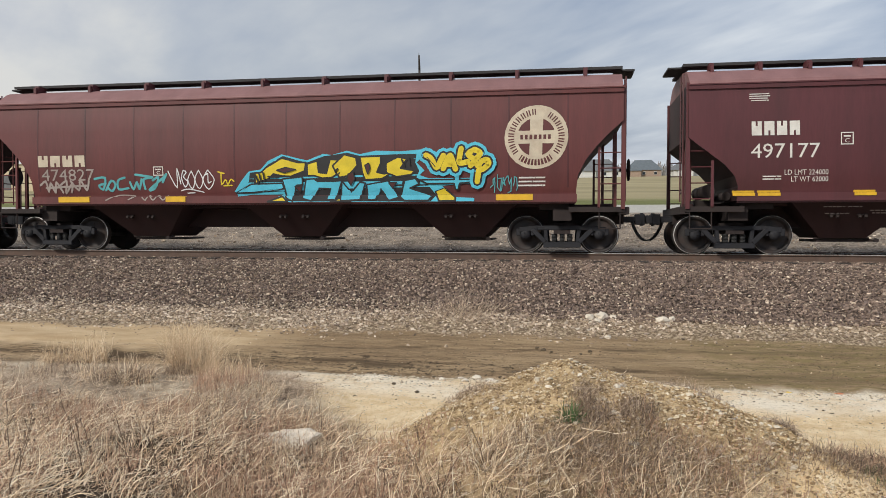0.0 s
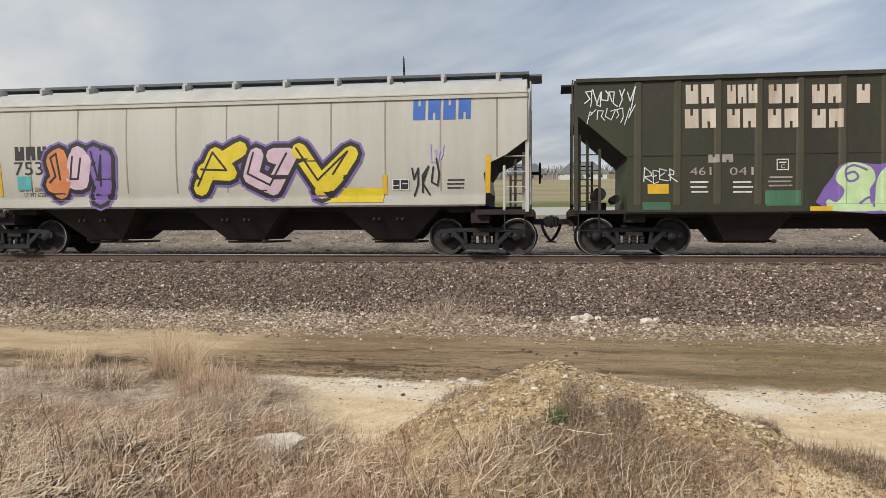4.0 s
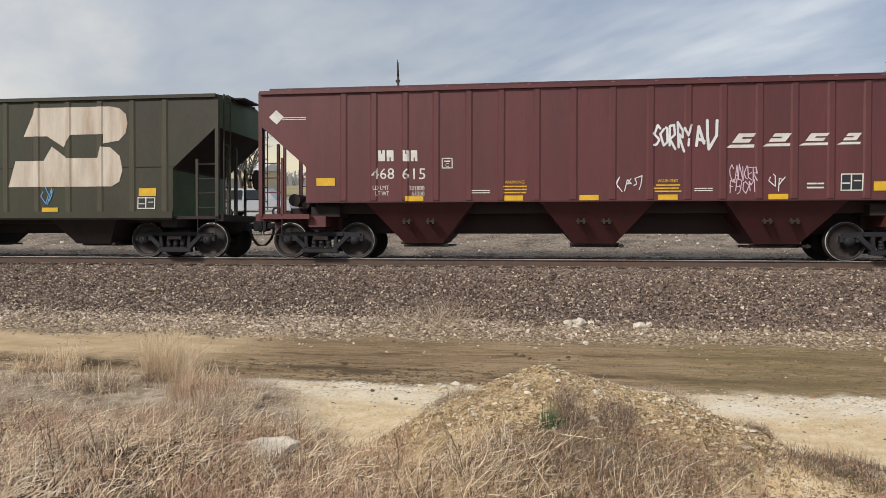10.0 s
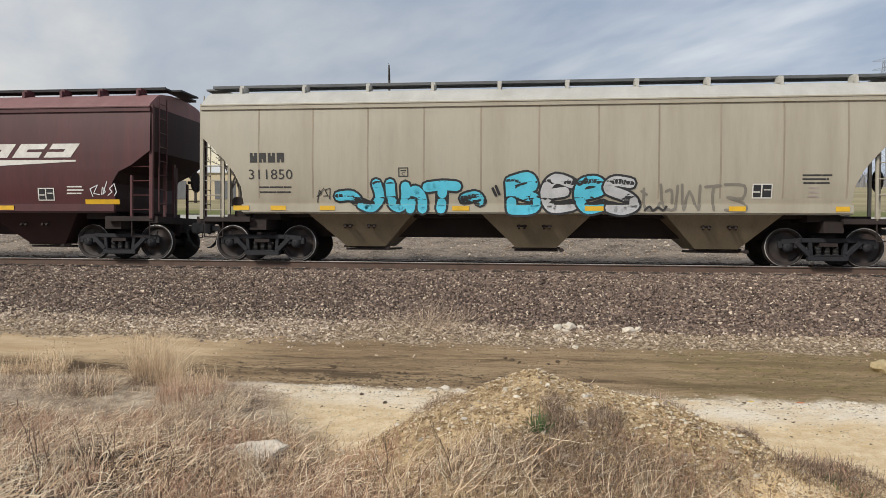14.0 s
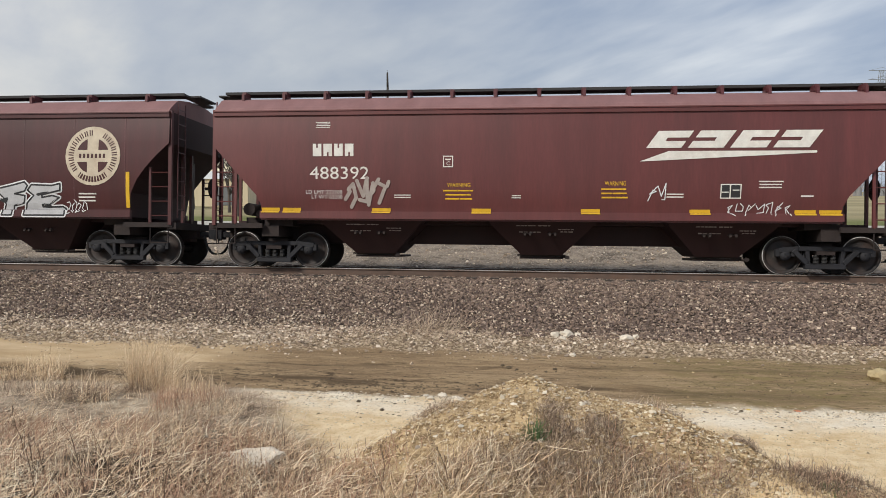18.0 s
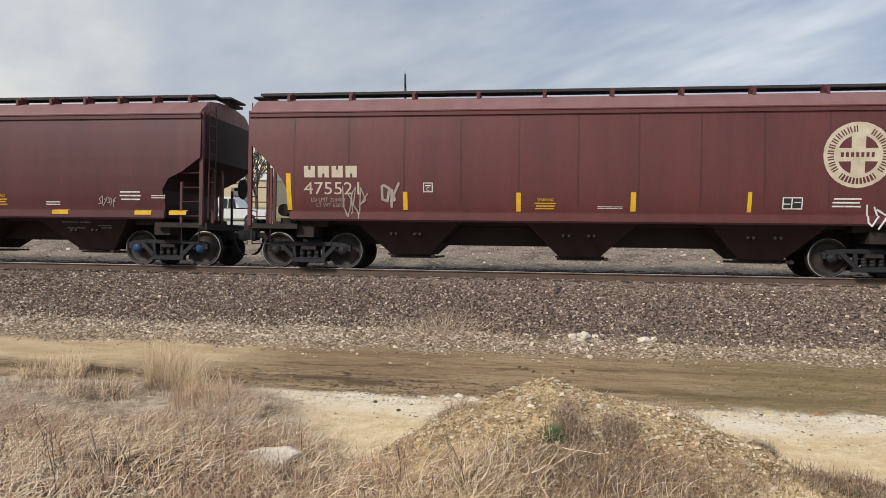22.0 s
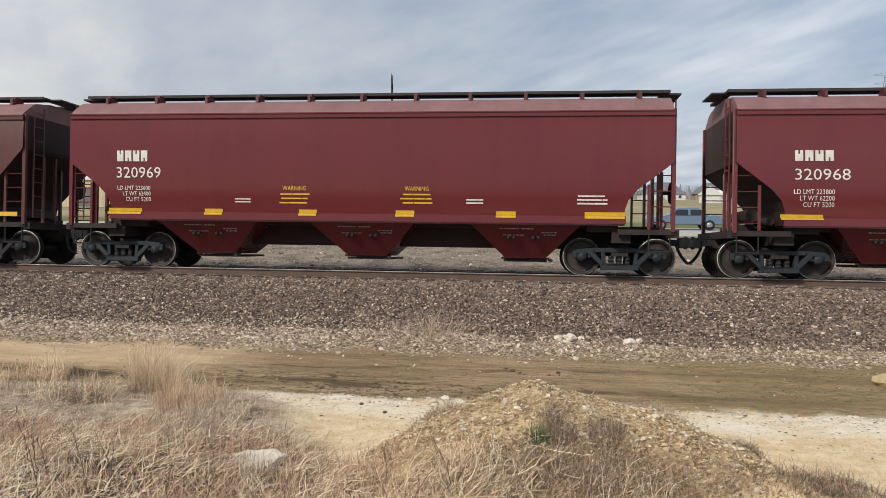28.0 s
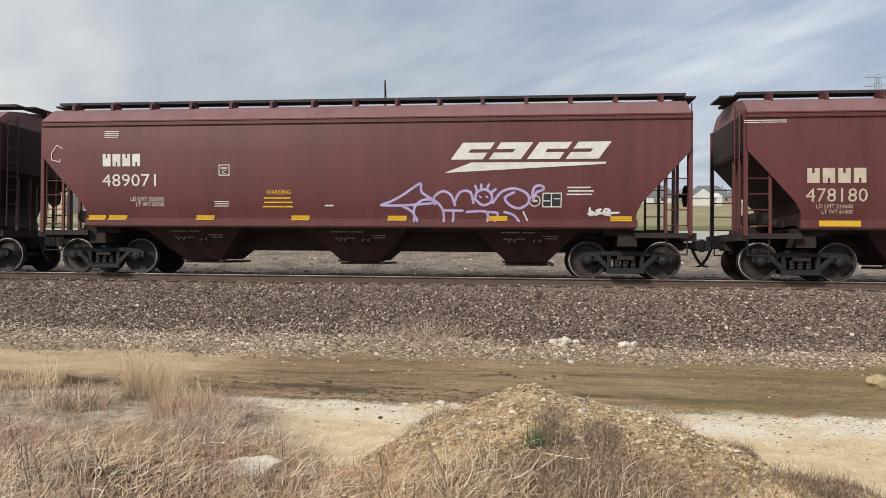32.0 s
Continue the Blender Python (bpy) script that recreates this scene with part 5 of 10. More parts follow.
def letter_paths(ch, x0, z0, w, h, rng, wild):
    out = []
    for path in STROKES.get(ch, "00-6A").split():
        pts = []
        for p in path.split("-"):
            a, b = int(p[0]) / 6, int(p[1], 16) / 10
            pts.append((x0 + w * (a + rng.uniform(-wild, wild)), z0 + h * (b + rng.uniform(-wild, wild))))
        out.append(pts)
    return out


def sprayed(d, txt, x0, z0, x1, z1, fills, outline="black", halo="", w=0.26, wild=0.08, seed=1, edge=0.08):
    """A piece of sprayed lettering: halo, outline, fill."""
    rng = random.Random(seed)
    n, h = len(txt), z1 - z0
    p = (x1 - x0) / n
    s = w * h
    glyphs = []
    for i, ch in enumerate(txt):
        up = rng.uniform(0, 0.08) * h
        glyphs.append(letter_paths(ch, x0 + p * i + s * 0.45, z0 + s * 0.5 + up, p - s * 0.75, h - s - up, rng, wild))
    for layer, extra, names in ((0, edge * 3.0 * h, [halo]), (1, edge * 2 * h, [outline]), (2, 0, fills)):
        if not names[0]:
            continue
        for j, nm in enumerate(names):
            k = Decal(d, layer)
            for i, g in enumerate(glyphs):
                if i % len(names) == j:
                    for path in g:
                        k.stroke(path, s + extra)
            k.done("graffiti", nm, "sprayed graffiti " + {0: "halo", 1: "outline", 2: "fill"}[layer])
    if n > 1:
        k = Decal(d, 3)
        for g in glyphs:
            for path in g:
                k.stroke([(x - 0.20 * s, z + 0.16 * s) for x, z in path[:-1] or path], s * 0.13)
        k.done("graffiti", outline, "sprayed graffiti inner lines")


def tag(d, txt, x0, z0, x1, z1, m="gwhite", w=0.06, seed=3, wild=0.20):
    """A quick sprayed scrawl in one thin line."""
    rng = random.Random(seed + int(abs(x0) * 100))
    k = Decal(d, 3)
    p = (x1 - x0) / len(txt)
    for i, ch in enumerate(txt):
        for path in letter_paths(ch, x0 + p * i + 0.1 * p, z0, p * 0.85, z1 - z0, rng, wild):
            k.stroke(path, max(0.020, w * (z1 - z0)))
    k.done("graffiti_tag", m, "quick sprayed scrawl")


def diamond(d, x0, z0, x1, z1):
    k = Decal(d)
    x, z = (x0 + x1) / 2, (z0 + z1) / 2
    k.poly([(x0, z), (x, z0), (x1, z), (x, z1)])
    k.done("diamond_mark", "white")


def spot(d, x, z, r):
    k = Decal(d, 2)
    k.disc(x, z, r, 9)
    k.poly([(x - r * 0.35, z - r * 3.2), (x + r * 0.25, z - r * 3.2), (x + r * 0.5, z), (x - r * 0.5, z)])
    k.done("rust_spot", "rustspot")


SLAB = {
    "E": ("0,66 100,66 100,100 0,100", "0,0 100,0 100,30 0,30", "22,30 52,30 52,66 22,66", "52,42 72,40 72,56 52,54", "76,30 96,30 96,44 76,42", "78,52 96,52 96,66 78,66"),
    "C": ("0,68 100,68 100,100 0,100", "0,0 100,0 100,26 0,26", "14,26 40,26 40,68 14,68", "74,26 98,26 98,48 74,42", "78,58 98,56 98,68 78,68"),
    "K": ("0,72 52,72 52,100 0,100", "0,0 52,0 52,26 0,26", "16,26 40,26 40,72 16,72", "40,40 58,52 78,74 66,76 66,100 100,100 100,74 78,52 62,40", "44,44 62,26 58,24 58,0 100,0 100,26 88,26 68,50"),
    "R": ("0,70 100,70 100,100 0,100", "0,0 44,0 44,26 0,26", "14,26 38,26 38,70 14,70", "70,50 96,52 98,70 72,70", "38,38 88,42 94,52 38,52", "52,38 66,22 60,0 100,0 100,26 88,40"),
}


def slab(d, ch, x0, z0, x1, z1):
    """A heavy white block letter on black, its lower edge dripping."""
    w, h = x1 - x0, z1 - z0
    rng = random.Random(int(abs(x0) * 97))
    k = Decal(d, 1)
    k.rect(x0 - 0.12, z0 + 0.02, x1 + 0.05, z1 + 0.03)
    k.done("graffiti", "black", "black ground of block graffiti")
    k = Decal(d, 2)
    for txt in SLAB[ch]:
        pts = [(x0 + w * float(a) / 100, z0 + h * float(b) / 100) for a, b in (q.split(",") for q in txt.split())]
        for t in tessellate_polygon([[Vector((x, z, 0)) for x, z in pts]]):
            k.poly([pts[i] for i in t])
    for q in range(11):
        x = x0 + w * rng.random()
        k.rect(x - 0.010, z0 - rng.uniform(0.05, 0.24), x + 0.010, z0 + 0.02)
    for q in range(9):
        x, z = x0 + w * rng.random(), z0 + h * rng.uniform(0.5, 0.72)
        k.rect(x - 0.008, z - h * rng.uniform(0.08, 0.26), x + 0.008, z)
    k.done("graffiti", "gwhite", "white block graffiti with drips")


# ---- the cars, from the head of the train ----
c = hopper_car(14.59, 1.84, "maroon covered hopper car with rounded sides and white numbers", cut="diag", over=1.15, brackets=14, stencils=True)
mark(c, 4, -6.12, 2.73, -5.06, 3.04)
number(c, "497177", -6.11, 2.23, -4.67, 2.55)
lines(c, ("LD LMT 224000", "LT WT 62000"), -5.4, 1.68, -4.49, 1.98)
plate_box(c, -4.25, 2.5, -3.99, 2.77)
bars(c, 4, -6.14, 3.48, -5.69, 3.67)
tape(c, ((-6.51, -6.03), (-5.97, -5.49), (-3.96, -3.51),), 1.40, 1.52)
bars(c, 2, -5.86, 1.74, -5.47, 1.86)
c = hopper_car(-2.15, -15.8, "maroon covered hopper car with a round emblem and blue-yellow graffiti", cut="curve", brackets=10, seams=1.39, colour="brownred")
emblem(c, 5.4, 2.05, 6.88, 3.53)
mark(c, 4, -6.91, 2.25, -5.49, 2.54, "cream")
number(c, "474827", -6.8, 1.89, -5.27, 2.19, "fadewhite")
tape(c, ((-6.34, -5.44), (-3.28, -2.73), (5.23, 6.1),), 1.33, 1.48)
plate_box(c, -3.6, 2, -3.32, 2.23)
bars(c, 3, 5.73, 1.63, 6.39, 1.9)
p = Piece(c, -1.4, 1.31, 5.17, 2.6)
p.fill("gcyan", "0,22 7,45 12,59 22,63 28,79 39,91 52,83 59,79 72,91 78,88 90,96 100,89 112,95 130,93 147,96 146,79 143,72 149,57 145,49 152,43 183,43 183,33 162,29 171,8 186,6 186,0 28,0 39,15 14,15 3,11")
p.fill("black", "3,20 12,40 13,57 22,59 28,72 40,88 52,79 59,75 72,86 90,92 100,86 130,88 143,88 142,72 145,57 143,45 146,40 145,32 151,32 158,11 154,1 133,1 84,1 61,1 42,2 40,21 16,18")
p.fill("gyellow", "17,56 22,57 26,66 39,84 52,75 58,75 57,59 46,49 39,50 32,54 28,45 17,36", "black", 0.043)
p.fill("gyellow", "59,72 67,78 68,56 74,54 77,80 86,79 84,54 78,46 71,45 64,50 59,50", "black", 0.043)
p.fill("gyellow", "79,68 88,89 97,83 98,68 91,49 84,46 81,57", "black", 0.043)
p.fill("gyellow", "100,84 116,85 116,72 113,55 119,52 126,56 117,43 104,41 102,54", "black", 0.043)
p.fill("gyellow", "120,72 129,83 136,79 131,62 142,57 139,50 128,46 120,54", "black", 0.043)
p.fill("gyellow", "27,1 39,11 43,1", "black", 0.043)
p.fill("gyellow", "77,1 86,8 93,1", "black", 0.043)
p.fill("gyellow", "157,18 164,24 172,8 172,1 160,1", "black", 0.043)
p.fill("gcyan", "1,18 14,35 39,36 40,26 16,19", "black", 0.038)
p.fill("gcyan", "39,44 55,48 55,33 50,32 47,2 42,8 41,26", "black", 0.038)
p.fill("gcyan", "58,43 64,44 67,39 78,39 86,40 81,4 74,4 77,25 68,26 62,2 55,7", "black", 0.038)
p.fill("gcyan", "86,39 93,18 100,37 104,35 100,4 85,2", "black", 0.038)
p.fill("gcyan", "105,32 112,35 122,39 130,8 122,2 116,24 112,4 106,4", "black", 0.038)
p.fill("gcyan", "131,9 134,39 142,43 145,33 138,25 155,11 152,2 134,2", "black", 0.038)
p.fill("gcyan", "145,40 171,40 171,54 175,52 175,40 183,40 183,35 175,33 174,22 172,22 171,33 151,33", "black", 0.038)
p.fill("darkmaroon", "35,61 42,66 50,62 41,56", "black", 0.029)
p.fill("darkmaroon", "49,29 55,32 53,18", "black", 0.029)
p.fill("darkmaroon", "91,52 95,56 96,43 93,31 90,43", "black", 0.029)
p.fill("darkmaroon", "122,35 128,36 125,25", "black", 0.029)
p.fill("darkmaroon", "104,68 107,72 108,62 106,52", "black", 0.029)
p.line("black", 0.043, "18,52 20,38", curve=False)
p.line("black", 0.043, "21,54 22,40", curve=False)
p.line("black", 0.043, "24,57 25,42", curve=False)
p.line("black", 0.043, "132,78 134,66", curve=False)
p.line("black", 0.043, "137,82 138,68", curve=False)
p.line("black", 0.043, "81,58 83,62", curve=False)
p.line("black", 0.043, "28,49 35,48", curve=False)
p.line("gcyan", 0.371, "150,85 154,79 158,62 161,75 163,84")
p.line("gcyan", 0.371, "163,60 165,72 168,84 170,72 172,59")
p.line("gcyan", 0.371, "165,68 170,68")
p.line("gcyan", 0.371, "176,96 175,82 175,70 181,72")
p.line("gcyan", 0.371, "186,94 190,87 186,77 181,86 186,94")
p.line("gcyan", 0.371, "183,65 186,72 188,65")
p.line("gcyan", 0.371, "191,73 195,75 196,67 191,57 189,65 191,73")
p.line("gcyan", 0.371, "189,57 188,36")
p.line("black", 0.219, "150,85 154,79 158,62 161,75 163,84")
p.line("black", 0.219, "163,60 165,72 168,84 170,72 172,59")
p.line("black", 0.219, "165,68 170,68")
p.line("black", 0.219, "176,96 175,82 175,70 181,72")
p.line("black", 0.219, "186,94 190,87 186,77 181,86 186,94")
p.line("black", 0.219, "183,65 186,72 188,65")
p.line("black", 0.219, "191,73 195,75 196,67 191,57 189,65 191,73")
p.line("black", 0.219, "189,57 188,36")
p.line("gyellow", 0.129, "150,85 154,79 158,62 161,75 163,84")
p.line("gyellow", 0.129, "163,60 165,72 168,84 170,72 172,59")
p.line("gyellow", 0.129, "165,68 170,68")
p.line("gyellow", 0.129, "176,96 175,82 175,70 181,72")
p.line("gyellow", 0.129, "186,94 190,87 186,77 181,86 186,94")
p.line("gyellow", 0.129, "183,65 186,72 188,65")
p.line("gyellow", 0.129, "191,73 195,75 196,67 191,57 189,65 191,73")
p.line("gyellow", 0.129, "189,57 188,36")
p.line("black", 0.019, "151,81 157,64")
p.line("black", 0.019, "185,88 187,85")
p.end()
p = Piece(c, -6.92, 1.35, -1.35, 2.27)
p.line("gteal", 0.058, "59,63 70,66 67,34 63,45 70,50")
p.line("gteal", 0.058, "70,32 76,58 80,47 76,29 72,39")
p.line("gteal", 0.058, "90,66 83,58 83,34 93,37")
p.line("gteal", 0.058, "95,53 98,34 102,53 104,34 107,61")
p.line("gteal", 0.058, "101,74 118,66 109,61 110,34")
p.line("gteal", 0.058, "118,58 124,66 120,37 114,32 128,63 132,74 128,53")
p.line("fadewhite", 0.032, "70,3 82,17 99,15 93,5")
p.line("fadewhite", 0.032, "107,11 110,3 114,16 118,3 123,16 128,3 132,15")
p.line("gwhite", 0.027, "134,82 142,37 143,89 146,47")
p.line("gwhite", 0.027, "149,84 147,63 150,39 153,53 149,66 152,79 149,84")
p.line("gwhite", 0.027, "157,82 153,58 157,34 160,58 157,82")
p.line("gwhite", 0.027, "164,84 160,58 164,34 168,58 164,84")
p.line("gwhite", 0.027, "173,84 168,58 173,32 179,58 173,84")
p.line("gwhite", 0.027, "171,71 173,74 173,50 176,53")
p.line("gwhite", 0.027, "146,29 154,33 168,24")
p.line("gwhite", 0.027, "152,22 159,23")
p.line("gyellow", 0.032, "183,79 189,74")
p.line("gyellow", 0.032, "186,76 186,45 190,58 192,45 195,58 198,53")
p.line("gyellow", 0.032, "188,41 196,42")
p.line("fadewhite", 0.053, "2,47 8,58 10,29 13,53 17,26 19,55 25,26")
p.line("fadewhite", 0.053, "23,47 30,58 28,24 36,53 34,26")
p.line("fadewhite", 0.053, "34,58 42,32 44,61 50,32 53,58")
p.line("fadewhite", 0.053, "8,39 50,45")
p.end()
tag(c, "cdabc", 5.1, 1.53, 5.73, 1.9, "gteal")
c = hopper_car(-19.91, -33.47, "faded red covered hopper car with ribbed sides and spaced white marks", "flat", "rib", "brightred", ribs=ribs_at(-0.05), brackets=16, walkway="darkmaroon")
mark(c, 2, -5.14, 2.3, -4.71, 2.55)
mark(c, 2, -4.36, 2.29, -3.97, 2.53)
number(c, "468", -5.2, 1.95, -4.67, 2.19)
number(c, "321", -4.43, 1.94, -3.93, 2.18)
lines(c, ("LD LMT", "LT WT"), -5.14, 1.66, -4.72, 1.92)
lines(c, ("221800", "64200"), -4.35, 1.65, -3.94, 1.91)
patch(c, -6.79, 1.52, -6.68, 2.41)
patch(c, -3.85, 1.53, -3.74, 1.99)
patch(c, -1.41, 1.51, -1.31, 1.98)
patch(c, 1.25, 1.54, 1.37, 2.03)
patch(c, 3.7, 1.56, 3.81, 2.02)
bars(c, 2, -6.49, 1.71, -6.24, 1.87)
bars(c, 2, -1.17, 1.69, -0.69, 1.77)
bars(c, 4, -0.28, 1.68, 0.21, 1.98)
bars(c, 2, 0.63, 1.7, 1.13, 1.78)
tag(c, "ab", 3.07, 1.66, 3.59, 2.05)
data_box(c, 4.68, 1.63, 5.12, 1.92)
tag(c, "da", 5.43, 1.68, 5.8, 2.19, "gwhite", 0.06)
spaced(c, ((2.33, 2.71, 2.87, 3.01), (3.09, 2.73, 3.63, 2.99), (3.85, 2.74, 4.4, 2.98), (4.62, 2.75, 5.01, 2.97)))
tag(c, "dcf", -5.92, 1.65, -5.49, 1.93, "fadewhite")
# its bins take underframe black: deep shade below the car put into colour
c = hopper_car(-37.44, -50.82, "dark olive green covered hopper car with ribbed sides and graffiti", "tall", "rib", "green", "roof_green", ribs=even_ribs(6.68, 0.89, 16), brackets=0, deep=True, bins="under")
mark(c, 2, -5.56, 3.52, -4.88, 3.95, "rustwhite")
mark(c, 3, -4.65, 3.5, -3.97, 3.92, "rustwhite")
mark(c, 2, -3.78, 3.48, -3.09, 3.9, "rustwhite")
mark(c, 2, -2.87, 3.46, -2.21, 3.87, "rustwhite")
mark(c, 1, -1.95, 3.44, -1.61, 3.85, "rustwhite")
mark(c, 2, -5.59, 2.97, -4.85, 3.4, "rustwhite")
mark(c, 2, -4.67, 2.96, -3.99, 3.38, "rustwhite")
mark(c, 2, -3.8, 2.94, -3.1, 3.36, "rustwhite")
mark(c, 2, -2.88, 2.92, -2.16, 3.33, "rustwhite")
mark(c, 2, -5.09, 2.19, -4.49, 2.37, "fadewhite")
number(c, "461", -5.46, 1.91, -5, 2.09, "fadewhite")
number(c, "041", -4.6, 1.9, -4.09, 2.08, "fadewhite")
big_emblem(c, 2.41, 1.91, 5.63, 3.93)
spot(c, 4.605, 3.385, 0.115)
spot(c, 5.11, 3.55, 0.08)
spot(c, 5.49, 3.31, 0.05)
area(c, [(6.83, 3.9), (7.77, 3.91), (7.78, 3.4), (7.28, 2.89), (6.85, 2.49)], "freshgreen")
p = Piece(c, -2.59, 1.06, 3.32, 2.36)
p.fill("gpurple", "1,1 6,60 16,84 40,80 53,96 72,81 91,86 115,88 125,76 122,52 113,39 111,1", curve=True)
p.fill("gorange", "111,1 115,39 125,76 137,96 159,96 167,81 169,63 186,49 190,68 200,76 200,1", curve=True)
p.fill("glime", "3,22 9,17 14,37 8,55 12,76 21,84 33,75 36,55 32,37 34,17 39,1 4,1 1,12", curve=True)
p.fill("glime", "38,60 46,80 60,83 69,65 72,1 39,1 36,28", curve=True)
p.fill("glime", "72,63 77,80 91,83 94,72 109,83 121,84 122,60 115,50 106,63 104,39 110,1 78,1 82,22 83,49", curve=True)
p.fill("gblue", "128,76 142,92 159,89 161,71 155,55 157,6 149,6 142,25 139,6 119,9 122,33 130,39", curve=True)
p.fill("gblue", "161,33 164,59 174,59 179,33 184,25 187,60 193,71 199,65 197,6 163,6", curve=True)
p.line("gpurple", 0.050, "16,64 21,68 24,59 20,52 16,55 15,71 21,79 30,71")
p.line("gpurple", 0.050, "25,14 32,25 34,9")
p.line("gpurple", 0.050, "50,81 59,76 60,65 55,64")
p.line("gpurple", 0.050, "51,41 60,44 57,28 50,30")
p.line("gpurple", 0.050, "57,20 65,25 66,44")
p.line("gpurple", 0.050, "81,73 87,76 90,65 84,63 83,71")
p.line("gpurple", 0.050, "84,22 93,30 95,20 86,17")
p.line("gpurple", 0.050, "106,52 110,57 113,49 109,45 107,55")
p.line("gpurple", 0.050, "111,33 120,41 127,36 121,22 114,25")
p.fill("gorange", "138,60 142,70 145,59")
p.line("gsky", 0.043, "165,17 174,49 178,22 183,14")
p.line("gsky", 0.036, "144,30 151,39 154,33")
p.end()
patch(c, -3.84, 1.2, -3.09, 1.55, "mintgreen")
patch(c, -6.41, 1.5, -5.94, 1.72, "yellow")
patch(c, 6.06, 1.65, 6.5, 1.84, "yellow")
tape(c, ((-2.91, -2.44), (-0.2, 0.29), (1.54, 1.95), (3.33, 3.75),), 1.07, 1.18)
data_box(c, 5.05, 1.27, 5.47, 1.63, "white", "green")
data_box(c, 5.97, 1.29, 6.42, 1.63)
tag(c, "REER", -6.49, 1.77, -5.77, 2.06)
tag(c, "cbdfeb", -7.78, 3.49, -6.65, 3.89)
tag(c, "afdca", -7.74, 3.13, -6.67, 3.46)
plate_box(c, -3.59, 2, -3.33, 2.25)
bars(c, 3, -5.47, 1.48, -5.04, 1.81)
bars(c, 3, -4.58, 1.47, -4.05, 1.8)
bars(c, 3, -3.79, 1.61, -3.23, 1.89, "fadewhite")
tag(c, "fac", 4.15, 1.31, 4.73, 1.75)
tag(c, "abcd", 3.39, 1.38, 3.88, 1.81, "gorange")
patch(c, -6.54, 1.12, -5.92, 1.31, "mintgreen")
patch(c, 6.01, 1.07, 6.51, 1.24, "mintgreen")
patch(c, 4.21, 1.08, 4.54, 1.25, "mintgreen")
c = hopper_car(-54.51, -67.24, "light grey covered hopper car with black marks and colourful graffiti", "round", "bowl", "grey", "roof_grey", "walk_grey", over=1.15, brackets=11, seams=1.36, bins="under")
mark(c, 4, 4.67, 3.3, 6.12, 3.8, "gblue")
sprayed(c, "adb", -0.95, 1.41, 3.19, 2.79, ["gyellow", "gpink"], "black", "gpurple", 0.28, 0.13, 5)
patch(c, 2.42, 1.36, 4, 1.71, "gyellow")
patch(c, 6.47, 1.56, 6.59, 2.45)
patch(c, 3.98, 1.55, 4.09, 2.02)
data_box(c, 4.21, 1.64, 4.63, 1.91)
tag(c, "bfd", 4.64, 1.55, 5.41, 2.26, "black")
tag(c, "da", 5.12, 2.21, 5.5, 2.64, "glilac")
bars(c, 3, 5.55, 1.64, 6, 1.92, "textblack")
mark(c, 4, -5.85, 2.51, -4.57, 2.86, "textblack")
number(c, "75364", -5.86, 2.13, -4.42, 2.47, "textblack")
patch(c, -5.8, 1.75, -5.41, 2.1, "gteal")
sprayed(c, "cdb", -4.96, 1.41, -3.16, 2.8, ["gorange", "gpink", "gpurple"], "black", "gpurple", 0.3, 0.12, 9)
lines(c, ("LD LMT 220800", "LT WT 67200"), -5.76, 1.54, -4.98, 1.82, "textblack")
patch(c, -6.34, 1.6, -6.25, 2.46)
c = hopper_car(-71.2, -84.55, "brown-red covered hopper car with smooth sides and a round emblem", cut="long", colour="brownred", brackets=13)
mark(c, 4, -6.51, 2.28, -5.14, 2.56, "cream")
number(c, "478750", -6.52, 1.89, -5.17, 2.18, "cream")
lines(c, ("LD LMT 224600", "LT WT 61500"), -6.29, 1.55, -5.28, 1.81, "fadewhite")
tag(c, "ded", -5.15, 1.52, -4.5, 1.95, "fadewhite")
tag(c, "X", -4.33, 1.58, -3.96, 1.94)
plate_box(c, -3.64, 2.09, -3.39, 2.36)
tape(c, ((-6.24, -5.37), (-3.68, -3.2), (-1.52, -1.05), (0.71, 1.18), (2.84, 3.29), (5.07, 5.52),), 1.30, 1.42)
patch(c, 6.59, 1.46, 7.04, 1.66, "yellow")
warning(c, -1.3, 1.55, -0.53, 1.83)
warning(c, 1.22, 1.53, 1.98, 1.81)
bars(c, 2, -2.48, 1.56, -1.88, 1.65)
bars(c, 1, 0.24, 1.54, 0.47, 1.67)
bars(c, 2, 2.59, 1.55, 3.15, 1.63)
emblem(c, 5.38, 2.11, 6.86, 3.58)
roundel(c, 4.91, 1.55, 5.17, 1.81)
data_box(c, 5.21, 1.55, 5.66, 1.87)
tag(c, "da", 5.67, 1.6, 5.96, 1.96, "gwhite", 0.06)
bars(c, 3, 6.13, 1.56, 6.55, 1.82)
bars(c, 2, -7.76, 3.59, -6.85, 3.67)
c = hopper_car(-88.47, -101.3, "dark maroon covered hopper car with black and white block graffiti", cut="diag", over=1.15, brackets=14, stencils=True, colour="darkmaroon")
mark(c, 4, -6.05, 2.76, -4.98, 3.06)
number(c, "495451", -6.06, 2.23, -4.61, 2.53)
bars(c, 4, -6.02, 3.46, -5.58, 3.64)
lines(c, ("LD LMT 225000", "LT WT 61000"), -5.32, 1.72, -4.41, 1.98)
tape(c, ((-6.47, -6.02), (-5.94, -5.46), (-3.91, -3.42), (-1.45, -0.95), (0.96, 1.44), (3.4, 3.88), (5.44, 5.9), (5.95, 6.43),), 1.38, 1.51)
logo(c, 2.26, 2.53, 6.12, 3.25)
slab(c, "E", -4.26, 1.63, -3, 2.93)
slab(c, "C", -2.75, 1.62, -1.67, 2.91)
slab(c, "K", -1.4, 1.6, -0.19, 2.88)
slab(c, "E", 0.08, 1.59, 1.13, 2.86)
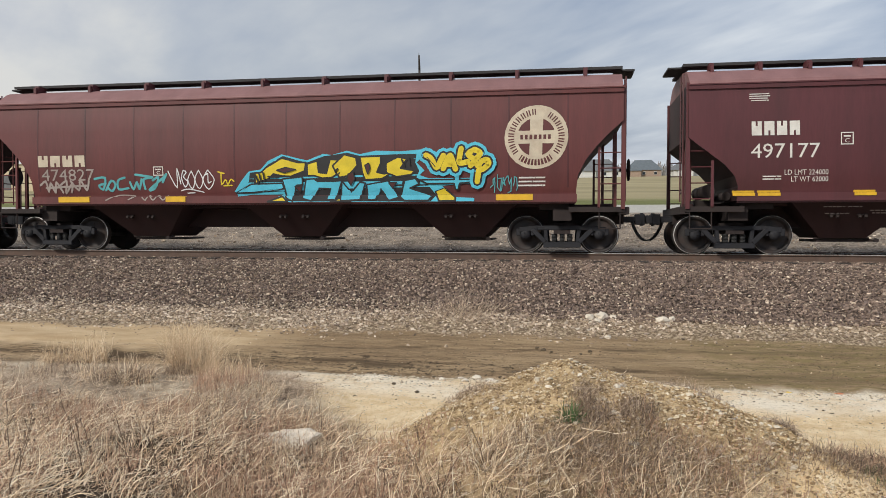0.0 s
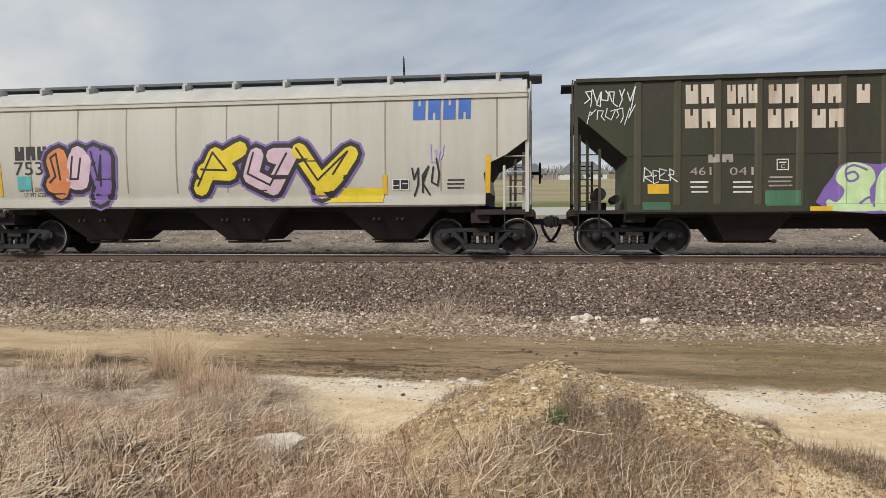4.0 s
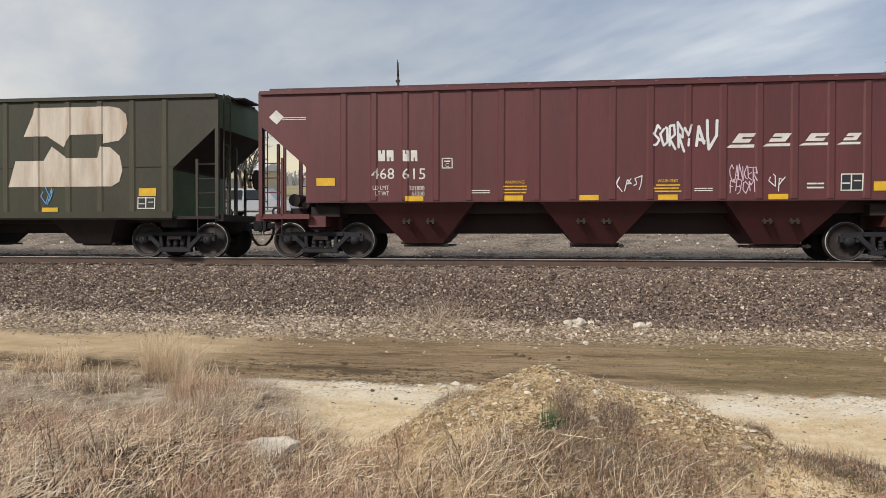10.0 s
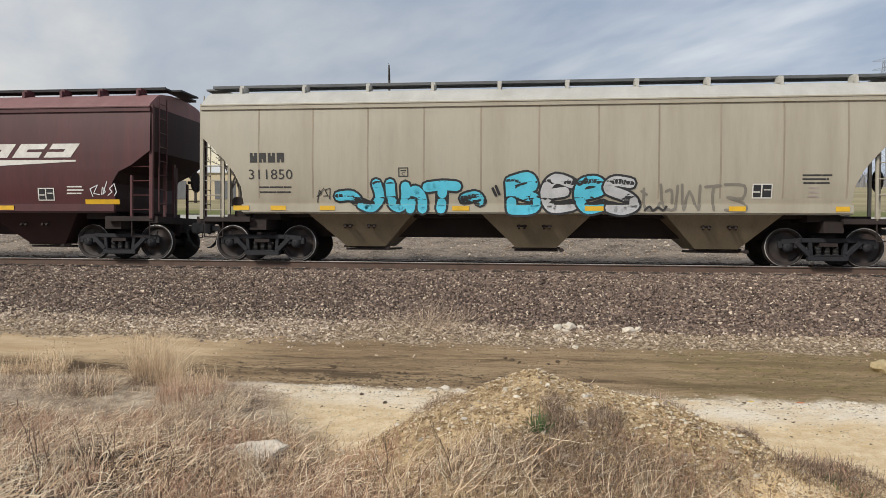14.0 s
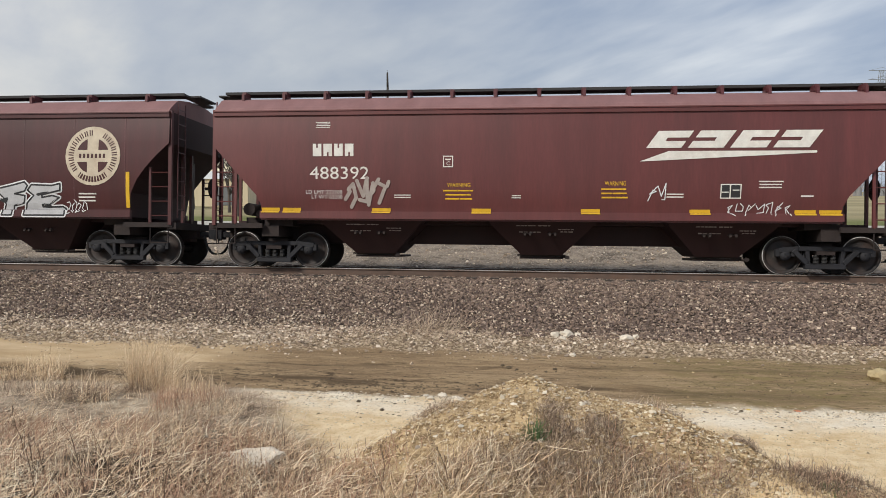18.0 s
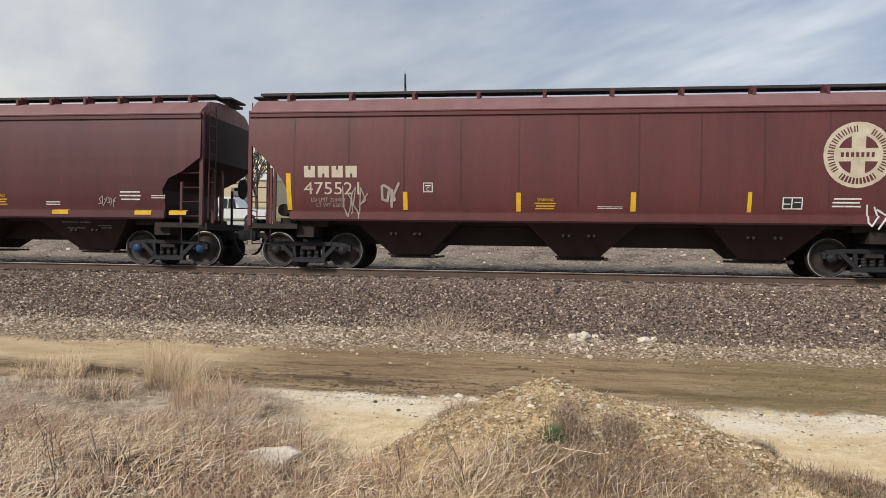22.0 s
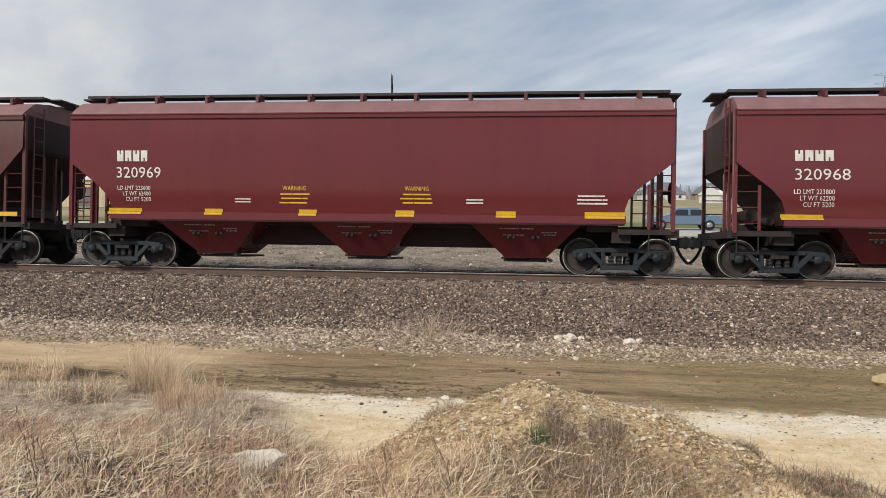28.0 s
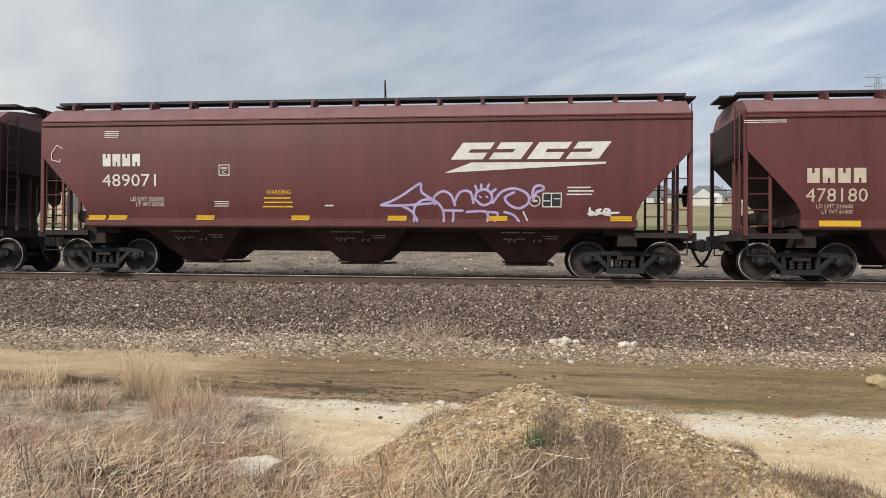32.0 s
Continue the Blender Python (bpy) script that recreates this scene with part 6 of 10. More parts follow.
slab(c, "R", 1.59, 1.58, 2.73, 2.83)
data_box(c, 4.33, 1.74, 4.78, 2.03)
bars(c, 3, 4.93, 1.8, 5.6, 2.19)
tag(c, "ab", 3.96, 1.75, 4.37, 2.08)
tag(c, "da", 5.66, 1.91, 5.99, 2.22, "gwhite", 0.06)
bars(c, 2, 5.7, 1.73, 6.01, 1.91)
bars(c, 2, 6.11, 1.7, 6.4, 1.86)
bars(c, 2, -6.41, 1.76, -6.06, 1.88)
c = hopper_car(-104.99, -117.83, "maroon covered hopper car with a slanted white emblem", cut="diag", over=1.15, brackets=14, stencils=True)
mark(c, 4, -5.8, 2.49, -4.72, 2.79)
number(c, "490289", -5.81, 2.02, -4.29, 2.35)
lines(c, ("LD LMT 225000", "LT WT 61000"), -5.76, 1.67, -4.98, 1.93)
bars(c, 3, -5.74, 3.64, -5.17, 3.77)
plate_box(c, -3.48, 2.27, -3.22, 2.52)
patch(c, -6.54, 1.69, -6.05, 1.9, "yellow")
patch(c, 6.04, 1.66, 6.48, 1.85, "yellow")
tape(c, ((-3.99, -3.52), (-1.42, -0.94), (1.01, 1.47), (3.56, 4),), 1.66, 1.77)
warning(c, -3.18, 1.69, -2.52, 2.07)
warning(c, 1.75, 1.65, 2.38, 2.04)
bars(c, 3, -2.42, 1.66, -1.93, 1.86)
bars(c, 2, -0.16, 1.64, 0.25, 1.87)
patch(c, -0.07, 1.87, 0.19, 1.95, "white")
bars(c, 2, 2.59, 1.65, 3.04, 1.77)
tag(c, "eb", 4.05, 1.64, 4.55, 2)
bars(c, 3, 4.57, 1.62, 5.32, 1.91)
tag(c, "da", 5.46, 1.79, 5.75, 2.11, "gwhite", 0.06)
logo(c, 1.66, 2.64, 5.66, 3.36)
c = hopper_car(-121.72, -135.25, "faded red covered hopper car with ribbed sides and scrawled tags", "flat", "rib", "faded", ribs=ribs_at(0.0), brackets=16, walkway="darkmaroon")
mark(c, 2, -5.12, 2.43, -4.7, 2.69)
mark(c, 2, -4.51, 2.42, -4.12, 2.68)
number(c, "468", -5.27, 2, -4.71, 2.26)
number(c, "615", -4.51, 1.99, -3.95, 2.25)
lines(c, ("LD LMT", "LT WT"), -5.24, 1.58, -4.85, 1.85)
lines(c, ("221800", "64200"), -4.35, 1.57, -3.98, 1.84)
diamond(c, -7.82, 3.36, -7.44, 3.71)
bars(c, 2, -7.48, 3.45, -6.88, 3.54)
plate_box(c, -3.55, 2.24, -3.29, 2.49)
patch(c, -6.66, 1.85, -6.19, 2.04, "yellow")
tape(c, ((-4.45, -4.01), (-2.07, -1.62), (-0.31, 0.13), (1.47, 1.91), (3.89, 4.32),), 1.47, 1.59)
bars(c, 2, -2.84, 1.63, -2.41, 1.74)
warning(c, -2.14, 1.62, -1.5, 1.94)
warning(c, 1.37, 1.63, 2, 1.94)
bars(c, 2, 2.28, 1.65, 2.68, 1.75)
tag(c, "SORRY", 1.32, 2.66, 2.23, 3.17, "gwhite", 0.1)
tag(c, "AU", 2.25, 2.65, 2.72, 3.18, "gwhite", 0.12)
tag(c, "fac", 0.48, 1.66, 1.12, 1.99)
tag(c, "CANCER", 3.03, 1.92, 3.64, 2.22, "gpink")
tag(c, "FBOM", 3.04, 1.64, 3.6, 1.9, "gpink")
tag(c, "da", 3.87, 1.69, 4.27, 2.02, "gwhite", 0.06)
bars(c, 2, 4.71, 1.68, 5.07, 1.86)
data_box(c, 5.42, 1.65, 5.89, 2.03)
spaced(c, ((3.05, 2.63, 3.6, 2.95), (3.84, 2.65, 4.36, 2.94), (4.62, 2.66, 5.15, 2.93), (5.41, 2.67, 5.83, 2.92)))
patch(c, 6.11, 1.65, 6.5, 1.85, "yellow")
# bins black here as well, for the deep shade below the car
c = hopper_car(-139.2, -152.54, "olive green ribbed covered hopper car with a large pale emblem", "tall", "rib", "green", "roof_green", ribs=even_ribs(6.68, 0.89, 16), brackets=0, deep=True, bins="under")
mark(c, 2, -5.56, 3.51, -4.88, 3.93, "white")
mark(c, 3, -4.67, 3.49, -3.97, 3.91, "white")
mark(c, 2, -3.8, 3.48, -3.12, 3.89, "white")
mark(c, 2, -2.89, 3.46, -2.25, 3.87, "white")
mark(c, 1, -2.04, 3.45, -1.67, 3.86, "white")
mark(c, 2, -5.58, 2.94, -4.88, 3.36, "white")
mark(c, 2, -4.69, 2.93, -3.99, 3.34, "white")
mark(c, 2, -3.81, 2.92, -3.13, 3.33, "white")
mark(c, 2, -2.92, 2.9, -2.2, 3.31, "white")
mark(c, 2, -5.16, 2.16, -4.4, 2.35, "fadewhite")
number(c, "461", -5.51, 1.87, -5.03, 2.06, "fadewhite")
number(c, "107", -4.59, 1.87, -4.06, 2.05, "fadewhite")
big_emblem(c, 2.29, 1.88, 5.59, 3.9)
plate_box(c, -3.58, 1.97, -3.35, 2.21)
patch(c, -6.38, 1.59, -5.91, 1.81, "yellow")
patch(c, -6.38, 1.2, -5.92, 1.57, "mintgreen")
tape(c, ((-3.71, -3.21), (-1.08, -0.63), (0.62, 1.07), (3.25, 3.7),), 1.23, 1.35)
patch(c, 5.93, 1.63, 6.4, 1.83, "yellow")
data_box(c, 5.9, 1.31, 6.38, 1.6)
bars(c, 2, -5.56, 1.39, -5.06, 1.65)
bars(c, 2, -4.61, 1.39, -4.17, 1.64)
bars(c, 2, -3.73, 1.53, -3.29, 1.79, "fadewhite")
bars(c, 2, -2.9, 1.52, -2.57, 1.79, "fadewhite")
data_box(c, 0.69, 1.35, 0.98, 1.65, "gsilver", "fadewhite")
bars(c, 3, -0.24, 1.26, 0.15, 1.6)
tag(c, "da", 3.22, 1.42, 3.61, 1.81, "gsky", 0.06)
tag(c, "cdf", -6.48, 1.84, -6.02, 2.05)
area(c, [(-7.59, 4.2), (-6.69, 4.21), (-6.74, 2.9), (-6.95, 3.08), (-7.61, 3.61)], "freshgreen")
patch(c, -3.71, 1.05, -3.22, 1.23, "mintgreen")
c = hopper_car(-156.47, -170.18, "bright red covered hopper car with ribbed sides and spaced white marks", "flat", "rib", "brightred", ribs=ribs_at(-0.2), brackets=16, walkway="darkmaroon")
mark(c, 2, -6.07, 2.45, -5.64, 2.71)
mark(c, 2, -5.29, 2.45, -4.92, 2.7)
number(c, "47", -6.02, 2.03, -5.68, 2.27)
number(c, "10", -5.25, 2.03, -4.94, 2.26)
number(c, "94", -4.51, 2.05, -4.17, 2.29)
lines(c, ("LD LMT", "LT WT"), -6.07, 1.67, -5.67, 1.95)
lines(c, ("222800", "63200"), -5.31, 1.67, -4.91, 1.95)
plate_box(c, -3.54, 2.31, -3.25, 2.58)
patch(c, -6.77, 1.8, -6.31, 2.02, "yellow")
tag(c, "dfab", -3.8, 1.52, -3.36, 1.91, "gwhite", 0.05)
tag(c, "NUSAH", -3.04, 1.57, -2.49, 1.91, "gwhite", 0.06)
tape(c, ((-3.81, -3.38), (-1.35, -0.89), (0.64, 1.11),), 1.48, 1.59)
warning(c, -0.5, 1.7, 0.24, 2.03)
bars(c, 1, -0.32, 1.5, 0.09, 1.62)
patch(c, 0.65, 1.71, 0.94, 1.86, "white")
spaced(c, ((3.24, 2.65, 3.76, 2.96), (4.01, 2.68, 4.54, 2.97), (4.79, 2.7, 5.27, 2.97), (5.57, 2.71, 5.99, 2.98)))
patch(c, 6.22, 1.59, 6.69, 1.78, "yellow")
tape(c, ((3.32, 3.78),), 1.46, 1.59)
data_box(c, 5.57, 1.68, 6, 2)
tag(c, "fac", 2.47, 1.62, 3.04, 1.92)
tag(c, "da", 3.28, 1.64, 3.63, 1.97, "gwhite", 0.06)
bars(c, 3, 6.22, 2, 6.71, 2.21)
bars(c, 2, 4.78, 1.68, 5.26, 1.87)
c = hopper_car(-174.38, -188.1, "beige covered hopper car with seamed sides and cyan graffiti", "round", "curve", "beige", "roof_grey", "walk_grey", brackets=10, seams=1.38, phase=0.15, bins="tan")
mark(c, 4, -6.92, 2.49, -6.01, 2.72, "textblack")
number(c, "311850", -6.94, 2.08, -5.83, 2.32, "textblack")
bars(c, 2, -6.69, 1.71, -5.87, 1.95, "textblack")
plate_box(c, -3.2, 2.13, -2.96, 2.35, "textblack")
p = Piece(c, -4.83, 1.24, 2.66, 2.31)
p.line("black", 0.334, "4,40 12,42 16,32")
p.line("black", 0.334, "29,68 31,38 26,15 19,22")
p.line("black", 0.334, "38,68 39,28 44,15 48,35 48,62")
p.line("black", 0.334, "51,12 53,52 58,42 59,12")
p.line("black", 0.334, "62,60 72,64 81,62")
p.line("black", 0.334, "72,60 71,12")
p.line("black", 0.334, "86,35 93,41 96,30")
p.line("black", 0.334, "115,72 116,10")
p.line("black", 0.334, "115,72 126,82 129,62 120,48 131,35 129,12 116,10")
p.line("gcyan", 0.227, "4,40 12,42 16,32")
p.line("gcyan", 0.227, "29,68 31,38 26,15 19,22")
p.line("gcyan", 0.227, "38,68 39,28 44,15 48,35 48,62")
p.line("gcyan", 0.227, "51,12 53,52 58,42 59,12")
p.line("gcyan", 0.227, "62,60 72,64 81,62")
p.line("gcyan", 0.227, "72,60 71,12")
p.line("gcyan", 0.227, "86,35 93,41 96,30")
p.line("gcyan", 0.227, "115,72 116,10")
p.line("gcyan", 0.227, "115,72 126,82 129,62 120,48 131,35 129,12 116,10")
p.line("black", 0.334, "153,68 143,78 137,50 141,15 154,20")
p.line("black", 0.334, "139,45 149,50")
p.line("gsilver", 0.227, "153,68 143,78 137,50 141,15 154,20")
p.line("gsilver", 0.227, "139,45 149,50")
p.line("black", 0.334, "159,42 171,52 169,72 160,68 158,38 163,12 173,20")
p.line("gcyan", 0.227, "159,42 171,52 169,72 160,68 158,38 163,12 173,20")
p.line("black", 0.334, "189,68 179,72 176,55 187,40 192,22 185,10 177,15")
p.line("gsilver", 0.227, "189,68 179,72 176,55 187,40 192,22 185,10 177,15")
p.line("black", 0.067, "106,62 108,45")
p.line("black", 0.067, "104,57 106,42")
p.line("black", 0.067, "154,80 158,65 162,78")
p.line("textblack", 0.053, "198,10 201,18 203,9 206,16 209,10 211,18")
p.end()
p = Piece(c, 2.5, 1.26, 4.93, 2.1)
p.line("ghostgrey", 0.062, "5,69 7,18 26,12 36,31")
p.line("ghostgrey", 0.062, "36,80 42,22 63,15 67,77")
p.line("ghostgrey", 0.062, "75,80 79,12 89,62 106,12 108,77")
p.line("ghostgrey", 0.062, "118,74 145,77 132,71 134,12")
p.line("ghostgrey", 0.062, "153,80 188,77 186,43 159,46 188,31 190,9 155,12")
p.line("ghostgrey", 0.062, "10,54 1,62")
p.line("ghostgrey", 0.062, "46,62 56,65 58,31")
p.end()
tag(c, "ac", -5.26, 1.57, -4.88, 1.88, "black")
tape(c, ((-7.37, -6.96), (-6.41, -6.02), (-5.16, -4.78), (-1.9, -1.49), (1.22, 1.65), (4.46, 4.83), (6.77, 7.07),), 1.33, 1.44)
data_box(c, 4.96, 1.62, 5.4, 1.95)
bars(c, 3, 6.02, 1.92, 6.69, 2.18, "textblack")
bars(c, 3, 6.16, 1.62, 6.42, 1.9, "fadewhite")
c = hopper_car(-192, -204.75, "dark maroon covered hopper car with purple and white graffiti", cut="bowl", colour="darkmaroon", over=1.15, brackets=14)
logo(c, 1.84, 2.37, 5.69, 2.99)
tape(c, ((-3.86, -3.35), (-1.43, -0.93), (0.93, 1.41), (3.3, 3.75),), 1.32, 1.43)
patch(c, 5.69, 1.47, 6.62, 1.59, "yellow")
sprayed(c, "bcf", -4.16, 1.31, -0.96, 2.55, ["gpurple"], "gwhite", "", 0.36, 0.1, 3, 0.08)
sprayed(c, "decbd", -0.04, 1.46, 2.19, 2.41, ["gpurple"], "gwhite", "gwhite", 0.3, 0.08, 5, 0.06)
tag(c, "de", -0.58, 1.56, -0.17, 1.89, "glilac")
tag(c, "abcef", 2.26, 1.6, 3.07, 2.07, "glilac")
tag(c, "KARIME", 2.19, 1.3, 3.13, 1.49)
data_box(c, 4.4, 1.56, 4.85, 1.88)
bars(c, 3, 5.16, 1.7, 5.66, 1.95)
tag(c, "fac", 5.85, 1.65, 6.58, 1.97)
c = hopper_car(-208.71, -222.22, "brown-red covered hopper car with silver and black graffiti", cut="curve", colour="brownred", brackets=15)
mark(c, 4, -6.84, 2.43, -5.77, 2.71, "cream")
number(c, "482301", -6.8, 1.99, -5.4, 2.3, "cream")
bars(c, 2, -6.79, 3.48, -6.13, 3.56)
lines(c, ("LD LMT 223900", "LT WT 62100"), -6.56, 1.71, -5.69, 1.97)
patch(c, -7.01, 1.74, -6.56, 1.92, "yellow")
tape(c, ((-4.61, -4.15), (-1.74, -1.3), (1.16, 1.62), (4.1, 4.55),), 1.32, 1.44)
patch(c, 6.6, 1.62, 7.07, 1.83, "yellow")
p = Piece(c, -4.74, 1.33, 1.15, 2.78)
p.fill("gsilver", "2,5 4,26 6,37 5,52 1,66 2,81 9,89 17,83 25,87 32,81 34,87 39,84 45,87 50,87 55,78 65,90 76,85 80,70 78,56 72,51 83,9 69,3 68,11 63,3 55,9 54,5 39,5 37,11 25,5 16,2", "ghostgrey", 0.065, curve=True)
p.line("black", 0.024, "18,73 19,56 19,41")
p.line("black", 0.024, "19,64 23,68 25,60 25,45")
p.line("black", 0.024, "19,43 26,22 24,7")
p.line("black", 0.024, "32,79 32,60 28,45 38,45 37,22 29,7")
p.line("black", 0.024, "38,86 39,60")
p.line("black", 0.024, "45,84 44,45")
p.line("black", 0.024, "54,80 52,64 49,56 56,60 57,52 51,45")
p.line("black", 0.024, "55,41 65,47 68,37 68,11")
p.line("black", 0.024, "68,51 74,41 83,9")
p.line("black", 0.024, "43,45 54,30 52,11")
p.fill("gwhite", "116,79 125,75 131,96 140,94 142,75 147,79 152,66 149,54 127,56 121,58 117,68", "gwhite", 0.118)
p.fill("gwhite", "115,44 120,51 145,51 154,52 156,71 165,83 175,79 178,68 184,68 183,52 189,51 188,41 173,37 116,37", "gwhite", 0.118)
p.fill("gwhite", "115,24 131,35 143,35 155,24 145,2 140,18 134,2", "gwhite", 0.118)
p.fill("gwhite", "157,28 165,35 187,35 178,16 171,2", "gwhite", 0.118)
p.fill("gwhite", "185,67 188,75 193,78 198,73 198,61 193,57 188,59", "gwhite", 0.118)
p.fill("black", "116,79 125,75 131,96 140,94 142,75 147,79 152,66 149,54 127,56 121,58 117,68")
p.fill("black", "115,44 120,51 145,51 154,52 156,71 165,83 175,79 178,68 184,68 183,52 189,51 188,41 173,37 116,37")
p.fill("black", "115,24 131,35 143,35 155,24 145,2 140,18 134,2")
p.fill("black", "157,28 165,35 187,35 178,16 171,2")
p.fill("black", "185,67 188,75 193,78 198,73 198,61 193,57 188,59")
p.line("gwhite", 0.038, "130,51 132,44 134,51")
p.line("gwhite", 0.038, "138,51 139,44 142,51")
p.line("gwhite", 0.038, "140,94 136,56")
p.line("gwhite", 0.038, "152,79 151,56")
p.line("gwhite", 0.038, "166,83 167,47")
p.line("gwhite", 0.038, "173,64 173,20")
p.line("gwhite", 0.038, "154,81 152,64")
p.line("gwhite", 0.038, "190,73 190,66")
p.line("gwhite", 0.038, "190,63 190,61")
p.line("gwhite", 0.038, "137,33 139,22 142,33")
p.line("gwhite", 0.027, "158,52 163,46", curve=False)
p.line("gwhite", 0.027, "163,52 158,46", curve=False)
p.line("gwhite", 0.027, "168,52 172,46", curve=False)
p.line("gwhite", 0.027, "172,52 168,46", curve=False)
p.end()
p = Piece(c, -2.01, 1.54, 2.62, 2.53)
p.line("gwhite", 0.023, "17,96 20,91 17,87 14,91 17,96")
p.line("gwhite", 0.023, "4,78 7,82 4,71 7,68 4,66")
p.line("gwhite", 0.023, "9,81 9,67 12,68")
p.line("gwhite", 0.023, "15,81 13,73 15,67 16,75 15,81")
p.line("gwhite", 0.023, "18,82 18,67")
p.line("gwhite", 0.023, "17,76 21,76")
p.line("gwhite", 0.023, "21,82 21,67")
p.line("gwhite", 0.023, "25,67 25,80 27,77 25,74")
p.line("gwhite", 0.023, "28,78 29,66 31,75")
p.line("gwhite", 0.023, "11,26 21,26")
p.line("gwhite", 0.023, "16,25 16,2")
p.line("gwhite", 0.023, "18,21 20,14 21,21")
p.line("gwhite", 0.026, "147,85 150,62 152,78 155,62 157,82")
p.line("gwhite", 0.026, "160,81 159,62")
p.line("gwhite", 0.026, "160,70 163,71 163,62")
p.line("gwhite", 0.026, "166,67 169,71 167,62 170,62")
p.line("gwhite", 0.026, "172,82 173,60 177,62")
p.line("gwhite", 0.026, "172,51 173,30 178,40 173,51")
p.line("gwhite", 0.026, "183,47 179,40 182,30")
p.line("gwhite", 0.026, "185,30 186,47 187,36 189,47 190,30")
p.line("gwhite", 0.026, "196,48 192,43 195,40 192,34 196,31")
p.line("gwhite", 0.026, "133,51 139,34 134,26 142,31")
p.line("gwhite", 0.026, "145,42 146,20")
p.line("gwhite", 0.026, "148,45 147,25 152,45 152,23")
p.line("gwhite", 0.026, "155,40 162,37 157,12")
p.line("gwhite", 0.026, "164,29 169,31 166,19")
p.end()
tag(c, "cac", 2.7, 1.67, 3.19, 2, "fadewhite")
tag(c, "bace", 5.47, 1.96, 6.22, 2.35)
data_box(c, 5.01, 1.6, 5.45, 1.9)
roundel(c, 5.58, 1.78, 5.76, 1.94)
logo(c, 2.29, 2.58, 6.4, 3.32, "cream")
tag(c, "da", 3.67, 1.67, 3.99, 2, "fadewhite", 0.06)
bars(c, 2, -2.23, 1.56, -1.91, 1.67)
c = hopper_car(-226.15, -239.49, "red-brown covered hopper car with a slanted white emblem", cut="long", colour="brownred", brackets=15, stencils=True)
mark(c, 4, -5.47, 2.79, -4.41, 3.09)
number(c, "488392", -5.53, 2.24, -4.06, 2.54)
bars(c, 4, -5.38, 3.47, -4.95, 3.63)
lines(c, ("LD LMT 223300", "LT WT 63200"), -5.64, 1.75, -4.73, 1.98)
plate_box(c, -2.26, 2.52, -2.02, 2.79)
tag(c, "cbae", -4.66, 1.64, -3.52, 2.19, "fadewhite", 0.16)
warning(c, -2.27, 1.73, -1.5, 2.15)
warning(c, 1.43, 1.77, 2.1, 2.19)
tape(c, ((-6.79, -6.33), (-6.25, -5.79), (-4.01, -3.55), (-1.58, -1.12), (0.99, 1.43), (3.46, 3.92), (5.77, 6.23), (6.3, 6.78),), 1.43, 1.55)
logo(c, 2.3, 2.64, 6.42, 3.34)
data_box(c, 4.12, 1.8, 4.58, 2.13)
tag(c, "ab", 2.52, 1.72, 2.93, 2.09)
tag(c, "fdabcaf", 4.26, 1.45, 5.73, 1.68)
bars(c, 3, 4.92, 2.02, 5.53, 2.22)
bars(c, 1, 5.88, 1.81, 6.15, 1.91)
bars(c, 2, -0.63, 1.78, -0.41, 1.88)
bars(c, 2, 2.93, 1.8, 3.31, 1.93)
bars(c, 2, -3.45, 1.78, -3.05, 1.89)
c = hopper_car(-243.46, -256.92, "sooty maroon covered hopper car with silver graffiti and a round emblem", cut="curve", colour="deepmaroon", brackets=10, seams=1.39)
mark(c, 4, -6.63, 2.27, -5.3, 2.58, "cream")
number(c, "474283", -6.58, 1.88, -5.14, 2.17, "fadewhite")
patch(c, -7.04, 1.49, -6.88, 2.4)
patch(c, -3.93, 1.5, -3.8, 1.95)
patch(c, -1.37, 1.52, -1.25, 1.93)
patch(c, 6.91, 1.53, 7.01, 2.42)
plate_box(c, -3.66, 1.93, -3.38, 2.19)
emblem(c, 5.27, 2.09, 6.76, 3.55)
p = Piece(c, -0.29, 1.31, 5.3, 2.31)
p.fill("gwhite", "1,2 2,19 12,22 19,24 21,42 14,56 13,70 28,75 39,75 42,61 39,47 48,45 50,24 48,2", "gwhite", 0.112)
p.fill("gwhite", "44,61 48,72 59,77 69,94 74,82 72,65 64,59 65,52 75,47 73,31 64,24 62,2 49,2 54,33 57,47 50,52", "gwhite", 0.112)
p.fill("gwhite", "74,61 78,70 99,72 96,59 86,47 104,59 103,42 94,31 104,2 92,2 88,22 86,2 74,2 79,33 76,47", "gwhite", 0.112)
p.fill("gwhite", "103,65 108,71 127,82 130,72 126,59 116,47 134,57 132,42 124,31 134,2 123,2 118,22 115,2 105,2 109,33 106,47", "gwhite", 0.112)
p.fill("gwhite", "132,61 134,70 146,77 159,86 162,77 159,63 149,56 159,52 158,33 148,26 146,2 136,2 140,29 138,45", "gwhite", 0.112)
p.fill("gwhite", "162,65 166,79 186,77 194,82 194,65 176,54 176,47 186,52 193,47 184,31 176,29 177,22 196,24 199,19 198,2 158,2 161,33 168,52", "gwhite", 0.112)
p.fill("gsilver", "1,2 2,19 12,22 19,24 21,42 14,56 13,70 28,75 39,75 42,61 39,47 48,45 50,24 48,2", "black", 0.042)
p.fill("gsilver", "44,61 48,72 59,77 69,94 74,82 72,65 64,59 65,52 75,47 73,31 64,24 62,2 49,2 54,33 57,47 50,52", "black", 0.042)
p.fill("gsilver", "74,61 78,70 99,72 96,59 86,47 104,59 103,42 94,31 104,2 92,2 88,22 86,2 74,2 79,33 76,47", "black", 0.042)
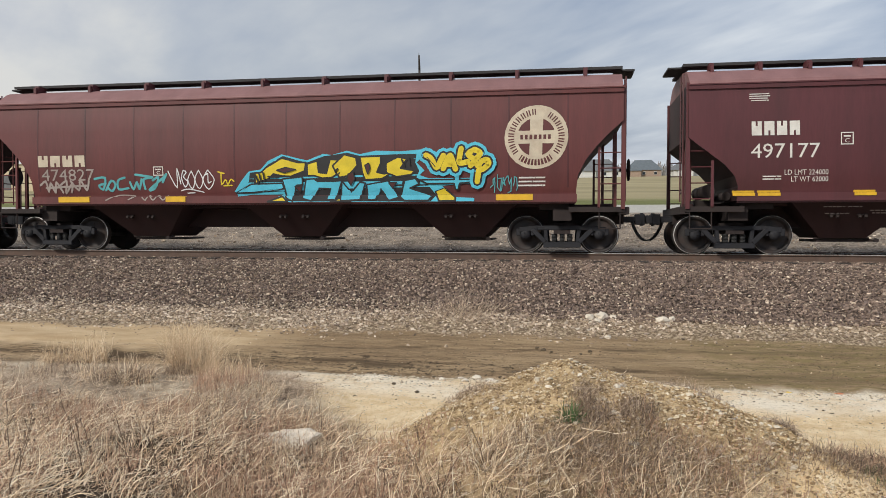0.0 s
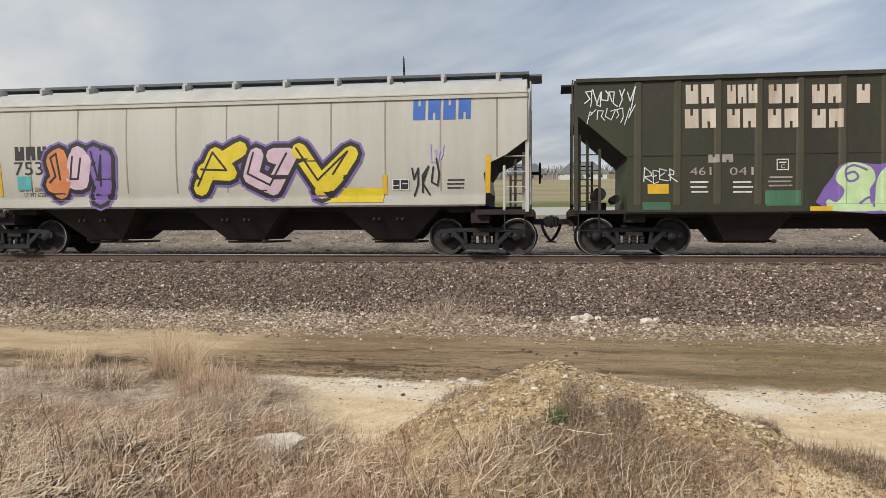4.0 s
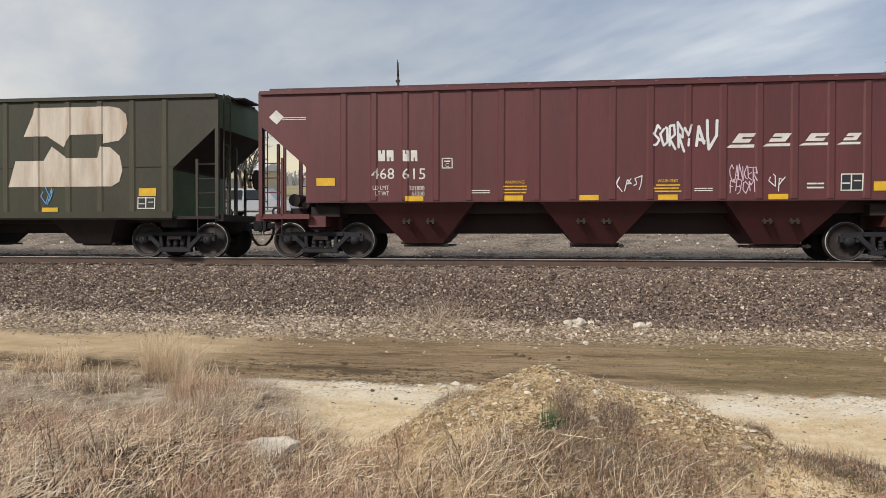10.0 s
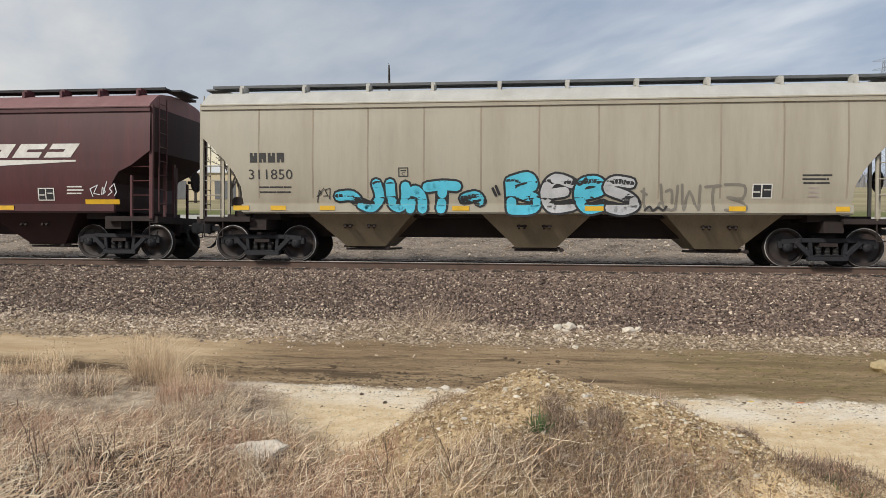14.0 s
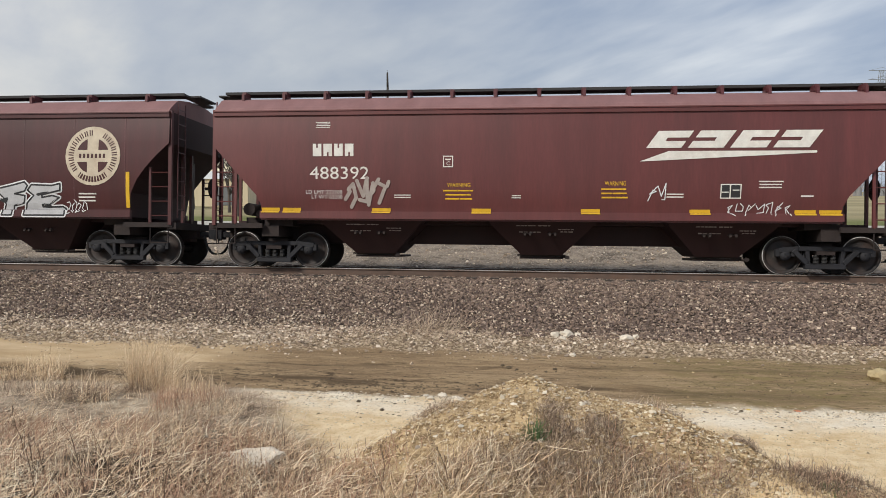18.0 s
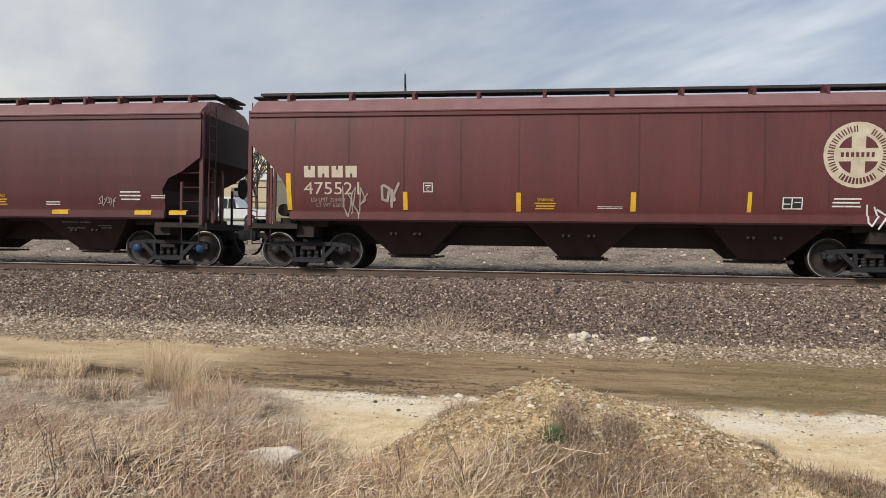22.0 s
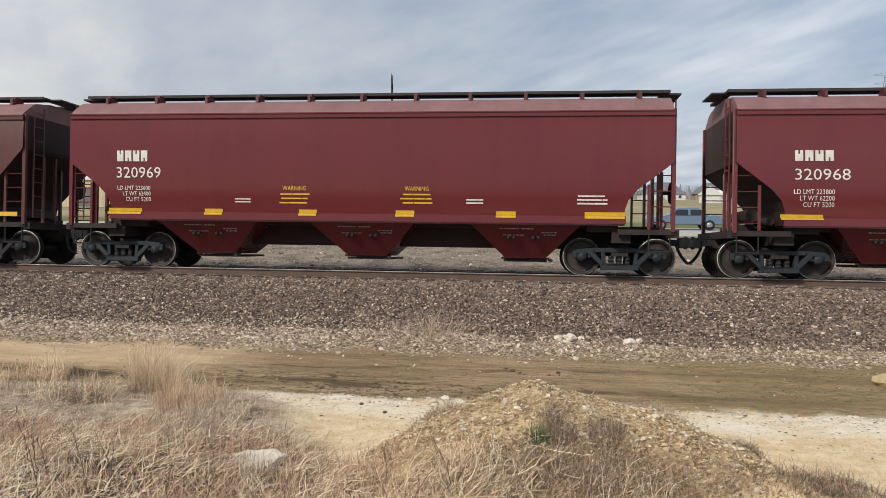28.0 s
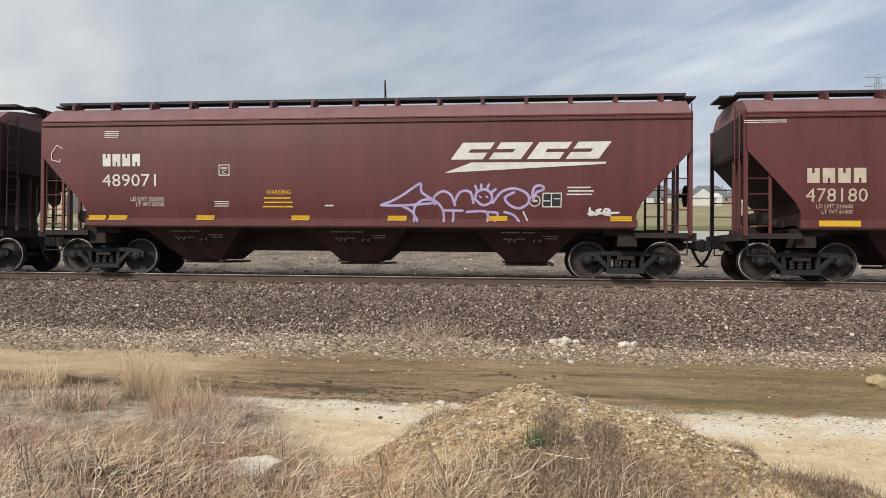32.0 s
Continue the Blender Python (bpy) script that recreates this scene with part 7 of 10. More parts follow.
p.fill("gsilver", "103,65 108,71 127,82 130,72 126,59 116,47 134,57 132,42 124,31 134,2 123,2 118,22 115,2 105,2 109,33 106,47", "black", 0.042)
p.fill("gsilver", "132,61 134,70 146,77 159,86 162,77 159,63 149,56 159,52 158,33 148,26 146,2 136,2 140,29 138,45", "black", 0.042)
p.fill("gsilver", "162,65 166,79 186,77 194,82 194,65 176,54 176,47 186,52 193,47 184,31 176,29 177,22 196,24 199,19 198,2 158,2 161,33 168,52", "black", 0.042)
p.fill("black", "13,59 29,57 34,49 22,40 13,40", curve=True)
p.fill("black", "24,28 34,35 37,29 27,19", curve=True)
p.fill("black", "51,47 57,47 55,37", curve=True)
p.fill("black", "79,54 89,62 86,53", curve=True)
p.fill("black", "81,24 89,31 86,17", curve=True)
p.fill("black", "111,54 120,62 116,52", curve=True)
p.fill("black", "112,24 121,31 116,17", curve=True)
p.fill("black", "134,40 142,47 140,33", curve=True)
p.fill("black", "171,57 183,62 173,51", curve=True)
p.fill("black", "171,22 184,29 183,19 172,17", curve=True)
p.end()
tag(c, "2020", 5.28, 1.42, 5.86, 1.68)
tag(c, "cdbf", -0.91, 1.29, -0.34, 1.45)
tag(c, "dcf", -0.51, 1.59, -0.06, 1.82)
warning(c, -0.9, 1.55, -0.51, 1.75)
bars(c, 3, 5.63, 1.66, 6.12, 1.92)
c = hopper_car(-260.82, -273.59, "pale grey covered hopper car with seamed sides and black marks", "round", "bowl", "beige", "roof_grey", "walk_grey", over=1.15, brackets=14, seams=1.67, phase=0.8, seam_paint="seam_dark", bins="tan")
mark(c, 4, -5.74, 2.55, -4.93, 2.76, "textblack")
number(c, "353052", -5.74, 2.1, -4.53, 2.33, "textblack")
plate_box(c, -3.5, 2.37, -3.27, 2.6, "textblack")
lines(c, ("LD LMT 223900", "LT WT 60100"), -5.74, 1.65, -4.93, 1.91, "textblack")
patch(c, -6.61, 1.67, -6.16, 1.87, "yellow")
tape(c, ((-4.17, -3.73), (-1.46, -0.99), (0.91, 1.38),), 1.68, 1.80)
patch(c, -0.13, 1.84, 0.15, 1.96, "white")
bars(c, 3, -2.5, 1.7, -2.07, 1.87, "textblack")
bars(c, 3, -0.18, 1.66, 0.21, 1.82, "textblack")
tape(c, ((3.6, 4.07),), 1.65, 1.78)
patch(c, 6.05, 1.65, 6.48, 1.83, "yellow")
bars(c, 3, 4.53, 1.65, 5.21, 1.89, "textblack")
c = hopper_car(-277.5, -290.96, "brown-red covered hopper car with upright yellow tape and a round emblem", cut="curve", colour="brownred", brackets=10, seams=1.39)
mark(c, 4, -6.66, 2.3, -5.26, 2.58, "cream")
number(c, "475521", -6.64, 1.89, -5.24, 2.19, "cream")
lines(c, ("LD LMT 224400", "LT WT 62600"), -6.47, 1.56, -5.61, 1.82, "fadewhite")
tag(c, "dfa", -5.68, 1.34, -5.04, 1.99, "fadewhite", 0.045)
tag(c, "da", -4.73, 1.55, -4.26, 2.07, "fadewhite", 0.12)
plate_box(c, -3.66, 1.95, -3.43, 2.18)
patch(c, -7.09, 1.51, -6.97, 2.4)
patch(c, -4.16, 1.53, -4.05, 1.96)
patch(c, -1.43, 1.51, -1.32, 1.95)
patch(c, 1.21, 1.53, 1.33, 1.97)
patch(c, 3.79, 1.53, 3.88, 1.98)
warning(c, -1.01, 1.55, -0.49, 1.82)
bars(c, 2, 0.46, 1.58, 1.03, 1.65)
data_box(c, 4.54, 1.6, 4.97, 1.87)
emblem(c, 5.34, 2.08, 6.8, 3.53)
patch(c, 6.96, 1.5, 7.06, 2.37)
tag(c, "defd", 6.3, 1.17, 7.3, 1.61, "gwhite", 0.09)
bars(c, 3, 5.57, 1.63, 6.26, 1.88)
c = hopper_car(-294.81, -307.44, "maroon covered hopper car with plain white marks and blue bearing caps", cut="bowl", colour="maroon", over=1.15, brackets=15, blue_caps=True, stencils=True)
mark(c, 4, -5.7, 2.62, -4.84, 2.9)
number(c, "521648", -5.7, 2.11, -4.33, 2.42)
lines(c, ("LD LMT 223100", "LT WT 62900"), -5.66, 1.58, -4.85, 1.84)
bars(c, 2, -5.67, 3.56, -5.02, 3.66)
plate_box(c, -3.97, 2.36, -3.72, 2.61)
warning(c, -1.91, 1.56, -1.4, 1.85)
warning(c, 1.51, 1.57, 2.02, 1.86)
bars(c, 3, -4.18, 1.59, -3.78, 1.72)
patch(c, -0.08, 1.58, 0.18, 1.69, "white")
bars(c, 1, -0.08, 1.72, 0.18, 1.77)
bars(c, 3, 5.19, 1.7, 5.82, 1.98)
tag(c, "ceca", 4.62, 1.59, 5.13, 1.79, "fadewhite")
bars(c, 2, 6.08, 1.76, 6.45, 1.87)
tape(c, ((-6.93, -6.47), (-5.99, -5.53), (-3.66, -3.19), (-1.32, -0.87), (1.01, 1.45), (3.33, 3.79), (5.64, 6.1), (6.58, 7.05),), 1.36, 1.48)
bars(c, 2, 3.13, 1.58, 3.53, 1.7)
c = hopper_car(-311.18, -323.9, "maroon covered hopper car with dark green graffiti and a slanted emblem", cut="bowl", colour="deepmaroon", over=1.15, brackets=14, stencils=True)
mark(c, 4, -5.71, 2.62, -4.64, 2.89)
number(c, "496962", -5.69, 2.08, -4.31, 2.38)
bars(c, 2, -5.6, 3.55, -4.96, 3.64)
lines(c, ("LD LMT 223000", "LT WT 63000"), -5.65, 1.56, -4.84, 1.8)
plate_box(c, -3.32, 2.37, -3.09, 2.61)
p = Piece(c, -2.98, 1.29, 0.52, 2.13)
p.fill("gwhite", "2,92 21,83 53,89 56,81 76,86 95,92 102,78 121,98 136,92 141,67 150,75 150,46 166,56 179,36 188,52 190,22 198,12 194,0 27,0 25,25 10,38", curve=True)
p.fill("gdgreen", "5,84 19,76 44,85 51,79 48,58 32,39 18,36 10,57", curve=True)
p.fill("gdgreen", "30,6 30,26 46,42 53,67 59,71 55,38 63,6", curve=True)
p.fill("gdgreen", "62,38 65,69 75,78 78,54 72,31 76,6 65,8", curve=True)
p.fill("gdgreen", "79,12 80,46 83,74 95,81 98,54 92,36 99,8", curve=True)
p.fill("gdgreen", "101,8 100,46 106,69 117,82 115,46 120,6", curve=True)
p.fill("gdgreen", "121,38 122,84 133,86 138,59 133,36 147,6 124,6", curve=True)
p.fill("gdgreen", "141,29 145,59 148,59 148,31 158,38 154,6 148,8", curve=True)
p.fill("gdgreen", "157,8 159,29 166,44 171,29 164,21 173,6", curve=True)
p.fill("gdgreen", "179,25 182,44 187,41 186,24", curve=True)
p.line("gwhite", 0.033, "66,48 71,54 74,44 68,36")
p.line("gwhite", 0.033, "82,50 89,59 90,42 83,36")
p.line("gwhite", 0.033, "88,26 93,19")
p.line("gwhite", 0.033, "32,19 40,21 38,9")
p.line("gwhite", 0.033, "105,38 109,52 111,29")
p.line("gwhite", 0.033, "126,54 131,66 132,49")
p.line("gwhite", 0.033, "128,22 136,19")
p.line("gwhite", 0.033, "78,92 82,86 86,94")
p.end()
p = Piece(c, -4.2, 1.47, 0.19, 1.99)
p.line("gwhite", 0.027, "13,83 12,51 15,61 17,45")
p.line("gwhite", 0.027, "18,69 22,77 20,53")
p.line("gwhite", 0.027, "23,80 24,51")
p.line("gwhite", 0.027, "25,64 27,72 26,51")
p.line("gwhite", 0.027, "20,40 23,48 22,29")
p.line("gwhite", 0.027, "26,45 25,27 28,43")
p.line("gwhite", 0.027, "30,48 31,27 33,45")
p.line("gwhite", 0.027, "23,16 26,24 25,5 22,13")
p.line("gwhite", 0.027, "29,24 28,5 31,16 30,27")
p.line("gwhite", 0.027, "34,24 33,5 36,29")
p.line("gwhite", 0.027, "179,85 182,93 181,61")
p.line("gwhite", 0.027, "185,88 184,67 187,77")
p.line("gwhite", 0.027, "183,53 189,61 187,45")
p.line("gwhite", 0.027, "191,64 198,53")
p.end()
warning(c, 1.63, 1.54, 2.11, 1.8)
data_box(c, 4.47, 1.55, 4.91, 1.85)
bars(c, 3, 5.2, 1.58, 5.78, 1.99)
logo(c, 1.8, 2.32, 5.76, 3)
tape(c, ((-5.98, -5.07), (-3.61, -3.15), (1.03, 1.47), (3.43, 3.87), (5.68, 6.1), (6.57, 7),), 1.33, 1.44)
bars(c, 3, 3.25, 1.56, 3.64, 1.7)
bars(c, 1, 3.73, 1.56, 4.32, 1.65)
c = hopper_car(-327.44, -340.7, "red-brown covered hopper car with a slanted white emblem", cut="long", colour="deepred", brackets=15, stencils=True)
logo(c, 2.3, 2.55, 6.3, 3.28)
plate_box(c, -2.26, 2.58, -2.03, 2.83)
warning(c, -2.26, 1.77, -1.44, 2.2)
warning(c, 1.27, 1.77, 2.08, 2.2)
tape(c, ((-4.03, -3.54), (-1.55, -1.08), (0.93, 1.38), (3.38, 3.82), (5.66, 6.13), (6.18, 6.65),), 1.46, 1.58)
data_box(c, 4.07, 1.76, 4.5, 2.08)
roundel(c, 4.63, 1.81, 4.87, 2.05)
tag(c, "dfa", 4.96, 1.65, 5.6, 2.03, "gwhite", 0.12)
bars(c, 1, 5.82, 1.75, 6.05, 1.86)
bars(c, 2, 6.37, 1.75, 6.65, 1.89)
bars(c, 2, -3.48, 1.77, -3.06, 1.91)
bars(c, 2, 2.93, 1.78, 3.37, 1.92)
mark(c, 4, -5.65, 2.85, -4.51, 3.14)
number(c, "487881", -5.66, 2.37, -4.08, 2.68)
bars(c, 4, -5.64, 3.39, -5.14, 3.6)
lines(c, ("LD LMT 223300", "LT WT 62700"), -5.56, 1.78, -4.63, 2)
c = hopper_car(-344.4, -357.15, "new glossy maroon covered hopper car with white marks", colour="freshmaroon", over=1.15, brackets=11, truck="truck_blue", bins="freshmaroon", stencils=True)
mark(c, 4, -6.2, 2.74, -5.34, 2.98)
number(c, "320968", -6.18, 2.32, -5, 2.57)
lines(c, ("LD LMT 223800", "LT WT 62200", "CU FT 5200"), -6.2, 1.69, -5.33, 2.12)
tape(c, ((-6.48, -5.56), (-3.9, -3.45), (-1.44, -0.98), (1.07, 1.51),), 1.43, 1.55)
warning(c, -1.95, 1.77, -1.1, 2.18)
warning(c, 1.18, 1.76, 1.96, 2.19)
bars(c, 2, -3.1, 1.73, -2.71, 1.86)
c = hopper_car(-360.82, -373.6, "new glossy maroon covered hopper car with yellow warning stencils", colour="freshmaroon", over=1.15, brackets=11, truck="truck_blue", bins="freshmaroon", stencils=True)
mark(c, 4, -6.19, 2.72, -5.34, 2.99)
number(c, "320969", -6.19, 2.31, -5.01, 2.58)
lines(c, ("LD LMT 223600", "LT WT 62400", "CU FT 5200"), -6.18, 1.7, -5.3, 2.12)
tape(c, ((-6.46, -5.56), (-3.89, -3.42), (-1.45, -1), (0.97, 1.43), (3.4, 3.87), (5.48, 6.4),), 1.41, 1.56)
warning(c, -1.97, 1.67, -1.14, 2.13)
warning(c, 1.08, 1.69, 1.89, 2.13)
bars(c, 2, -3.09, 1.7, -2.68, 1.84)
bars(c, 2, 2.68, 1.71, 3.09, 1.86)
bars(c, 3, 5.24, 1.71, 6.03, 1.97)
c = hopper_car(-377.48, -390.86, "brown-red covered hopper car with red and blue graffiti and emblem", cut="long", colour="deepred", brackets=13)
mark(c, 4, -6.69, 2.26, -5.33, 2.55, "cream")
number(c, "479550", -6.66, 1.83, -5.33, 2.15, "cream")
lines(c, ("LD LMT 223900", "LT WT 62100"), -6.43, 1.56, -5.62, 1.8)
p = Piece(c, -5.25, 1.49, -2.9, 2.06)
p.line("fadewhite", 0.028, "40,7 33,50 28,79")
p.line("fadewhite", 0.028, "24,18 10,18 1,50 10,86 26,95 37,75 32,45")
p.line("fadewhite", 0.028, "70,91 56,86 51,50 54,11 68,18")
p.line("fadewhite", 0.028, "52,53 64,58")
p.line("fadewhite", 0.028, "89,85 79,77 85,50 88,21 74,9")
p.line("fadewhite", 0.028, "105,85 104,39 99,32")
p.line("fadewhite", 0.028, "116,45 133,48 116,6")
p.line("fadewhite", 0.028, "139,91 145,55 155,61")
p.line("fadewhite", 0.028, "155,91 156,50 159,5 146,9")
p.line("fadewhite", 0.028, "166,85 188,95 169,34 199,43")
p.line("fadewhite", 0.028, "182,23 187,12 182,0 177,12 182,23")
p.line("gwhite", 0.022, "248,61 260,61", curve=False)
p.line("gwhite", 0.022, "254,74 254,48", curve=False)
p.line("gwhite", 0.022, "338,95 349,95", curve=False)
p.line("gwhite", 0.022, "343,108 343,83", curve=False)
p.line("gwhite", 0.022, "342,179 354,179", curve=False)
p.line("gwhite", 0.022, "348,192 348,166", curve=False)
p.line("gwhite", 0.026, "278,79 283,85", curve=False)
p.line("gwhite", 0.026, "283,89 288,95", curve=False)
p.line("gwhite", 0.026, "291,70 296,75", curve=False)
p.line("gwhite", 0.026, "290,50 295,55", curve=False)
p.line("gwhite", 0.026, "312,40 317,45", curve=False)
p.end()
plate_box(c, -3.83, 2.07, -3.6, 2.34)
tape(c, ((-7.67, -6.82), (-4.65, -4.2), (-1.56, -1.1), (1.15, 1.61),), 1.34, 1.46)
bars(c, 2, -7.94, 3.62, -7.05, 3.7)
bars(c, 2, -2.66, 1.59, -2.09, 1.67)
p = Piece(c, -0.95, 1.3, 3.2, 2.81)
p.fill("gsky", "2,1 10,19 7,53 9,73 17,84 26,87 36,79 50,83 63,78 80,92 89,84 101,79 128,85 145,80 156,92 166,75 183,63 191,44 198,1")
p.fill("gwhite", "173,62 188,37 197,2 138,1 156,26")
p.fill("gwhite", "9,51 26,37 30,18 14,37", "gwhite", 0.15, curve=True)
p.fill("gwhite", "14,64 26,77 39,67 35,44 28,30 19,44", "gwhite", 0.15, curve=True)
p.fill("gwhite", "10,6 14,19 26,19 30,12", "gwhite", 0.15, curve=True)
p.fill("gwhite", "32,12 39,39 43,62 55,75 57,53 53,26 55,12", "gwhite", 0.15, curve=True)
p.fill("gwhite", "57,12 61,44 64,66 68,69 75,77 84,71 87,53 82,35 87,22 84,12", "gwhite", 0.15, curve=True)
p.fill("gwhite", "87,10 91,44 95,69 102,75 108,70 109,48 104,26 111,12", "gwhite", 0.15, curve=True)
p.fill("gwhite", "112,12 115,48 118,66 137,71 133,64 123,57 124,30 128,10", "gwhite", 0.15, curve=True)
p.fill("gwhite", "130,5 135,44 139,71 145,77 149,66 156,77 173,60 162,53 159,30 173,15 149,10", "gwhite", 0.15, curve=True)
p.fill("gwhite", "156,32 173,53 177,37 177,21 162,26", "gwhite", 0.15, curve=True)
p.fill("gwhite", "173,5 178,16 190,15 192,5", "gwhite", 0.15, curve=True)
p.fill("gred", "9,51 26,37 30,18 14,37", "gred", 0.075, curve=True)
p.fill("gred", "14,64 26,77 39,67 35,44 28,30 19,44", "gred", 0.075, curve=True)
p.fill("gred", "10,6 14,19 26,19 30,12", "gred", 0.075, curve=True)
p.fill("gred", "32,12 39,39 43,62 55,75 57,53 53,26 55,12", "gred", 0.075, curve=True)
p.fill("gred", "57,12 61,44 64,66 68,69 75,77 84,71 87,53 82,35 87,22 84,12", "gred", 0.075, curve=True)
p.fill("gred", "87,10 91,44 95,69 102,75 108,70 109,48 104,26 111,12", "gred", 0.075, curve=True)
p.fill("gred", "112,12 115,48 118,66 137,71 133,64 123,57 124,30 128,10", "gred", 0.075, curve=True)
p.fill("gred", "130,5 135,44 139,71 145,77 149,66 156,77 173,60 162,53 159,30 173,15 149,10", "gred", 0.075, curve=True)
p.fill("gred", "156,32 173,53 177,37 177,21 162,26", "gred", 0.075, curve=True)
p.fill("gred", "173,5 178,16 190,15 192,5", "gred", 0.075, curve=True)
p.line("gpink", 0.032, "50,62 46,39 48,17")
p.line("gpink", 0.032, "74,64 68,44 72,19")
p.line("gpink", 0.032, "82,30 72,22")
p.line("gpink", 0.032, "99,62 97,39 101,19")
p.line("gpink", 0.032, "121,61 120,44")
p.line("gpink", 0.032, "142,62 140,35 144,15")
p.line("gpink", 0.032, "156,66 152,44 156,22")
p.line("gpink", 0.032, "58,48 65,57")
p.line("gpink", 0.032, "109,44 118,39")
p.line("gpink", 0.032, "22,62 26,44")
p.line("gpink", 0.032, "162,44 169,30")
p.line("gwhite", 0.028, "51,96 51,89", curve=False)
p.line("gwhite", 0.028, "49,92 54,92", curve=False)
p.line("gwhite", 0.028, "109,97 109,89", curve=False)
p.line("gwhite", 0.028, "107,93 112,93", curve=False)
p.line("gwhite", 0.028, "172,90 172,84", curve=False)
p.line("gwhite", 0.028, "170,87 174,87", curve=False)
p.end()
p = Piece(c, 5.0, 1.99, 6.69, 2.45)
p.line("gwhite", 0.040, "4,71 21,54 31,83 34,31 45,79 48,36 59,57 55,7 71,54 114,79 161,74 192,40 161,46 90,64")
p.end()
emblem(c, 3.55, 2.09, 5.01, 3.53)
data_box(c, 5.07, 1.57, 5.51, 1.89)
bars(c, 3, 5.94, 1.59, 6.73, 1.86)
tag(c, "cfcfb", 5.94, 1.86, 6.32, 2.12, "fadewhite")
tape(c, ((4.14, 4.56), (6.86, 7.9),), 1.32, 1.43)
c = hopper_car(-395.01, -408.44, "brown-red covered hopper car with a worn round emblem", cut="long", colour="brownred", brackets=13)
emblem(c, 5.29, 2.05, 6.74, 3.49)
tape(c, ((1.09, 1.54), (2.96, 3.39), (5.12, 6),), 1.29, 1.42)
warning(c, 0.69, 1.54, 1.47, 1.83)
bars(c, 1, -0.08, 1.56, 0.18, 1.68)
bars(c, 2, 2.06, 1.57, 2.68, 1.66)
roundel(c, 4.38, 1.58, 4.63, 1.81)
data_box(c, 4.71, 1.57, 5.17, 1.88)
bars(c, 3, 5.83, 1.56, 6.51, 1.82)
tag(c, "da", 5.12, 1.53, 5.57, 2.01, "fadewhite", 0.06)
mark(c, 4, -6.76, 2.3, -5.44, 2.63, "cream")
number(c, "478180", -6.76, 1.88, -5.44, 2.18, "cream")
lines(c, ("LD LMT 224600", "LT WT 61400"), -6.53, 1.59, -5.75, 1.83, "cream")
tape(c, ((-6.49, -5.59),), 1.33, 1.46)
bars(c, 2, -8.05, 3.65, -7.13, 3.74)
c = hopper_car(-412.47, -425.87, "red-brown covered hopper car with lilac graffiti and a slanted emblem", cut="long", colour="brownred", brackets=15, stencils=True)
mark(c, 4, -6.36, 2.76, -5.31, 3.07)
number(c, "489071", -6.36, 2.26, -4.93, 2.57)
bars(c, 4, -6.31, 3.47, -5.88, 3.66)
lines(c, ("LD LMT 223300", "LT WT 62700"), -5.62, 1.74, -4.74, 2.01)
plate_box(c, -3.29, 2.52, -3.01, 2.79)
warning(c, -2.21, 1.71, -1.34, 2.17)
bars(c, 3, -3.44, 1.75, -3, 1.91)
bars(c, 1, -0.61, 1.73, -0.39, 1.85)
tape(c, ((-6.79, -6.32), (-6.24, -5.75), (-3.91, -3.44), (-1.46, -1), (0.95, 1.41), (3.39, 3.84), (6.24, 6.73),), 1.43, 1.55)
p = Piece(c, 0.72, 1.38, 4.73, 2.38)
p.line("glilac", 0.059, "3,42 19,54 33,70 51,93 53,72 69,50 50,44 22,41 3,42")
p.line("glilac", 0.059, "48,4 41,27 30,39")
p.line("glilac", 0.059, "69,44 68,61 78,75 88,66 93,42")
p.line("glilac", 0.059, "93,51 99,73 111,73 115,47")
p.line("glilac", 0.059, "117,56 119,72 128,79 136,69 136,50 126,42 117,56")
p.line("glilac", 0.059, "119,76 117,87")
p.line("glilac", 0.059, "124,81 124,90")
p.line("glilac", 0.059, "131,81 133,90")
p.line("glilac", 0.059, "136,72 141,79")
p.line("glilac", 0.059, "138,47 148,73 163,81 178,69 180,48 170,35 159,41 152,59 163,72")
p.line("glilac", 0.059, "44,4 44,36 54,54 68,53 78,33 80,4")
p.line("glilac", 0.059, "80,30 102,29")
p.line("glilac", 0.059, "91,27 91,4")
p.line("glilac", 0.059, "107,26 130,27 132,5")
p.line("glilac", 0.059, "133,26 144,23 141,5")
p.line("glilac", 0.059, "152,26 163,19 169,5")
p.line("glilac", 0.059, "184,67 187,85 195,87 197,78 189,72 185,53")
p.line("gwhite", 0.037, "174,27 179,7")
p.line("glilac", 0.037, "122,63 124,60")
p.line("glilac", 0.037, "130,63 132,60")
p.end()
p = Piece(c, 5.67, 1.5, 6.45, 1.79)
p.line("gwhite", 0.050, "22,80 25,25 51,40 25,55")
p.line("gwhite", 0.050, "87,70 62,60 84,45 58,25")
p.line("gwhite", 0.050, "109,45 142,60 116,75 105,35 145,25")
p.line("gwhite", 0.050, "15,35 193,45")
p.end()
logo(c, 2.33, 2.56, 6.33, 3.27)
data_box(c, 4.65, 1.75, 5.1, 2.09)
roundel(c, 4.35, 1.77, 4.6, 2.03)
bars(c, 3, 5.18, 2.01, 5.87, 2.25)
tag(c, "C", -7.76, 2.85, -7.41, 3.25, "gpink")
c = hopper_car(-429.7, -442.6, "sooty dark maroon covered hopper car with plain sides", colour="darkmaroon", over=1.15, brackets=14)


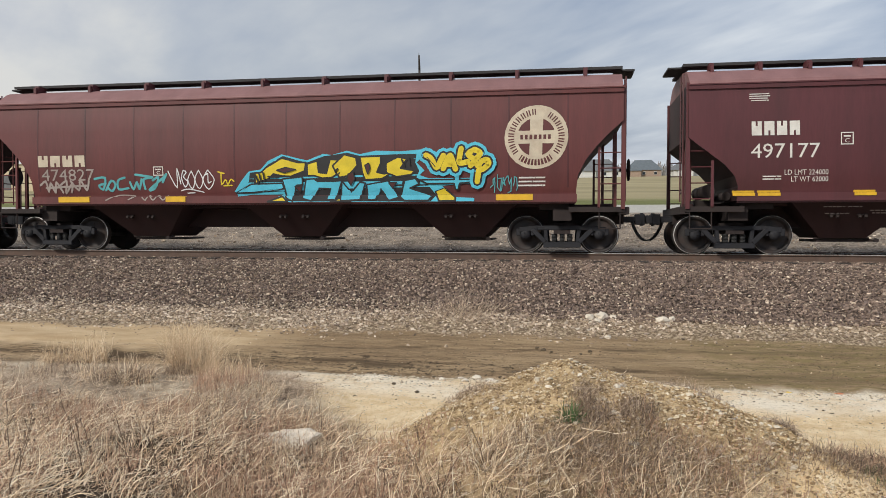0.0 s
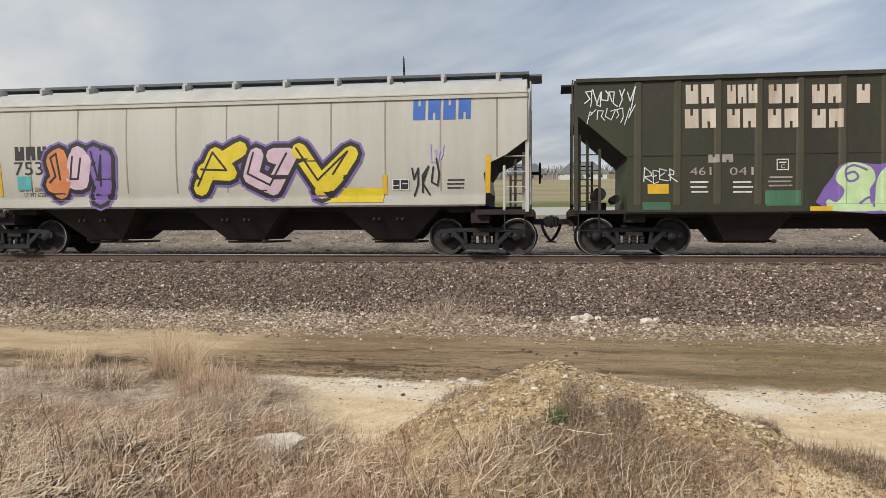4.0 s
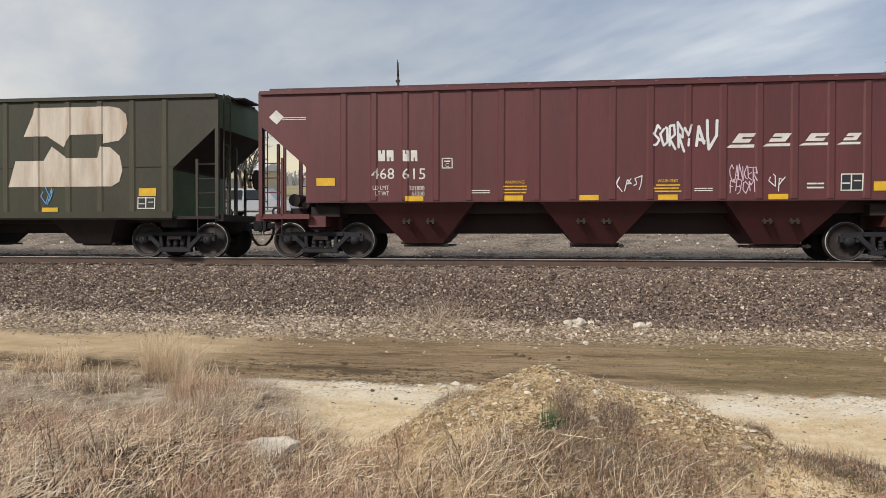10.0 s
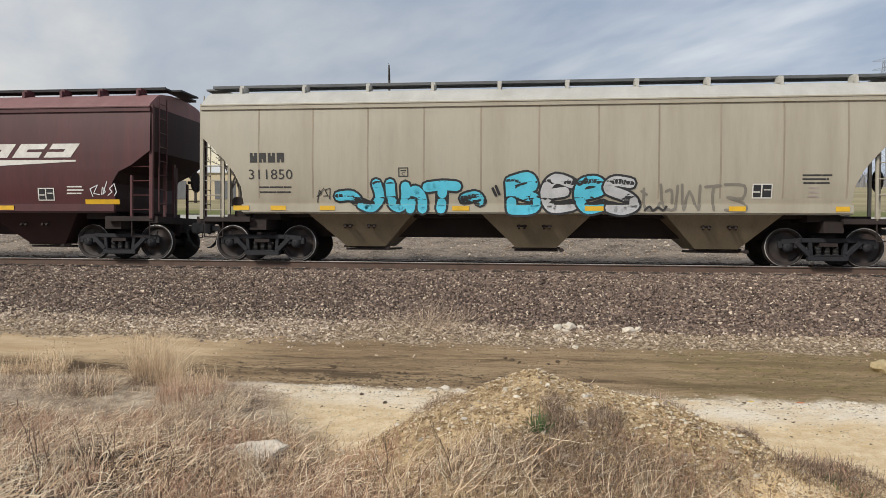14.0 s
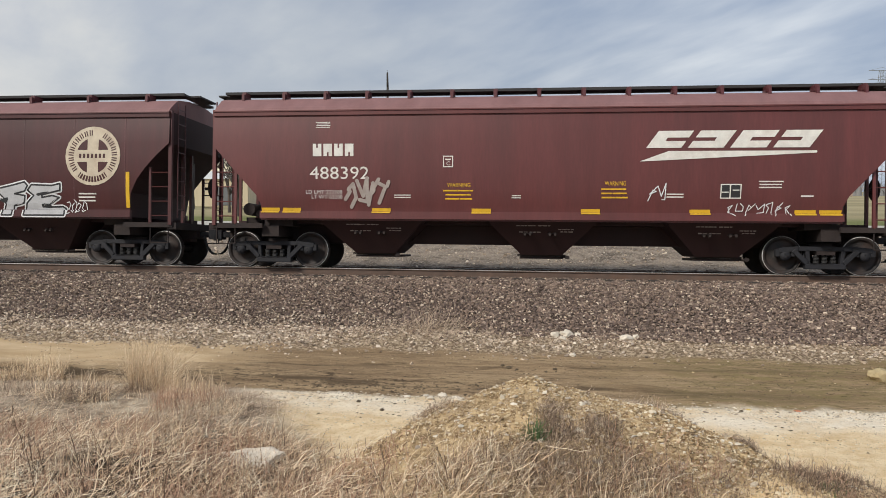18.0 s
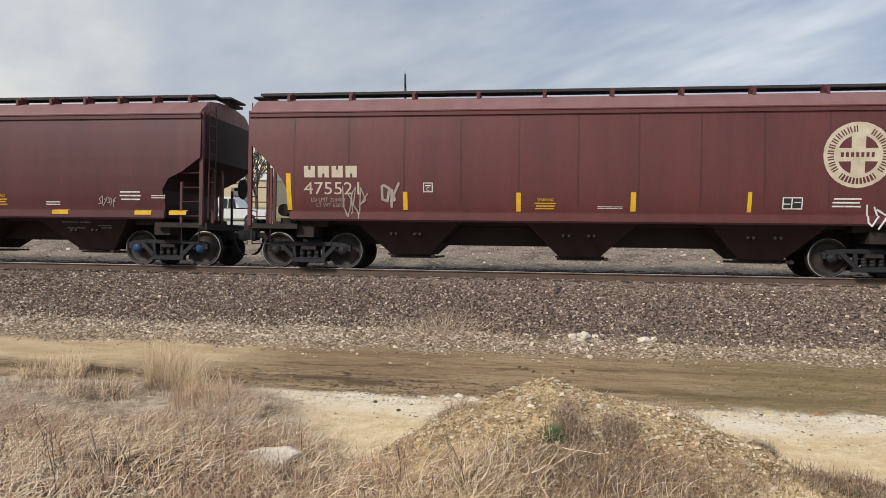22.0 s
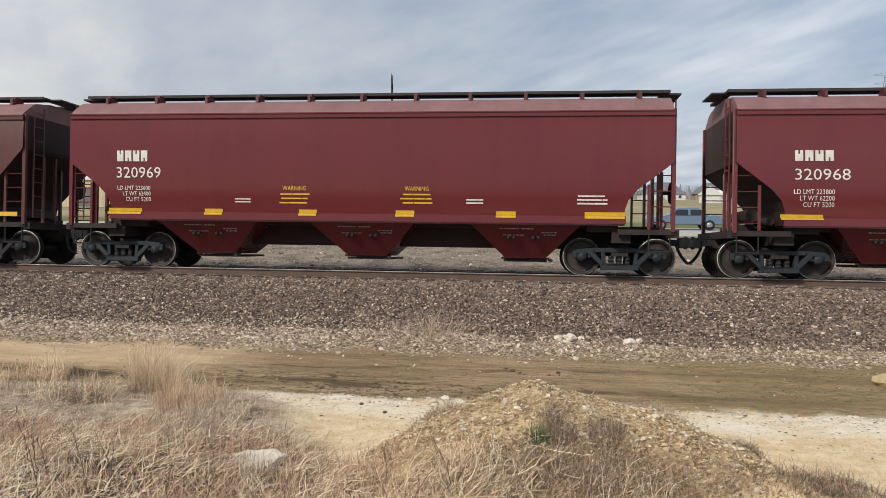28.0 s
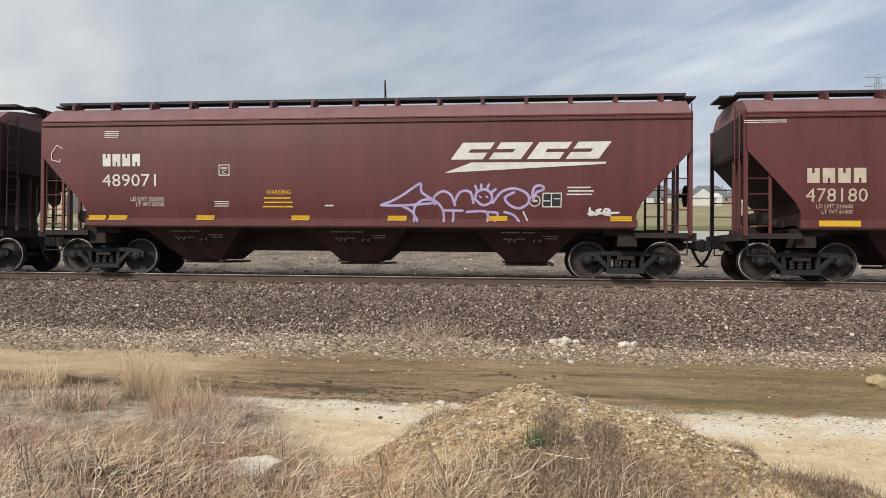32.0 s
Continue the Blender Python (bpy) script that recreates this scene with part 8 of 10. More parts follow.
def settle():
    """The bodies sit a little lower on their springs at the sills, and rise a little taller."""
    done = set()
    for d in CARS:
        for ob in d["car"].children_recursive:
            kind = ob.name.split(".")[0]
            if ob.type != "MESH" or ob.data.name in done or kind in ("truck", "side_frame", "spring", "wheelset", "bearing", "brake_wheel", "latch"):
                continue
            done.add(ob.data.name)
            co = np.empty(len(ob.data.vertices) * 3, np.float32)
            ob.data.vertices.foreach_get("co", co)
            co[2::3] = np.interp(co[2::3], (0.3, 1.3, 4.47, 5.0), (0.3, 1.245, 4.47, 5.0))
            ob.data.vertices.foreach_set("co", co)
            ob.data.update()


settle()


# ---- stones ----
def stone_material(name, tones, rough=0.9):
    """Stones of several tones, one to each."""
    m = bpy.data.materials.new(name)
    m.use_nodes = True
    nt = m.node_tree
    N, L = nt.nodes.new, nt.links.new
    b = nt.nodes["Principled BSDF"]
    b.inputs["Roughness"].default_value, b.inputs["Specular IOR Level"].default_value = rough, 0.25
    geo, r = N("ShaderNodeNewGeometry"), N("ShaderNodeValToRGB")
    r.color_ramp.interpolation = "LINEAR"
    e = r.color_ramp.elements
    for i, c in enumerate(tones):
        el = e[i] if i < 2 else e.new(0.5)
        el.position, el.color = i / (len(tones) - 1), (*c, 1)
    for i, c in enumerate(tones):
        e[i].color, e[i].position = (*c, 1), i / (len(tones) - 1)
    L(geo.outputs["Random Per Island"], r.inputs[0])
    n = N("ShaderNodeTexNoise")
    n.inputs["Scale"].default_value, n.inputs["Detail"].default_value = 45, 3
    L(geo.outputs["Position"], n.inputs["Vector"])
    mr, mx = N("ShaderNodeMapRange"), N("ShaderNodeMixRGB")
    mr.inputs[3].default_value, mr.inputs[4].default_value = 0.72, 1.28
    L(n.outputs[0], mr.inputs[0])
    mx.blend_type, mx.inputs[0].default_value = "MULTIPLY", 1.0
    L(r.outputs[0], mx.inputs[1]); L(mr.outputs[0], mx.inputs[2])
    L(mx.outputs[0], b.inputs["Base Color"])
    return m


# a broken block with no underside, and a rounder lump
CUBE = np.array([(-1, -1, -1), (1, -1, -1), (1, 1, -1), (-1, 1, -1), (-1, -1, 1), (1, -1, 1), (1, 1, 1), (-1, 1, 1)], float)
CUBE_F = np.array([(4, 5, 6, 7), (0, 1, 5, 4), (1, 2, 6, 5), (2, 3, 7, 6), (3, 0, 4, 7)])
G = (1 + 5 ** 0.5) / 2
LUMP = np.array([(s * a, t * b, 0) for a, b in ((1, G),) for s in (-1, 1) for t in (-1, 1)] + [(0, s, t * G) for s in (-1, 1) for t in (-1, 1)] + [(s * G, 0, t) for s in (-1, 1) for t in (-1, 1)], float) / 1.9
LUMP_F = np.array([(i, j, k) for i in range(12) for j in range(i + 1, 12) for k in range(j + 1, 12) if all(abs(np.linalg.norm(LUMP[p] - LUMP[q]) - 2 / 1.9) < 0.01 for p, q in ((i, j), (j, k), (i, k)))])
LUMP_F = np.array([f if np.dot(np.cross(LUMP[f[1]] - LUMP[f[0]], LUMP[f[2]] - LUMP[f[0]]), LUMP[f[0]]) > 0 else f[::-1] for f in LUMP_F])


def stones(name, label, category, x, y, size, material, sink=0.3, seed=1, lift=0.0, lump=False, flat=0.75):
    """Broken stones, one to each (x, y), of half-size size, bedded in the ground."""
    rng = np.random.default_rng(seed)
    n = len(x)
    base, faces = (LUMP, LUMP_F) if lump else (CUBE, CUBE_F)
    k = len(base)
    v = base[None] * rng.uniform(0.62 if lump else 0.45, 1.0, (n, k, 1)) + rng.uniform(-0.2, 0.2, (n, k, 3))
    v = v * (size[:, None] * rng.uniform(0.6, 1.35, (n, 3)) * np.array([1.15, 1.0, flat]))[:, None, :]
    a, b = rng.uniform(0, math.tau, n), rng.uniform(-0.9, 0.9, n) * (0.5 if lump else 1.0)
    ca, sa, cb, sb = np.cos(a), np.sin(a), np.cos(b), np.sin(b)
    vy, vz = v[..., 1] * cb[:, None] - v[..., 2] * sb[:, None], v[..., 1] * sb[:, None] + v[..., 2] * cb[:, None]
    vx = v[..., 0]
    v = np.stack([vx * ca[:, None] - vy * sa[:, None], vx * sa[:, None] + vy * ca[:, None], vz], -1)
    z = ground_z(x, y) + size * (0.5 - sink) * flat / 0.75 + lift * rng.random(n)
    v = v + np.stack([x, y, z], 1)[:, None, :]
    F = (faces[None] + (np.arange(n) * k)[:, None, None]).reshape(-1, faces.shape[1])
    tagged(new(name, sheet_mesh(name, v.reshape(-1, 3), F, material)), label, category, kind="stuff")


BALLAST = stone_material("ballast_stone", [(0.065, 0.047, 0.041), (0.229, 0.167, 0.133), (0.129, 0.095, 0.081), (0.351, 0.254, 0.192), (0.170, 0.124, 0.106), (0.468, 0.351, 0.271), (0.085, 0.060, 0.050), (0.264, 0.190, 0.149), (0.187, 0.140, 0.122), (0.135, 0.095, 0.076), (0.749, 0.617, 0.474)])
TOE = stone_material("pale_and_brown_gravel", [(0.440, 0.330, 0.230), (0.130, 0.095, 0.070), (0.690, 0.570, 0.440), (0.230, 0.165, 0.118), (0.560, 0.440, 0.325), (0.810, 0.700, 0.575), (0.170, 0.120, 0.088), (0.480, 0.370, 0.270)])
PALE = stone_material("pale_limestone", [(0.42, 0.33, 0.22), (0.64, 0.56, 0.44), (0.52, 0.42, 0.30), (0.24, 0.185, 0.14), (0.74, 0.67, 0.56), (0.46, 0.36, 0.24)])
GOLD = stone_material("yellow_limestone", [(0.367, 0.247, 0.123), (0.580, 0.437, 0.257), (0.232, 0.147, 0.076), (0.503, 0.366, 0.205), (0.697, 0.580, 0.408), (0.407, 0.281, 0.147), (0.184, 0.119, 0.067), (0.542, 0.400, 0.228), (0.774, 0.685, 0.531)])
DARK = stone_material("dark_clod", [(0.07, 0.052, 0.036), (0.16, 0.12, 0.075), (0.10, 0.075, 0.05)])


def loose_stone():
    rng = np.random.default_rng(11)
    n = 90000
    x = rng.uniform(-15.0, 8.8, n)
    y = rng.uniform(-5.05, -0.84, n)
    keep = np.abs(y + 0.7545) > 0.05
    # the dark ballast gives way to paler gravel down the slope, sooner to the west
    rim = -3.85 - 0.085 * np.clip(x + 6, 0, 14) + 0.9 * (fractal(x * 0.5, y * 1.2, 44) - 0.5)
    # extra pale stones to the west put the brighter light there into the mix
    low = rng.random(n) < np.maximum(np.clip((rim - y) / 0.7, 0, 1) * np.clip(0.92 - 0.045 * (x + 2), 0.35, 0.92), np.clip((-1.0 - x) / 15, 0, 0.45))
    size = (0.010 + 0.020 * rng.random(n) ** 1.5) * np.where(low, np.clip(0.85 - 0.03 * (x + 4), 0.62, 0.85), 1.0)
    stones("ballast", "grey and brown crushed-stone ballast on the slope", "ballast", x[keep & ~low], y[keep & ~low], size[keep & ~low], BALLAST, 0.15, 2, 0.03)
    stones("slope_gravel", "pale and brown gravel on the lower slope", "gravel", x[keep & low], y[keep & low], size[keep & low] * 0.9, TOE, 0.2, 13, 0.015)
    n = 11000
    x, y = rng.uniform(-24, 15, n), np.concatenate([rng.uniform(-0.68, 0.68, n // 3), rng.uniform(0.85, 4.2, n - n // 3)])
    stones("ballast_far_side", "crushed-stone ballast between and beyond the rails", "ballast", x, y, rng.uniform(0.02, 0.05, n), BALLAST, 0.25, 3)
    n = 26000
    x = rng.uniform(-15, 9, n)
    y = -4.75 - np.abs(rng.normal(0, 0.48, n)) - 0.25 * (fractal(x * 0.7, x * 0.1, 40) - 0.5)
    thin = rng.random(n) < np.clip(1.1 - (x > -3.5) * 0.55 - (x > 2.0) * 0.2, 0, 1) * np.clip(fractal(x * 1.5, y * 1.5, 41) * 2.2 - 0.2, 0, 1)
    stones("toe_gravel", "pale gravel spilled along the foot of the slope", "gravel", x[thin], y[thin], (0.008 + 0.026 * rng.random(n) ** 2)[thin], TOE, 0.3, 4)
    # the heap: grit everywhere, stones in drifts, a few larger lumps
    def on_heap(n, sx, sy, grow):
        x, y = rng.normal(0.40, sx, n), rng.normal(-12.0, sy, n)
        on = np.hypot((x - 0.15) / np.where(x > 0.15, 2.75, 2.1), (y + 12.0) / 1.8) < grow
        return x[on], y[on]
    x, y = on_heap(14000, 1.2, 0.9, 1.05)
    stones("heap_grit", "yellow limestone grit covering the heap", "rubble", x, y, 0.004 + 0.008 * rng.random(len(x)) ** 2, GOLD, 0.15, 5)
    x, y = on_heap(15000, 1.15, 0.85, 1.0)
    on = fractal(x * 2.2, y * 2.2, 45) + rng.normal(0, 0.09, len(x)) > 0.43
    x, y = x[on], y[on]
    stones("heap_stones", "broken yellow limestone in drifts on the heap", "rubble", x, y, 0.007 + 0.020 * rng.random(len(x)) ** 2.6, GOLD, 0.35, 15, lump=True, flat=0.6)
    x, y = on_heap(900, 1.2, 0.8, 1.05)
    stones("heap_lumps", "larger pale limestone lumps on the heap", "rubble", x, y, 0.014 + 0.026 * rng.random(len(x)) ** 2, PALE, 0.40, 6, lump=True, flat=0.55)
    n = 4200
    x, y = rng.uniform(0.6, 3.0, n), rng.normal(-13.0, 0.35, n)
    stones("foot_rubble", "yellow limestone rubble strewn below the heap", "rubble", x, y, 0.005 + 0.020 * rng.random(n) ** 3, GOLD, 0.35, 18, lump=True, flat=0.6)
    n = 6500
    x, y = rng.uniform(-4.2, 6.5, n), rng.uniform(-11.4, -8.5, n)
    on = rng.random(n) < np.clip(1.15 - (-9.0 - y) * 0.5, 0.18, 1)
    x, y = x[on], y[on]
    stones("way_pebbles", "small pale pebbles scattered on lime soil", "pebbles", x, y, 0.004 + 0.016 * rng.random(len(x)) ** 3, PALE, 0.35, 7, lump=True, flat=0.55)
    n = 750
    x = rng.uniform(-3.5, 6, n)
    y = -8.72 + rng.normal(0, 0.10, n) - 0.35 * (rng.random(n) < 0.35) + 0.18 * (fractal(x * 0.9, x * 0.2, 47) - 0.5)
    stones("way_edge_stones", "pale stones along the edge of the muddy way", "pebbles", x, y, 0.008 + 0.030 * rng.random(n) ** 2.2, PALE, 0.42, 8, lump=True, flat=0.45)
    n = 5200
    x, y = rng.uniform(-4.5, 8, n), rng.uniform(-8.8, -6.0, n)
    on = fractal(x * 0.8, y * 2.6, 43) + rng.normal(0, 0.05, n) > 0.53
    x, y, n = x[on], y[on], int(on.sum())
    stones("mud_clods", "dark dry mud clods on the track way", "soil", x, y, 0.004 + 0.015 * rng.random(n) ** 3.4, DARK, 0.45, 9, lump=True, flat=0.5)
    n = 420
    x, y = rng.normal(-2.4, 1.3, n), -8.25 + rng.normal(0, 0.20, n)
    stones("rut_clods", "dark wet mud clods thrown up beside the rut", "soil", x, y, 0.008 + 0.026 * rng.random(n) ** 3, DARK, 0.42, 14, lump=True, flat=0.5)
    n = 260
    x, y = rng.uniform(-3, 6.3, n), rng.uniform(-10.6, -8.9, n)
    stones("way_debris", "dark clods and bark scraps on the lime soil", "soil", x, y, 0.006 + 0.020 * rng.random(n) ** 3, DARK, 0.42, 17, lump=True, flat=0.4)
    n = 3600
    x, y = rng.uniform(-9, 8, n), rng.uniform(-9.2, -5.6, n)
    stones("way_grit", "dark brown grit strewn on the track way", "pebbles", x, y, 0.005 + 0.013 * rng.random(n) ** 3, DARK, 0.42, 12, lump=True, flat=0.5)
    pick = rng.random(n) < 0.10
    stones("way_chips", "few pale stone chips on the track way", "pebbles", x[pick] + 0.05, y[pick], 0.004 + 0.012 * rng.random(int(pick.sum())) ** 3, GOLD, 0.35, 19)
    n = 4500
    x, y = rng.uniform(-34, 24, n), rng.uniform(3.6, 19.5, n)
    stones("verge_rubble", "pale gravel on the rough verge beyond the rails", "gravel", x, y, 0.015 + 0.045 * rng.random(n) ** 2, TOE, 0.3, 10)


loose_stone()


def boulder(x, y, s, label, name="stone", material=None, flat=0.7, seed=0):
    rng = random.Random(seed)
    bm = bmesh.new()
    bmesh.ops.create_icosphere(bm, subdivisions=2, radius=1.0)
    for v in bm.verts:
        q = noise.noise(v.co * 1.3 + Vector((seed * 3.1, 0, 0)))
        v.co *= 0.85 + 0.45 * q + rng.uniform(-0.06, 0.06)
        v.co = Vector((v.co.x * s, v.co.y * s * 0.8, v.co.z * s * flat))
    z = float(ground_z(x, y))
    tagged(part(name, bm, material or M["limestone"], m=pose(x, y, z + s * flat * 0.35, 0, 0, seed * 40)), label, "stone", "loose stones")


M["limestone"] = mat("white_limestone", (0.70, 0.62, 0.51), 0.9, 0.2, 8, 60, (0.36, 0.29, 0.2), 0.4, bump=0.4, bump_scale=30)
M["goldstone"] = mat("yellow_limestone_block", (0.46, 0.36, 0.20), 0.9, 0.2, 8, 60, (0.28, 0.2, 0.11), 0.5, bump=0.4, bump_scale=30)
for k, (x, y, s, lab) in enumerate(((0.74, -4.9, 0.17, "chalky white limestone lump at the slope's foot"), (0.50, -4.97, 0.13, "chalky white limestone lump at the slope's foot"), (0.64, -5.08, 0.09, "small white limestone lump on gravel"), (0.94, -4.87, 0.09, "small white limestone lump on gravel"), (1.84, -5.0, 0.15, "pale limestone lump at the slope's foot"), (2.02, -4.92, 0.10, "pale limestone lump at the slope's foot"), (1.14, -2.87, 0.075, "lone white stone on dark ballast"), (0.79, -5.85, 0.07, "flat white stone on the muddy way"), (-0.95, -8.9, 0.08, "white stone on the edge of the way"), (-1.35, -8.95, 0.06, "white stone on the edge of the way"), (-1.55, -10.6, 0.05, "white stone on lime soil"))):
    boulder(x, y, s, lab, seed=k + 1, flat=0.55)


def flat_slab(x, y, w, d, h, seed):
    """A ragged flat slab of chalky stone, broken at its rim and cracked across."""
    rng = random.Random(seed)
    bm = bmesh.new()
    n, rings = 26, []
    rim = [0.78 + 0.30 * noise.noise(Vector((math.cos(k * math.tau / n) * 1.7 + seed, math.sin(k * math.tau / n) * 1.7, 0))) + rng.uniform(-0.07, 0.07) for k in range(n)]
    for q, z in ((1.02, -0.5), (1.0, 0.55), (0.88, 0.9), (0.6, 1.0), (0.3, 1.06)):
        ring = []
        for k in range(n):
            a = k * math.tau / n
            ring.append(bm.verts.new((math.cos(a) * rim[k] * q * w, math.sin(a) * rim[k] * q * d, h * (z + (0.5 * noise.noise(Vector((k * 0.7, q * 5, seed))) if z > 0 else 0)))))
        rings.append(ring)
    for a, b in zip(rings, rings[1:]):
        for k in range(n):
            bm.faces.new((a[k], a[(k + 1) % n], b[(k + 1) % n], b[k]))
    bm.faces.new(rings[-1])
    tagged(part("flat_stone", bm, M["slab"], m=pose(x, y, float(ground_z(x, y)) + 0.01, 4, -3, 12)), "broad flat white limestone slab sunk in dry grass", "stone", "loose stones")


M["slab"] = mat("chalky_slab", (0.66, 0.58, 0.48), 0.9, 0.25, 6, 60, (0.34, 0.27, 0.19), 0.6, bump=0.6, bump_scale=25)
flat_slab(-2.80, -11.98, 0.50, 0.32, 0.035, 3)
for k, (x, y, sz) in enumerate(((-1.22, -8.55, 0.085), (-1.02, -8.62, 0.070), (-1.45, -8.70, 0.050), (-0.80, -8.75, 0.060), (-1.70, -8.78, 0.055), (1.75, -9.0, 0.075), (2.15, -8.95, 0.055), (4.3, -8.75, 0.060))):
    boulder(x, y, sz, "flat pale stone half sunk at the way's edge", seed=40 + k, flat=0.32)
for k, (x, y, sz) in enumerate(((0.45, -6.85, 0.050), (0.30, -6.95, 0.035), (-0.31, -6.80, 0.060), (-0.42, -6.72, 0.045), (-0.18, -6.86, 0.035), (-1.9, -9.6, 0.040), (-2.3, -9.25, 0.045), (2.83, -8.95, 0.035))):
    boulder(x, y, sz, "dark clod of dried mud on the way", "clod", DARK, 0.5, 60 + k)
M["scrap_yellow"] = mat("faded_yellow_plastic", (0.62, 0.44, 0.08), 0.6, 0.15, 20, 90)
M["scrap_orange"] = mat("faded_orange_plastic", (0.55, 0.20, 0.09), 0.6, 0.15, 20, 90)
boulder(2.96, -8.80, 0.050, "crumpled yellow plastic scrap on lime soil", "litter", M["scrap_yellow"], 0.22, 81)
boulder(3.62, -8.72, 0.065, "crumpled orange plastic scrap on lime soil", "litter", M["scrap_orange"], 0.18, 82)
boulder(5.52, -6.8, 0.24, "yellow limestone block beside the muddy way", material=M["goldstone"], flat=0.6, seed=23)
boulder(-0.66, -11.15, 0.17, "flat white slab on the heap's shoulder", flat=0.3, seed=24)


# ---- dry grass ----
def straw_material(name, tones):
    m = stone_material(name, tones, 0.8)
    return m


STRAW = straw_material("dry_straw", [(0.600, 0.420, 0.270), (0.950, 0.790, 0.580), (0.190, 0.117, 0.076), (0.800, 0.610, 0.420), (0.340, 0.222, 0.143), (0.960, 0.880, 0.690), (0.110, 0.070, 0.046), (0.690, 0.500, 0.336), (0.900, 0.720, 0.510), (0.070, 0.046, 0.031), (0.200, 0.128, 0.083)])
REDDISH = straw_material("reddish_dead_grass", [(0.414, 0.242, 0.159), (0.630, 0.413, 0.289), (0.154, 0.086, 0.058), (0.540, 0.335, 0.223), (0.288, 0.160, 0.105), (0.720, 0.515, 0.368), (0.068, 0.040, 0.027)])
PALESTRAW = straw_material("bleached_straw", [(0.779, 0.576, 0.378), (0.900, 0.756, 0.550), (0.608, 0.414, 0.258), (0.883, 0.684, 0.473), (0.900, 0.801, 0.619)])
DULLSTRAW = straw_material("weathered_straw", [(0.430, 0.285, 0.180), (0.720, 0.540, 0.370), (0.120, 0.072, 0.046), (0.560, 0.390, 0.255), (0.230, 0.145, 0.092), (0.820, 0.670, 0.480), (0.075, 0.047, 0.031), (0.330, 0.215, 0.137)])
GREYSTEM = straw_material("grey_dead_stems", [(0.430, 0.320, 0.230), (0.760, 0.610, 0.460), (0.180, 0.128, 0.092), (0.580, 0.440, 0.320)])
SCRUB = straw_material("wiry_brown_weed", [(0.220, 0.150, 0.105), (0.460, 0.335, 0.240), (0.080, 0.054, 0.040), (0.310, 0.215, 0.150), (0.055, 0.038, 0.028), (0.580, 0.430, 0.310)])
FEATHER = straw_material("golden_feather_grass", [(0.700, 0.520, 0.330), (0.900, 0.740, 0.530), (0.440, 0.300, 0.180), (0.800, 0.620, 0.420), (0.300, 0.200, 0.120)])
LEAF = straw_material("fresh_green_leaf", [(0.06, 0.11, 0.04), (0.10, 0.15, 0.06), (0.14, 0.14, 0.07)])


def blades(x, y, height, lean, width, seed, curl=1.0, heading=None, z=None, K=6):
    """Bent, tangled tapering blades as arrays of corners and faces."""
    rng = np.random.default_rng(seed)
    n = len(x)
    head = rng.uniform(0, math.tau, n) if heading is None else heading
    out = np.zeros((n, K, 2, 3))
    z0 = ground_z(x, y) - 0.01 if z is None else z
    bend = rng.normal(0.30, 0.40, n) * curl * 6 / (K - 1)
    side = rng.normal(0, 0.30, n) * curl * 6 / (K - 1)
    px, py, pz = np.array(x, float), np.array(y, float), np.array(z0, float)
    a = lean.copy()
    h = head.copy()
    seg = height / (K - 1)
    twist = rng.normal(0, 0.5, n)
    for i in range(K):
        w = width * (1.0 - 0.75 * i / (K - 1))
        wx, wy = np.cos(twist), np.sin(twist)
        for j, sg in ((0, -1), (1, 1)):
            out[:, i, j] = np.stack([px + sg * wx * w / 2, py + sg * wy * w / 2, pz - sg * np.sin(a) * w * 0.25], 1)
        px = px + np.cos(h) * np.sin(a) * seg
        py = py + np.sin(h) * np.sin(a) * seg
        pz = np.maximum(pz + np.cos(a) * seg, z0 + 0.004)
        a = a + bend * 0.55 + rng.normal(0, 0.24, n) * curl
        h = h + side + rng.normal(0, 0.34, n) * curl
    b = (np.arange(n) * 2 * K)[:, None, None]
    f = np.array([(2 * i, 2 * i + 1, 2 * i + 3, 2 * i + 2) for i in range(K - 1)])[None] + b
    return out.reshape(-1, 3), f.reshape(-1, 4)


def grass(name, label, x, y, hlo, hhi, material, seed, leanlo=0.1, leanhi=0.9, wlo=0.0025, whi=0.006, curl=1.0, kind="stuff", group="", K=6, rise=0.0):
    """A cover of blades; with rise, loose straws lying tangled up to that height over the ground."""
    rng = np.random.default_rng(seed)
    n = len(x)
    z = ground_z(x, y) + rise * rng.random(n) ** 1.5 if rise else None
    v, f = blades(x, y, rng.uniform(hlo, hhi, n), rng.uniform(leanlo, leanhi, n), rng.uniform(wlo, whi, n), seed + 1, curl, None, z, K)
    return tagged(new(name, sheet_mesh(name, v, f, material)), label, "grass", group, kind)


def cover(n, seed, x0, x1, y0, y1, patch, gate_at, chance):
    """Random places, gathered in tussocks by noise; chance(x, y) thins them."""
    rng = np.random.default_rng(seed)
    x, y = rng.uniform(x0, x1, n), rng.uniform(y0, y1, n)
    tuss = fractal(x * patch, y * patch, seed, 3)
    keep = (rng.random(n) < chance(x, y)) & (tuss + rng.normal(0, 0.06, n) > gate_at)
    return x[keep], y[keep]


